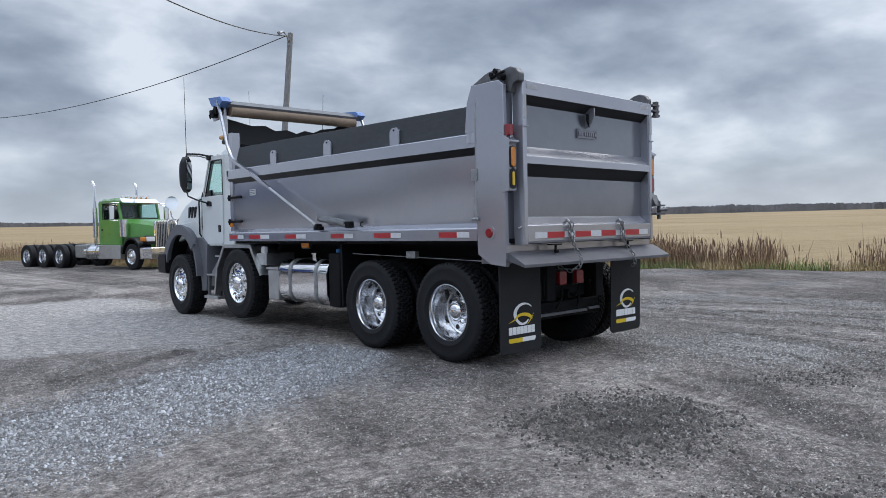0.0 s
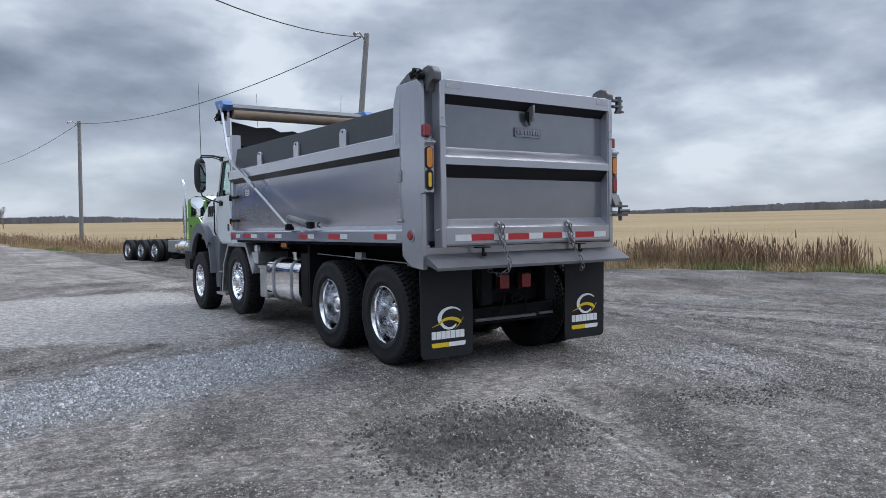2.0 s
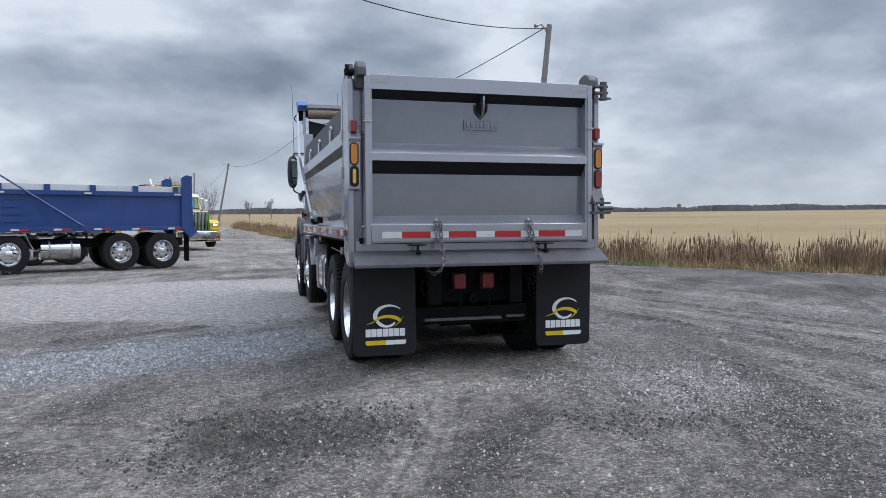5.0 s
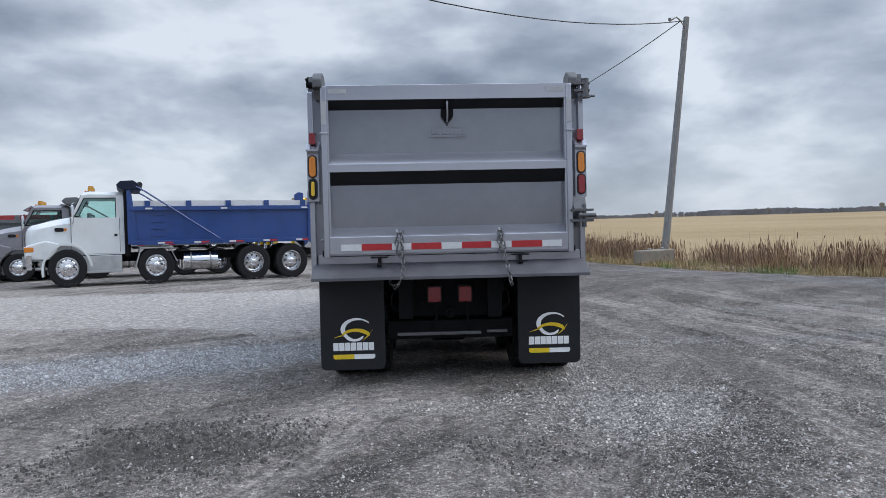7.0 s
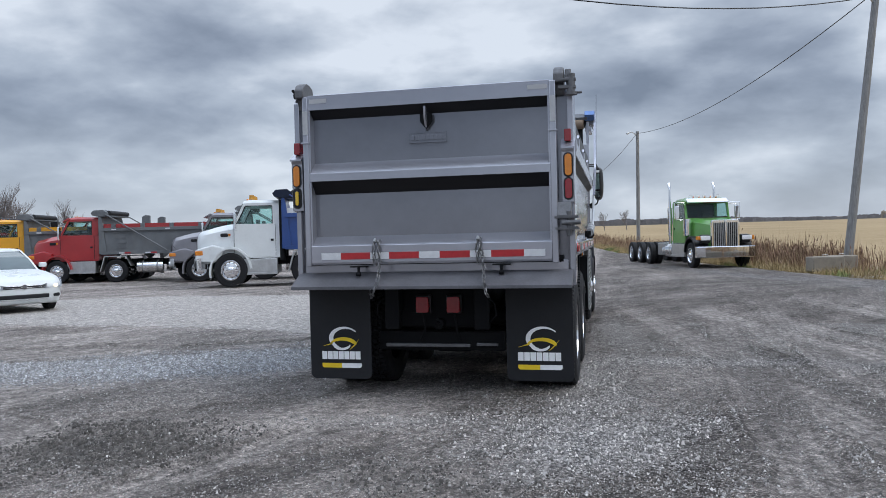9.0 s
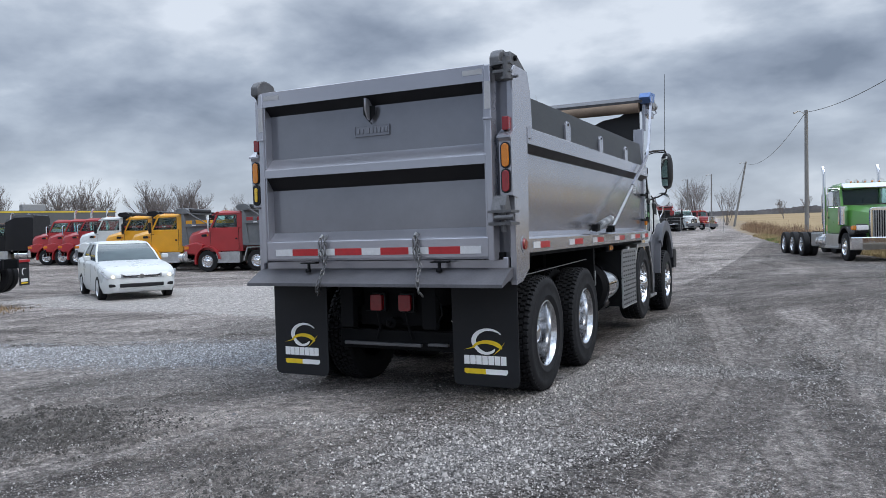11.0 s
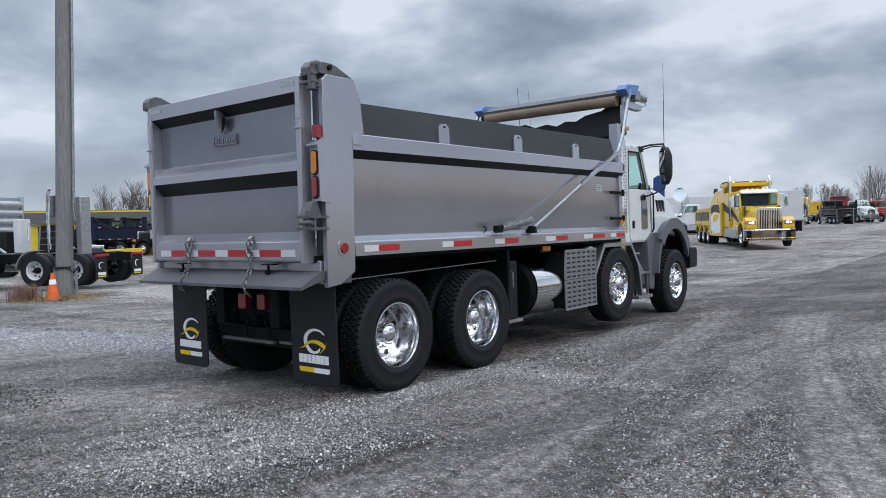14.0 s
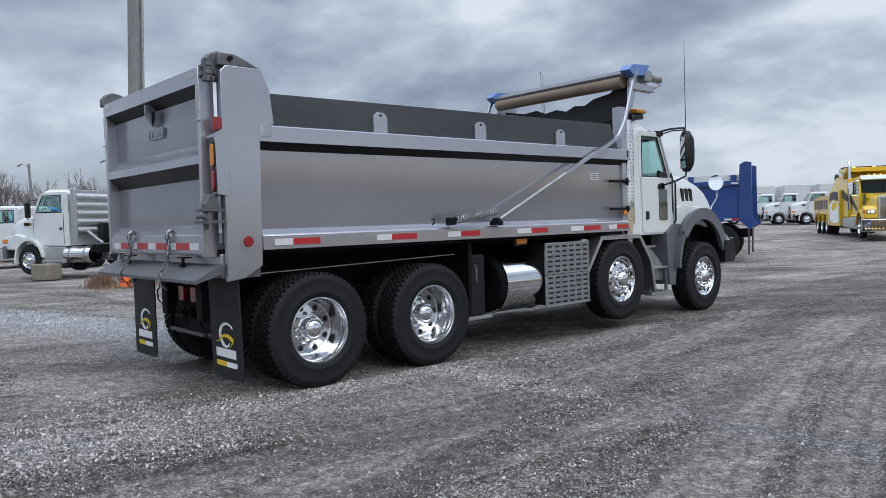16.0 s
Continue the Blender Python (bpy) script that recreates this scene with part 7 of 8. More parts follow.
P("boom_lamp", BLACK, tow, C((-0.4, 1.4, 3.0), (-0.4, 1.55, 3.2), 0.12, seg=12), C((0.4, 1.4, 3.0), (0.4, 1.55, 3.2), 0.12, seg=12))
P("winch_deck", YELLOW, tow, B(-1.0, 1.0, -0.9, 5.4, 1.5, 2.1, 0.03))
for k in range(5):
    P("cab_marker", MARKER, tow, B(1.0, 1.02, 8.3 + k * 0.3, 8.34 + k * 0.3, 1.02, 1.05))

# white day cab tractor with a ribbed body
day = rig("white day cab tractor beside the pole with white wheels", stand(-11.23, 12.71, 241.1, z=0.03), WHITE, (0.0, 1.37), (5.6,), rear_kind="white_rim", trim=False, cab_len=1.25, name="tractor")
rack = P("cab_rack", ALU, day, B(-1.04, 1.04, 3.62, 3.72, 1.34, 2.92, 0.02), label="ribbed aluminium headache rack behind the cab")
for k in range(5):
    P("rack_rib", CORRUGATED, rack, C((-0.98, 3.60, 1.52 + k * 0.29), (0.98, 3.60, 1.52 + k * 0.29), 0.115, seg=14))
for s in (-1, 1):
    P("rack_post", ALU, rack, B(*sided(s, 0.98, 1.06), 3.50, 3.72, 1.05, 2.96, 0.02))
    P("frame_strut", ALU, day, T([(s * 0.42, 3.0, 1.05), (s * 0.55, 3.55, 1.50)], 0.05, 8))
P("air_panel", BLACK, day, B(-0.35, 0.55, 3.05, 3.30, 1.05, 1.75, 0.03))
P("air_panel", WHITE, day, B(-0.25, 0.25, 2.60, 2.85, 1.05, 2.15, 0.03))
P("fifth_wheel", DARK, day, B(-0.5, 0.5, 0.2, 1.3, 1.05, 1.13, 0.02), X([(0.0, 1.0), (0.2, 1.12), (0.9, 1.16), (0.9, 1.0)], -0.45, 0.45))
for s in (-1, 1):
    flap = P("mudflap", FLAP, day, B(*sided(s, 0.66, 1.22), -0.78, -0.765, 0.22, 0.90, 0.004))
    P("flap_stripe", LOGO_WHITE, flap, B(*sided(s, 0.74, 1.12), -0.784, -0.779, 0.33, 0.42))
    P("flap_emblem", LOGO_WHITE, flap, crescent(s * 0.94, 0.62, 0.13, 50, 260, 0.02, 0.05, -0.785, -0.78, 0.8))
    P("flap_stripe", LOGO_YELLOW, flap, B(*sided(s, 0.74, 1.12), -0.784, -0.779, 0.27, 0.31))
    P("tail_bar", RED_TAPE, day, B(*sided(s, 0.6, 1.22), -0.82, -0.76, 0.90, 0.98, 0.008))
    P("quarter_fender", ALU, day, ARCH(1.37, 0.51, 0.60, 0.03, *sided(s, 0.72, 1.22), 5, 95))
P("hose_post", STEEL, day, T([(0.3, 2.4, 1.0), (0.3, 2.3, 1.9), (-0.2, 2.3, 2.0), (-0.4, 2.2, 1.4)], 0.03, 6))
P("day_stack", CHROME, day, T([(0.95, 2.5, 1.0), (0.95, 2.5, 3.0), (0.95, 2.4, 3.2)], 0.06, 10))

# far rows
w1 = rig("white day cab tractor in a far row", stand(-14.6, 71.8, 238, back=5.6, side=-1.0), WHITE, (0.0, 1.37), (5.6,), trim=True, group="white tractors", name="tractor")
for x, y in ((-17.6, 72.9), (-20.4, 74.0), (-23.2, 75.2)):
    copy_thing(w1, stand(x, y, 238, back=5.6, side=-1.0))


def trailer(x, y, heading, length=12.0, label="white box trailer in the far row"):
    t = thing("box_trailer", label, "trailer", on_ground(x, y, heading), "box trailers")
    P("box", TRAILER, t, B(-1.28, 1.28, 0, length, 1.15, 4.05, 0.04))
    P("lower_rail", STEEL, t, B(-1.30, 1.30, 0, length, 1.08, 1.17, 0.01))
    for k in range(int(length / 1.2)):
        for s in (-1, 1):
            P("panel_seam", STEEL, t, B(*sided(s, 1.279, 1.286), k * 1.2 + 0.58, k * 1.2 + 0.62, 1.2, 4.0), smooth=0)
    for s in (-1, 1):
        P("landing_leg", DARK, t, B(*sided(s, 0.8, 0.92), length - 2.6, length - 2.48, 0.0, 1.1))
        for y2 in (1.5, 2.8):
            wheel(t, s * 1.05, y2, 0.51, "white_rim", dual=True)
    return t


box = trailer(-6.3, 78.0, 345, 13.0)
for x, y, h in ((-15.2, 89.5, 328), (-18.6, 88.6, 328), (-22.0, 87.6, 328), (-25.4, 86.6, 328)):
    copy_thing(box, on_ground(x, y, h))
rig("dark green tractor behind the far fence", stand(-12.3, 107.0, 172, back=5.6), DARK_GREEN, (0.0, 1.37), (5.6,), style="long", stacks=(-1,), name="tractor")
far_dump = rig("white dump truck behind the far fence", stand(-5.2, 112.0, 130, back=5.6), WHITE, (0.0, 1.37), (5.6,), trim=False, name="dump_truck")
far_red = rig("red truck behind the far fence", stand(-2.6, 113.0, 128, back=5.6), CRIMSON, (0.0, 1.37), (5.6,), style="long", trim=False, name="truck")
hopper(rig("black dump truck behind the far fence", stand(-9.6, 112.0, 330, back=5.6), INK, (0.0, 1.37), (5.6,), trim=False, name="dump_truck"), -0.9, 3.7, INK, z1=2.3)
hopper(rig("yellow dump truck in the far row", stand(-16.5, 122.0, 215, back=5.6), YELLOW, (0.0, 1.37), (5.6,), name="dump_truck"), -0.9, 3.7, YELLOW, z1=3.0)
hopper(rig("dark cab dump truck with a red body", stand(-11.0, 123.5, 330, back=5.6), INK, (0.0, 1.37), (5.6,), name="dump_truck"), -0.9, 3.7, CRIMSON, z1=3.0)
rig("white tractor parked far off by the trees", stand(-27.5, 10.5, 235, back=5.6), WHITE, (0.0, 1.37), (5.6,), trim=False, name="tractor")
rig("bright blue tractor parked far off by the trees", stand(-33.0, 12.3, 150, back=5.6), CYAN, (0.0, 1.37), (5.6,), trim=False, name="tractor")
hopper(rig("dark blue dump truck before the shop", stand(-46.0, 31.4, 240, back=2.0), INK, (0.0, 1.37), (5.6,), trim=False, name="dump_truck"), -0.9, 3.7, NAVY, z1=2.3)
hopper(rig("black dump truck before the shop", stand(-47.8, 35.0, 240, back=2.0), INK, (0.0, 1.37), (5.6,), trim=False, name="dump_truck"), -0.9, 3.7, INK, z1=2.3)


def car():
    c = thing("car", "white sedan with its headlights on", "car", stand(-5.95, 13.5, 119.7, z=-0.01))

    def sec(y, w, zb, zs, wr=None, zr=None):
        """One cross-section: sill, shoulder and, where there is one, the roof."""
        wr, zr = (w * 0.86, zs + 0.02) if wr is None else (wr, zr)
        return [(-w * 0.92, y, zb), (w * 0.92, y, zb), (w, y, zb + 0.18), (w, y, zs - 0.08), (w * 0.95, y, zs), (wr, y, zr - 0.03 if zr > zs + 0.1 else zr), (wr * 0.75, y, zr + 0.01), (-wr * 0.75, y, zr + 0.01), (-wr, y, zr - 0.03 if zr > zs + 0.1 else zr), (-w * 0.95, y, zs), (-w, y, zs - 0.08), (-w, y, zb + 0.18)]
    body = P("car_body", WHITE, c, LOFT([sec(0.89, 0.56, 0.30, 0.60), sec(0.86, 0.70, 0.24, 0.665), sec(0.76, 0.81, 0.20, 0.725), sec(0.55, 0.865, 0.19, 0.79), sec(0.25, 0.885, 0.18, 0.845), sec(-0.2, 0.89, 0.18, 0.90), sec(-0.7, 0.89, 0.18, 0.945), sec(-0.9, 0.89, 0.18, 0.955), sec(-2.2, 0.89, 0.18, 0.985), sec(-3.0, 0.885, 0.20, 1.01), sec(-3.4, 0.87, 0.24, 1.03), sec(-3.66, 0.82, 0.30, 1.01), sec(-3.74, 0.74, 0.34, 0.90)]), smooth=60)
    P("glasshouse", GLASS, c, LOFT([[(x * w, y0, z), (x2 * w, y0, z), (x2 * w * 0.98, y1, z), (x * w * 0.98, y1, z)] for w, y0, y1, z in ((0.80, -0.62, -3.30, 0.93), (0.735, -1.00, -3.05, 1.20), (0.635, -1.42, -2.74, 1.43)) for x, x2 in ((-1, 1),)]), label="blue-grey tinted car glass")
    P("car_roof", WHITE, c, LOFT([[(-w, y0 - 0.02, z), (-w * 0.7, y0, z), (w * 0.7, y0, z), (w, y0 - 0.02, z), (w, y1, z), (-w, y1, z)] for w, y0, y1, z in ((0.65, -1.38, -2.82, 1.41), (0.64, -1.42, -2.78, 1.45), (0.55, -1.54, -2.64, 1.482), (0.34, -1.72, -2.47, 1.497))]), smooth=60)
    for s in (-1, 1):
        P("roof_pillar", WHITE, c, LOFT([[(s * (w + d), y + e, z) for d, e in ((-0.03, 0.03), (0.015, 0.03), (0.015, -0.05), (-0.03, -0.05))] for w, y, z in ((0.795, -0.66, 0.94), (0.735, -1.03, 1.20), (0.64, -1.42, 1.43))]))
        P("roof_pillar", WHITE, c, LOFT([[(s * (w + d), y + e, z) for d, e in ((-0.05, 0.10), (0.015, 0.12), (0.015, -0.16), (-0.05, -0.16))] for w, y, z in ((0.785, -3.12, 0.95), (0.72, -2.92, 1.20), (0.625, -2.70, 1.43))]))
        P("roof_pillar", BLACK, c, LOFT([[(s * (w + d), y + e, z) for d, e in ((-0.03, 0.04), (0.010, 0.04), (0.010, -0.04), (-0.03, -0.04))] for w, y, z in ((0.795, -1.95, 0.95), (0.73, -1.97, 1.20), (0.63, -2.0, 1.43))]))
        P("headlamp", SMOKED, c, LOFT([[(s * 0.44, 0.80, 0.56), (s * 0.78, 0.62, 0.57), (s * 0.84, 0.45, 0.75), (s * 0.44, 0.78, 0.67)], [(s * 0.44, 0.925, 0.565), (s * 0.82, 0.82, 0.575), (s * 0.905, 0.56, 0.735), (s * 0.44, 0.91, 0.655)]]))
        P("lit_bulb", LIT, c, C((s * 0.66, 0.80, 0.61), (s * 0.67, 0.895, 0.61), 0.042, seg=12))
        P("fog_lamp", BLACK, c, B(*sided(s, 0.56, 0.76), 0.74, 0.875, 0.35, 0.43, 0.02))
        P("mirror", WHITE, c, B(*sided(s, 0.90, 1.06), -0.95, -0.80, 1.0, 1.12, 0.03))
        P("door_seam", BLACK, c, B(*sided(s, 0.885, 0.893), -1.02, -1.01, 0.35, 0.9), B(*sided(s, 0.885, 0.893), -2.05, -2.04, 0.35, 0.9))
        for y in (0.0, -2.65):
            at = pose(s * 0.80, y, 0.31, 0, 0, 0 if s > 0 else 180)
            w = P("wheel", ALU, c, ROUND([(0.08, 0.21), (0.10, 0.205), (0.07, 0.19), (0.05, 0.12), (0.07, 0.05), (0.07, 0.0)], 24), at=at)
            P("tyre", RUBBER, w, ROUND([(-0.09, 0.2), (-0.105, 0.26), (-0.08, 0.31), (0.08, 0.31), (0.105, 0.26), (0.09, 0.2)], 28))
    P("grille", BLACK, c, X([(0.80, 0.56), (0.80, 0.665), (0.885, 0.645), (0.905, 0.565)], -0.45, 0.45, 0.01))
    for z in (0.615, 0.655):
        P("grille_bar", CHROME, c, B(-0.44, 0.44, 0.885, 0.914, z - 0.035, z - 0.025, 0.002))
    P("badge", CHROME, c, C((0, 0.89, 0.605), (0, 0.918, 0.605), 0.055, seg=20))
    P("lower_intake", BLACK, c, B(-0.52, 0.52, 0.80, 0.915, 0.335, 0.43, 0.02))
    P("chrome_lip", CHROME, c, B(-0.54, 0.54, 0.86, 0.915, 0.312, 0.325))


car()


# ---- poles, wires, building, trees ----
def utility_pole(label, base, top, r0=0.15, r1=0.10, arm=True):
    p = thing("utility_pole", label, "pole", Matrix.Translation(base), "utility poles")
    d = Vector(top) - Vector(base)
    P("post", WOOD, p, C((0, 0, 0), d, r0, r1, seg=14))
    if arm:
        P("lamp_arm", STEEL, p, T([d * 0.955, d * 0.965 + Vector((-0.35, -0.25, 0.20)), d * 0.965 + Vector((-0.62, -0.42, 0.32))], 0.03, 6))
        P("lamp_head", STEEL, p, C(d * 0.965 + Vector((-0.60, -0.40, 0.30)), d * 0.965 + Vector((-0.95, -0.62, 0.12)), 0.05, 0.09, seg=10))
        P("insulator", STEEL, p, C(d * 0.985 + Vector((-0.10, 0, 0)), d * 0.985 + Vector((-0.34, 0, 0.02)), 0.035, seg=8))
    return p


utility_pole("leaning grey wooden utility pole by the field", (16.95, 31.3, -0.35), (18.38, 31.9, 10.95), 0.17, 0.13)
utility_pole("grey wooden utility pole far along the road", (10.1, 69.0, 0.2), (10.2, 69.0, 10.9), 0.18, 0.14)
utility_pole("leaning wooden utility pole at the far corner", (-1.1, 141.0, 1.0), (1.05, 141.0, 12.5), 0.20, 0.15)
for x, y, h in ((-10.3, 149.5, 10.4), (-5.9, 150.0, 11.2)):
    utility_pole("slim wooden lamp pole at the far corner", (x, y, ground_z(x, y) - 0.2), (x + 0.2, y, h), 0.15, 0.12)
utility_pole("grey wooden utility pole by the trees", (-55.1, 17.8, 0.0), (-55.4, 17.6, 7.3), 0.13, 0.10)
utility_pole("grey wooden utility pole behind the shop", (-46.0, 21.5, 0.0), (-46.3, 21.5, 7.0), 0.13, 0.10)
meter = utility_pole("weathered wooden pole with a grey meter box", (-6.87, 9.73, -0.05), (-6.71, 10.10, 12.6), 0.21, 0.16, arm=False)
P("conduit", STEEL, meter, T([(0.32, 0.47, 12.0), (0.25, 0.23, 3.2), (0.25, 0.20, 2.30), (0.30, 0.22, 2.02), (0.42, 0.27, 1.92)], 0.035, 10))
P("cable", BLACK, meter, T([(-0.03, 0.30, 11.5), (-0.19, 0.03, 1.9)], 0.018, 6))
P("meter_box", STEEL, meter, B(0.38, 0.64, 0.18, 0.44, 1.16, 2.60, 0.02), label="grey steel cabinet")
P("small_box", PLASTIC, meter, B(-0.36, -0.20, -0.12, 0.06, 2.12, 2.66, 0.02))
P("ground_rod", STEEL, meter, C((0.22, 0.20, 0.0), (0.23, 0.20, 0.95), 0.04, seg=10), C((-0.03, -0.20, 0.0), (-0.03, -0.20, 0.80), 0.035, seg=8))
P("strap", BLACK, meter, C((0, 0, 0.80), (0, 0, 0.86), 0.225, seg=16), T([(0.22, 0.0, 0.83), (0.30, 0.12, 0.70), (0.40, 0.2, 0.86)], 0.02, 6))


def wire(a, b, sag, label="thin black overhead power wire"):
    pa, pb = Vector(a), Vector(b)
    pts = [pa.lerp(pb, k / 20) - Vector((0, 0, sag * 4 * (k / 20) * (1 - k / 20))) for k in range(21)]
    ob = new("power_wire", mesh_of("power_wire", [T(pts, 0.022, 5)], BLACK))
    tagged(ob, label, "wire", "overhead wires")


wire((18.05, 31.8, 10.75), (10.15, 69.0, 10.7), 1.1)
wire((18.05, 31.8, 10.75), (-6.75, 10.02, 10.0), 1.75)
wire((10.15, 69.0, 10.7), (1.0, 141.0, 12.2), 1.6)
wire((1.0, 141.0, 12.2), (-20.0, 330.0, 15.0), 2.5)


def cone():
    c = thing("traffic_cone", "orange plastic traffic cone beside the pole", "cone", pose(-6.50, 9.30, 0))
    P("cone_body", CONE, c, C((0, 0, 0.03), (0, 0, 0.68), 0.15, 0.035, seg=18))
    P("cone_base", CONE, c, B(-0.19, 0.19, -0.19, 0.19, 0, 0.035, 0.008))
    P("cone_collar", LOGO_WHITE, c, C((0, 0, 0.40), (0, 0, 0.52), 0.090, 0.069, seg=18))


cone()


def block(x, y, heading, label, wide=1.0):
    b = thing("concrete_block", label, "block", on_ground(x, y, heading, -0.02), "concrete blocks")
    P("block_body", CONCRETE, b, B(-0.26, 0.26, -0.42 * wide, 0.42 * wide, -0.1, 0.46, 0.05))
    P("lifting_eye", STEEL, b, T([(0, -0.1, 0.45), (0, -0.1, 0.52), (0, 0.1, 0.52), (0, 0.1, 0.45)], 0.015, 6))


block(15.55, 28.9, 70, "weathered concrete block at the foot of the pole", 1.5)
block(16.4, 29.9, 75, "dark damp concrete block behind the pole", 1.2)
block(-14.2, 9.2, 60, "pale concrete block on the gravel")
for x, y in ((-40.6, 27.6), (-41.2, 29.6), (-41.8, 31.6)):
    b = thing("yellow_barrier", "yellow painted concrete barrier before the shop", "barrier", on_ground(x, y, 16))
    P("barrier_body", FACADE_Y, b, X([(-1.0, 0.0), (-1.0, 0.6), (0.8, 0.6), (0.8, 0.0)], -0.3, 0.3, 0.04))

# dry tuft round the meter pole
rnd = random.Random(9)
tuft = []
for i in range(2600):
    a, r = rnd.uniform(0, 6.28), abs(rnd.gauss(0, 0.42))
    tuft.append((-6.6 + math.cos(a) * r * 1.0, 9.6 + math.sin(a) * r * 1.3, 0.0, rnd.uniform(0.03, 0.12), rnd.uniform(0.006, 0.012), rnd.uniform(0, 0.14), rnd.uniform(0, 6.28)))
blades("dry_grass", REED, "dry straw grass round the pole", tuft)
bush = [(-6.95 + rnd.gauss(0, 0.16), 8.85 + rnd.gauss(0, 0.16), 0.0, rnd.uniform(0.2, 0.5), 0.006, rnd.uniform(0, 0.25), rnd.uniform(0, 6.28)) for i in range(500)]
blades("dead_weeds", PLUME, "reddish dead weeds beside the cone", bush)


def shop():
    b = thing("workshop", "long low workshop with dark fascia and yellow stripes", "building", pose(-62.5, 30.0, 0.4, 0, 0, 64))
    # along its front runs local x
    P("wall", FACADE_Y, b, B(0, 23, 0.0, 8, 0, 2.9))
    P("fascia", FACADE, b, B(-6, 23.2, -0.35, 8.2, 2.55, 3.85, 0.02))
    P("upper_fascia", FACADE, b, B(12.0, 23.6, -0.5, 8.3, 2.6, 4.15, 0.02))
    P("yellow_stripe", FACADE_Y, b, B(-6.02, 12.0, -0.37, -0.345, 3.62, 3.78))
    P("yellow_stripe", FACADE_Y, b, B(12.0, 23.62, -0.52, -0.495, 3.95, 4.08))
    P("west_wing", FACADE_Y, b, B(-6, 0, 0.0, 7.8, 0, 2.9))
    for k, (x, wd) in enumerate(((1.5, 2.6), (5.2, 2.6), (9.0, 2.6), (13.2, 3.2), (17.4, 3.2))):
        d = P("bay_door", TRAILER if k > 2 else INK, b, B(x, x + wd, -0.06, 0.0, 0.02, 2.4, 0.01))
        for z in (0.6, 1.2, 1.8):
            P("door_rib", STEEL, d, B(x, x + wd, -0.08, -0.061, z, z + 0.03))
    P("roof_unit", STEEL, b, B(16, 18, 3, 5, 4.15, 4.9, 0.03))


shop()


def bare_tree(x, y, h, seed, stems=1, spread=0.5, label="leafless grey tree with fine twigs"):
    rnd = random.Random(seed)
    t = thing("tree", label, "tree", on_ground(x, y, 0), "bare trees")
    trunk, crown = [], []

    def grow(p, d, length, r, depth):
        pts, q = [p], p
        for k in range(3):
            d = (d + Vector((rnd.gauss(0, 0.07), rnd.gauss(0, 0.07), rnd.gauss(0.05, 0.04)))).normalized()
            q = q + d * (length / 3)
            pts.append(q)
        (trunk if depth == 0 else crown).append((pts, r))
        if depth >= 5:
            return
        for k in range(4 if depth < 3 else 3):
            tip = pts[-1] if k == 0 else pts[-1].lerp(pts[1], rnd.uniform(0, 0.8))
            side = Vector((rnd.gauss(0, 1), rnd.gauss(0, 1), rnd.gauss(0.35, 0.35))).normalized()
            grow(tip, (d * (1 - spread * 0.45) + side * spread * (0.9 if k else 0.4)).normalized(), length * rnd.uniform(0.58, 0.80), r * 0.52, depth + 1)
    for k in range(stems):
        a = 6.283 * k / stems + rnd.uniform(-0.3, 0.3)
        tilt = 0.0 if stems == 1 else rnd.uniform(0.05, 0.55)
        grow(Vector((0.15 * math.cos(a), 0.15 * math.sin(a), -0.2)), Vector((math.cos(a) * tilt, math.sin(a) * tilt, 1)).normalized(), h * (0.26 if stems == 1 else 0.38), h * (0.015 if stems == 1 else 0.006), 0 if stems == 1 else 2)

    def skin(lines):
        def add(bm):
            for pts, r in lines:
                T(pts if r > 0.02 else pts[::3], max(r, 0.009), 5 if r > 0.05 else 3)(bm)
        return add
    P("trunk", BARK, t, skin(trunk or crown[:1]), smooth=60)
    P("crown", BARK, t, skin(crown), smooth=0)
    return t


near_trees = [(-9.6, 154.0, 10.5, 1, 16), (-3.6, 155.5, 8.5, 2, 7), (-76.0, 50.0, 12, 3), (-59.5, 22.5, 9.5, 4), (-16.5, 149, 9.5, 5)]
grown = [bare_tree(*q) for q in near_trees]
for i, (x, y, k, sc, turn) in enumerate(((-74.6, 54.0, 2, 1.0, 40), (-72.0, 57.5, 2, 0.95, 120), (-69.5, 60.5, 2, 1.05, 200), (-78.0, 46.0, 2, 0.9, 290), (-72.5, 64.0, 2, 0.9, 10), (-62.0, 65.5, 2, 0.9, 75), (-58.5, 67.0, 2, 1.0, 170), (-66.0, 70.0, 2, 0.95, 250), (-57.0, 75.0, 2, 0.8, 300), (-61.5, 73.0, 2, 0.85, 30), (-61.0, 17.5, 3, 1.0, 60), (-63.5, 20.0, 3, 0.9, 140), (-66.0, 25.0, 3, 1.0, 220), (-66.0, 14.5, 3, 1.0, 300), (-23.5, 167.0, 4, 1.1, 20), (-27.5, 168.0, 4, 1.0, 110), (-20.0, 166.0, 4, 1.0, 190), (-12.0, 160.0, 4, 0.9, 15), (12.0, 240.0, 4, 1.0, 80), (5.0, 235.0, 4, 0.9, 10), (-73.4, 52.0, 2, 0.9, 33), (-70.8, 59.2, 2, 1.0, 77), (-76.4, 48.2, 2, 1.0, 140), (-68.0, 62.5, 2, 0.9, 222), (-64.2, 66.5, 2, 1.0, 310), (-60.0, 69.0, 2, 0.95, 15), (-65.0, 22.5, 3, 0.95, 95), (-64.0, 17.0, 3, 1.05, 180), (-25.5, 165.0, 4, 0.9, 66), (-18.0, 163.0, 4, 1.0, 240), (-14.5, 158.0, 4, 0.8, 20))):
    copy_thing(grown[k], on_ground(x, y, turn) @ Matrix.Diagonal((sc, sc, sc, 1)))


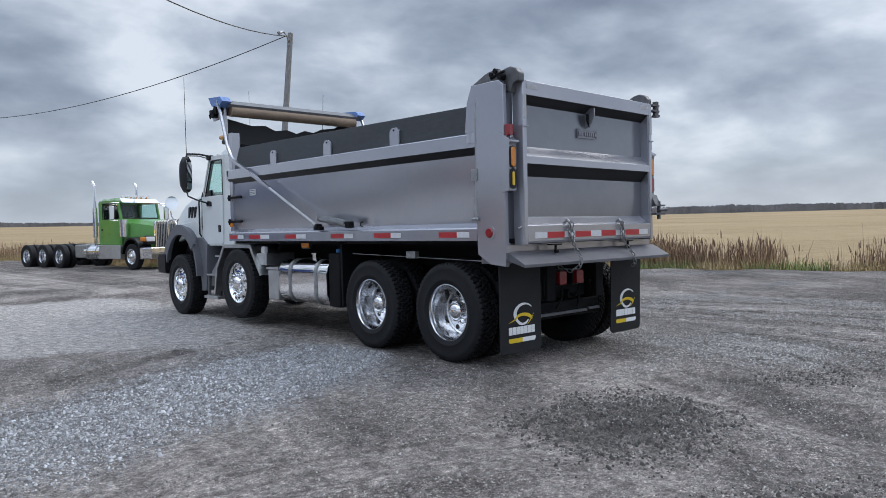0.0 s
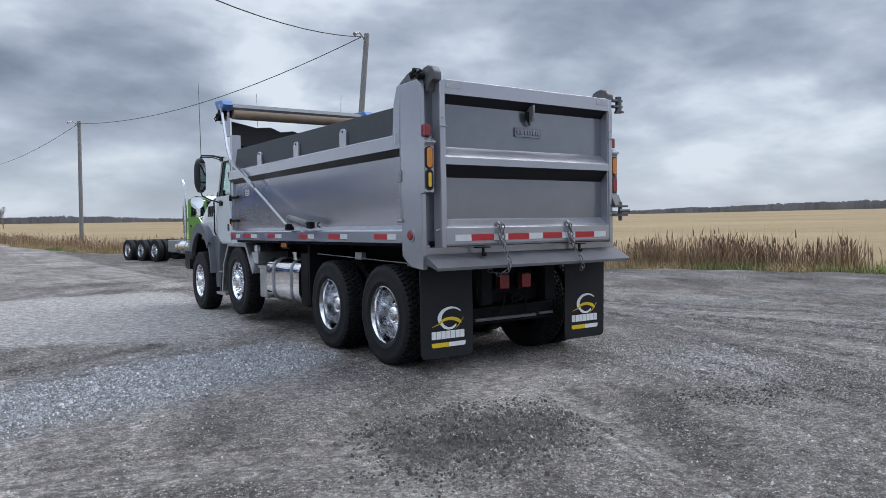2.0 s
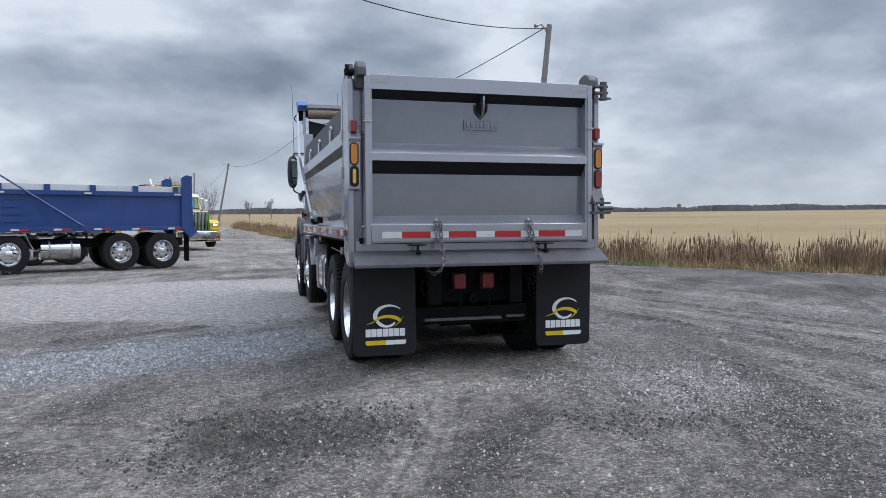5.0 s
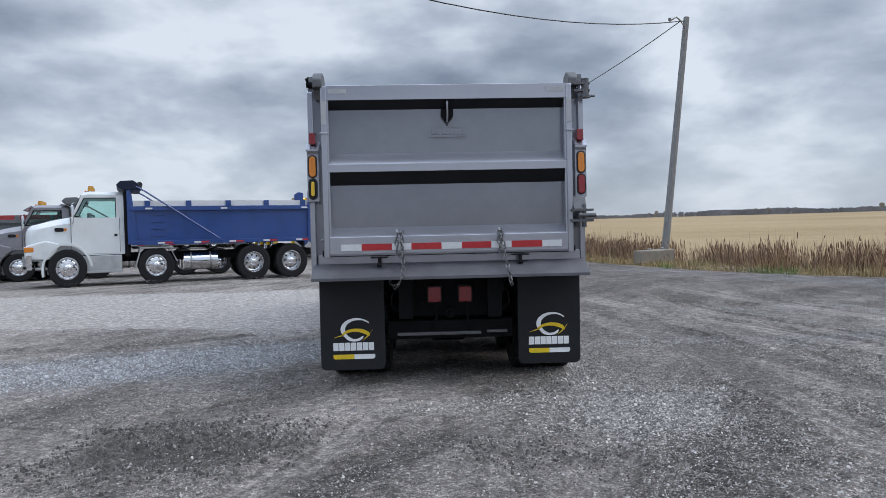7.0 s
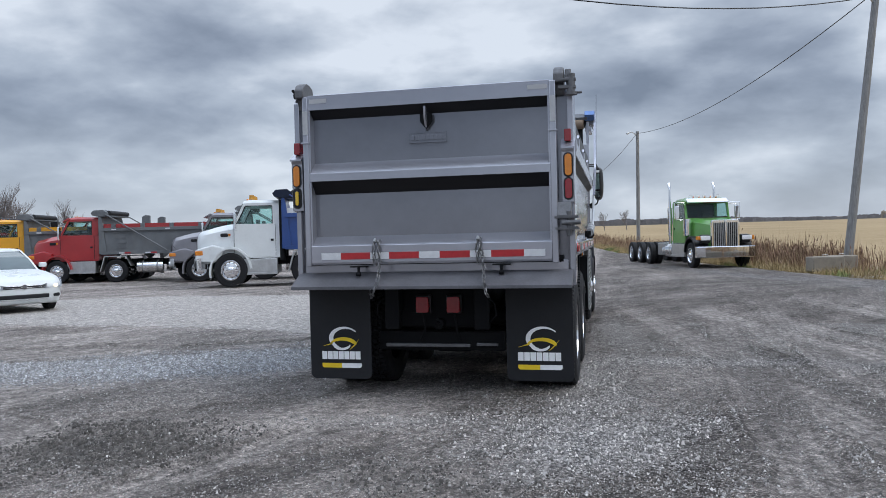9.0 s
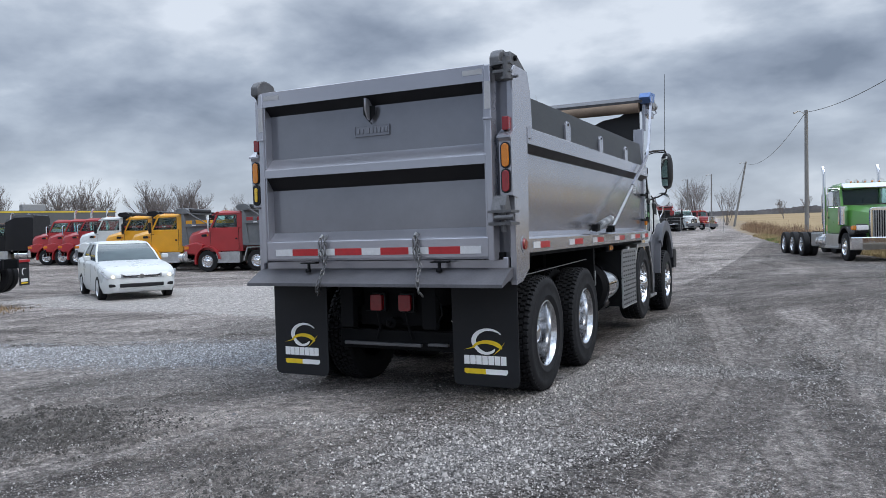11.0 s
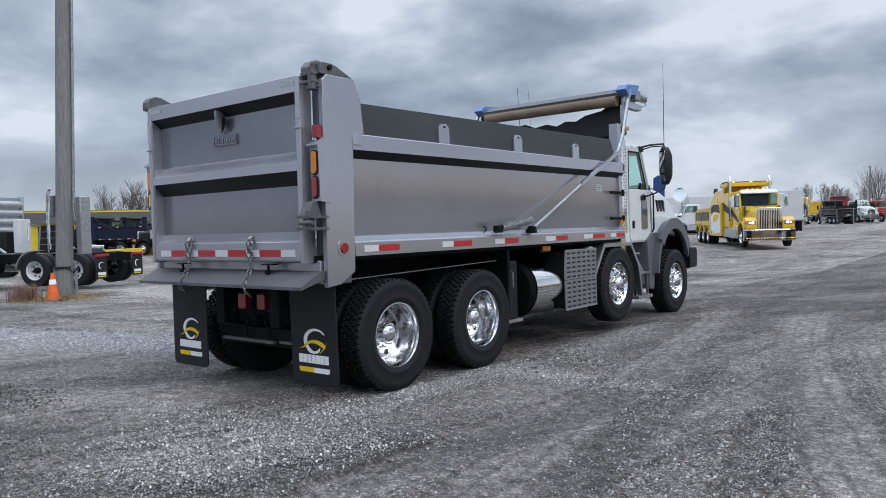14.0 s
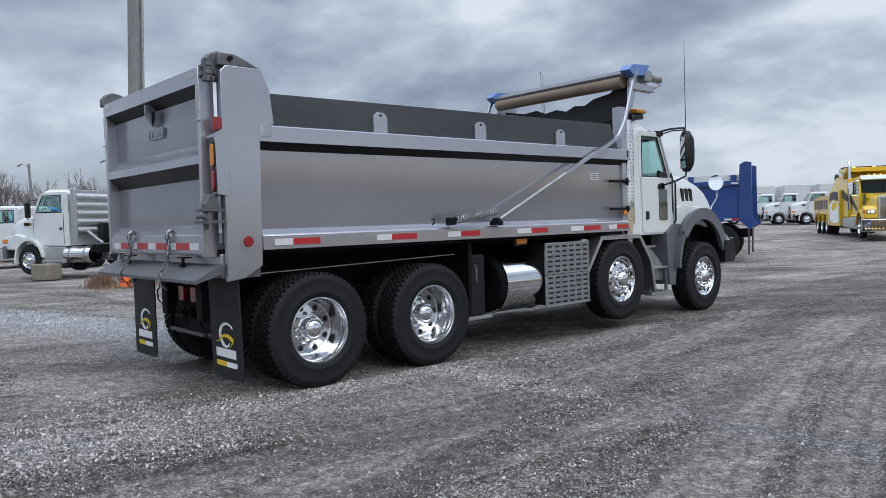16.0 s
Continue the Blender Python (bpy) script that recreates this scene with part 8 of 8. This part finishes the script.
def woods():
    """Far treeline: thousands of thin upright slivers of uneven height in clumps."""
    rnd = random.Random(21)
    verts, faces = [], []
    for i in range(11000):
        a = radians(rnd.uniform(-75, 125))
        r = rnd.uniform(560, 640)
        h = max(1.2, 4.6 + 2.6 * noise.noise(Vector((a * 5, 0.3, 0.0))) + 1.2 * noise.noise(Vector((a * 26, 1.3, 0.0))) + rnd.uniform(-0.9, 0.6))
        x, y = 6 + r * math.sin(a), 5 + r * math.cos(a)
        z = ground_z(x, y) - 0.8
        w = rnd.uniform(0.5, 1.6)
        c, s = math.cos(a), -math.sin(a)
        k = len(verts)
        for q in range(9):
            b = math.pi * (q - 1) / 6
            g = w * rnd.uniform(0.8, 1.15)
            verts.append((x + c * g * math.cos(b), y + s * g * math.cos(b), z + h * 0.62 + h * 0.38 * rnd.uniform(0.8, 1.15) * math.sin(b) if 0 < q < 8 else z))
        faces.append(tuple(range(k, k + 9)))
    me = bpy.data.meshes.new("far_woods")
    me.from_pydata(verts, [], faces)
    me.materials.append(FAR_WOOD)
    tagged(new("far_woods", me), "dark leafless woods along the horizon", "woods", kind="stuff")
    for x, y, h, r in ((266, 535, 9, 2.6), (259, 538, 8, 2.4), (330, 500, 11, 3.0), (190, 560, 9, 2.6), (196, 558, 8, 2.4)):
        s = thing("silo", "pale grey farm silo on the horizon", "silo", on_ground(x, y, 0), "far silos")
        P("silo_body", CONCRETE, s, C((0, 0, -1), (0, 0, h * 0.5), r * 0.55, seg=18), C((0, 0, h * 0.5), (0, 0, h * 0.5 + r * 0.3), r * 0.55, r * 0.1, seg=18))
    for x, y, l in ((275, 530, 16), (300, 520, 22), (345, 492, 24), (205, 553, 14)):
        s = thing("barn", "pale low farm building on the horizon", "building", on_ground(x, y, 25), "far barns")
        P("barn_wall", TRAILER, s, B(-l / 2, l / 2, -4, 4, -1, 2.0))
        P("barn_roof", STEEL, s, X([(-4.4, 2.0), (0, 3.6), (4.4, 2.0)], -l / 2 - 0.5, l / 2 + 0.5))


woods()


def fence():
    f = thing("wire_fence", "grey wire fence with steel posts", "fence", pose(-12.0, 102.0, ground_z(-8, 102)))
    for k in range(8):
        P("post", STEEL, f, C((k * 1.8, 0, 0), (k * 1.8, 0, 2.0), 0.04, seg=8))
    for z in (0.1, 0.6, 1.1, 1.6, 1.98):
        P("strand", STEEL, f, C((0, 0, z), (12.6, 0, z), 0.012 if z < 1.9 else 0.025, seg=5))


fence()


def heap_mesh(name, verts, tris, material, label):
    """Many small lumps as one mesh."""
    me = bpy.data.meshes.new(name)
    me.vertices.add(len(verts))
    me.vertices.foreach_set("co", verts.astype(np.float32).ravel())
    me.loops.add(tris.size)
    me.loops.foreach_set("vertex_index", tris.astype(np.int32).ravel())
    me.polygons.add(len(tris))
    me.polygons.foreach_set("loop_start", np.arange(0, tris.size, 3, dtype=np.int32))
    me.update(calc_edges=True)
    me.materials.append(material)
    tagged(new(name, me), label, "gravel", kind="stuff")


def gravel(name, material, label, area, count, amount, size0, seed, most=0.022, spread=0.38, grit=False):
    """Loose crushed stones over part of the yard, as thick as that layer of the cover: broken lumps, or mere grit."""
    rng = np.random.default_rng(seed)
    x, y = rng.uniform(area[0], area[1], count), rng.uniform(area[2], area[3], count)
    cover = cover_at(x, y)
    under = (np.abs(x - 6.25) < 1.25) & (y > 6.9) & (y < 14.6)
    keep = (rng.random(count) < amount(cover, x, y) * (1 - cover[3])) & ~under
    x, y, cover = x[keep], y[keep], [q[keep] for q in cover]
    n = len(x)
    size = np.minimum(most, size0 * np.exp(rng.normal(0, spread, n)))
    turn = rng.uniform(0, 6.283, n)
    tops = 1 if grit else 3
    low = turn[:, None] + np.arange(4) * 1.5708 + rng.uniform(-0.4, 0.4, (n, 4))
    ql = size[:, None] * rng.uniform(0.7, 1.25, (n, 4))
    up = turn[:, None] + 0.5 + np.arange(tops) * 2.0944 + rng.uniform(-0.4, 0.4, (n, tops))
    qt = size[:, None] * rng.uniform(0.35, 0.85, (n, tops)) * (0.5 if grit else 1.0)
    v = np.empty((n, 4 + tops, 3))
    v[:, :4, 0], v[:, :4, 1], v[:, :4, 2] = x[:, None] + ql * np.cos(low), y[:, None] + ql * np.sin(low), size[:, None] * -0.35
    v[:, 4:, 0], v[:, 4:, 1], v[:, 4:, 2] = x[:, None] + qt * np.cos(up), y[:, None] + qt * np.sin(up), size[:, None] * rng.uniform(0.45, 1.15, (n, tops))
    v[:, :, 2] += relief(x, y, cover)[:, None]
    faces = ((0, 1, 4), (1, 2, 4), (2, 3, 4), (3, 0, 4)) if grit else ((0, 1, 4), (1, 5, 4), (1, 2, 5), (2, 3, 6), (2, 6, 5), (3, 0, 6), (0, 4, 6), (4, 5, 6))
    tris = (np.array(faces)[None] + (np.arange(n) * (4 + tops))[:, None, None]).reshape(-1, 3)
    heap_mesh(name, v.reshape(-1, 3), tris, material, label)


NEAR, WIDE = (-1.0, 13.5, 1.0, 11.5), (-8.0, 17.0, 0.0, 24.0)
gravel("white_gravel", PALE_STONE, "pale crushed stones beside the wheels", (4.0, 9.5, 2.5, 13.5), 170000, lambda q, x, y: q[1] * np.where(x > 5.0, 1.0, 0.0), 0.0066, 34)
gravel("band_gravel", BAND_STONE, "bluish grey crushed stone in a loose band", (-9.0, 5.4, 2.5, 9.5), 230000, lambda q, x, y: q[1] ** 1.4 * np.where(x > -2, 1.0, 0.35), 0.0078, 35)
gravel("loose_grit", STONE, "fine dark grit lying thick over the yard", NEAR, 580000, lambda q, x, y: 0.05 + 0.75 * q[0] ** 1.2, 0.0058, 33, 0.012, 0.32, True)
gravel("loose_gravel", STONE, "loose grey stones scattered over the yard", NEAR, 90000, lambda q, x, y: 0.04 + 0.40 * q[0], 0.0074, 38, 0.014)
gravel("scattered_gravel", STONE, "sparse grey stones further over the yard", WIDE, 110000, lambda q, x, y: 0.03 + 0.3 * q[0], 0.0095, 36, 0.018, 0.38, True)
gravel("earth_clods", CLOD, "dark damp clods of broken earth", (2.0, 8.0, 1.5, 5.5), 90000, lambda q, x, y: q[2], 0.0068, 37, 0.020, 0.5)
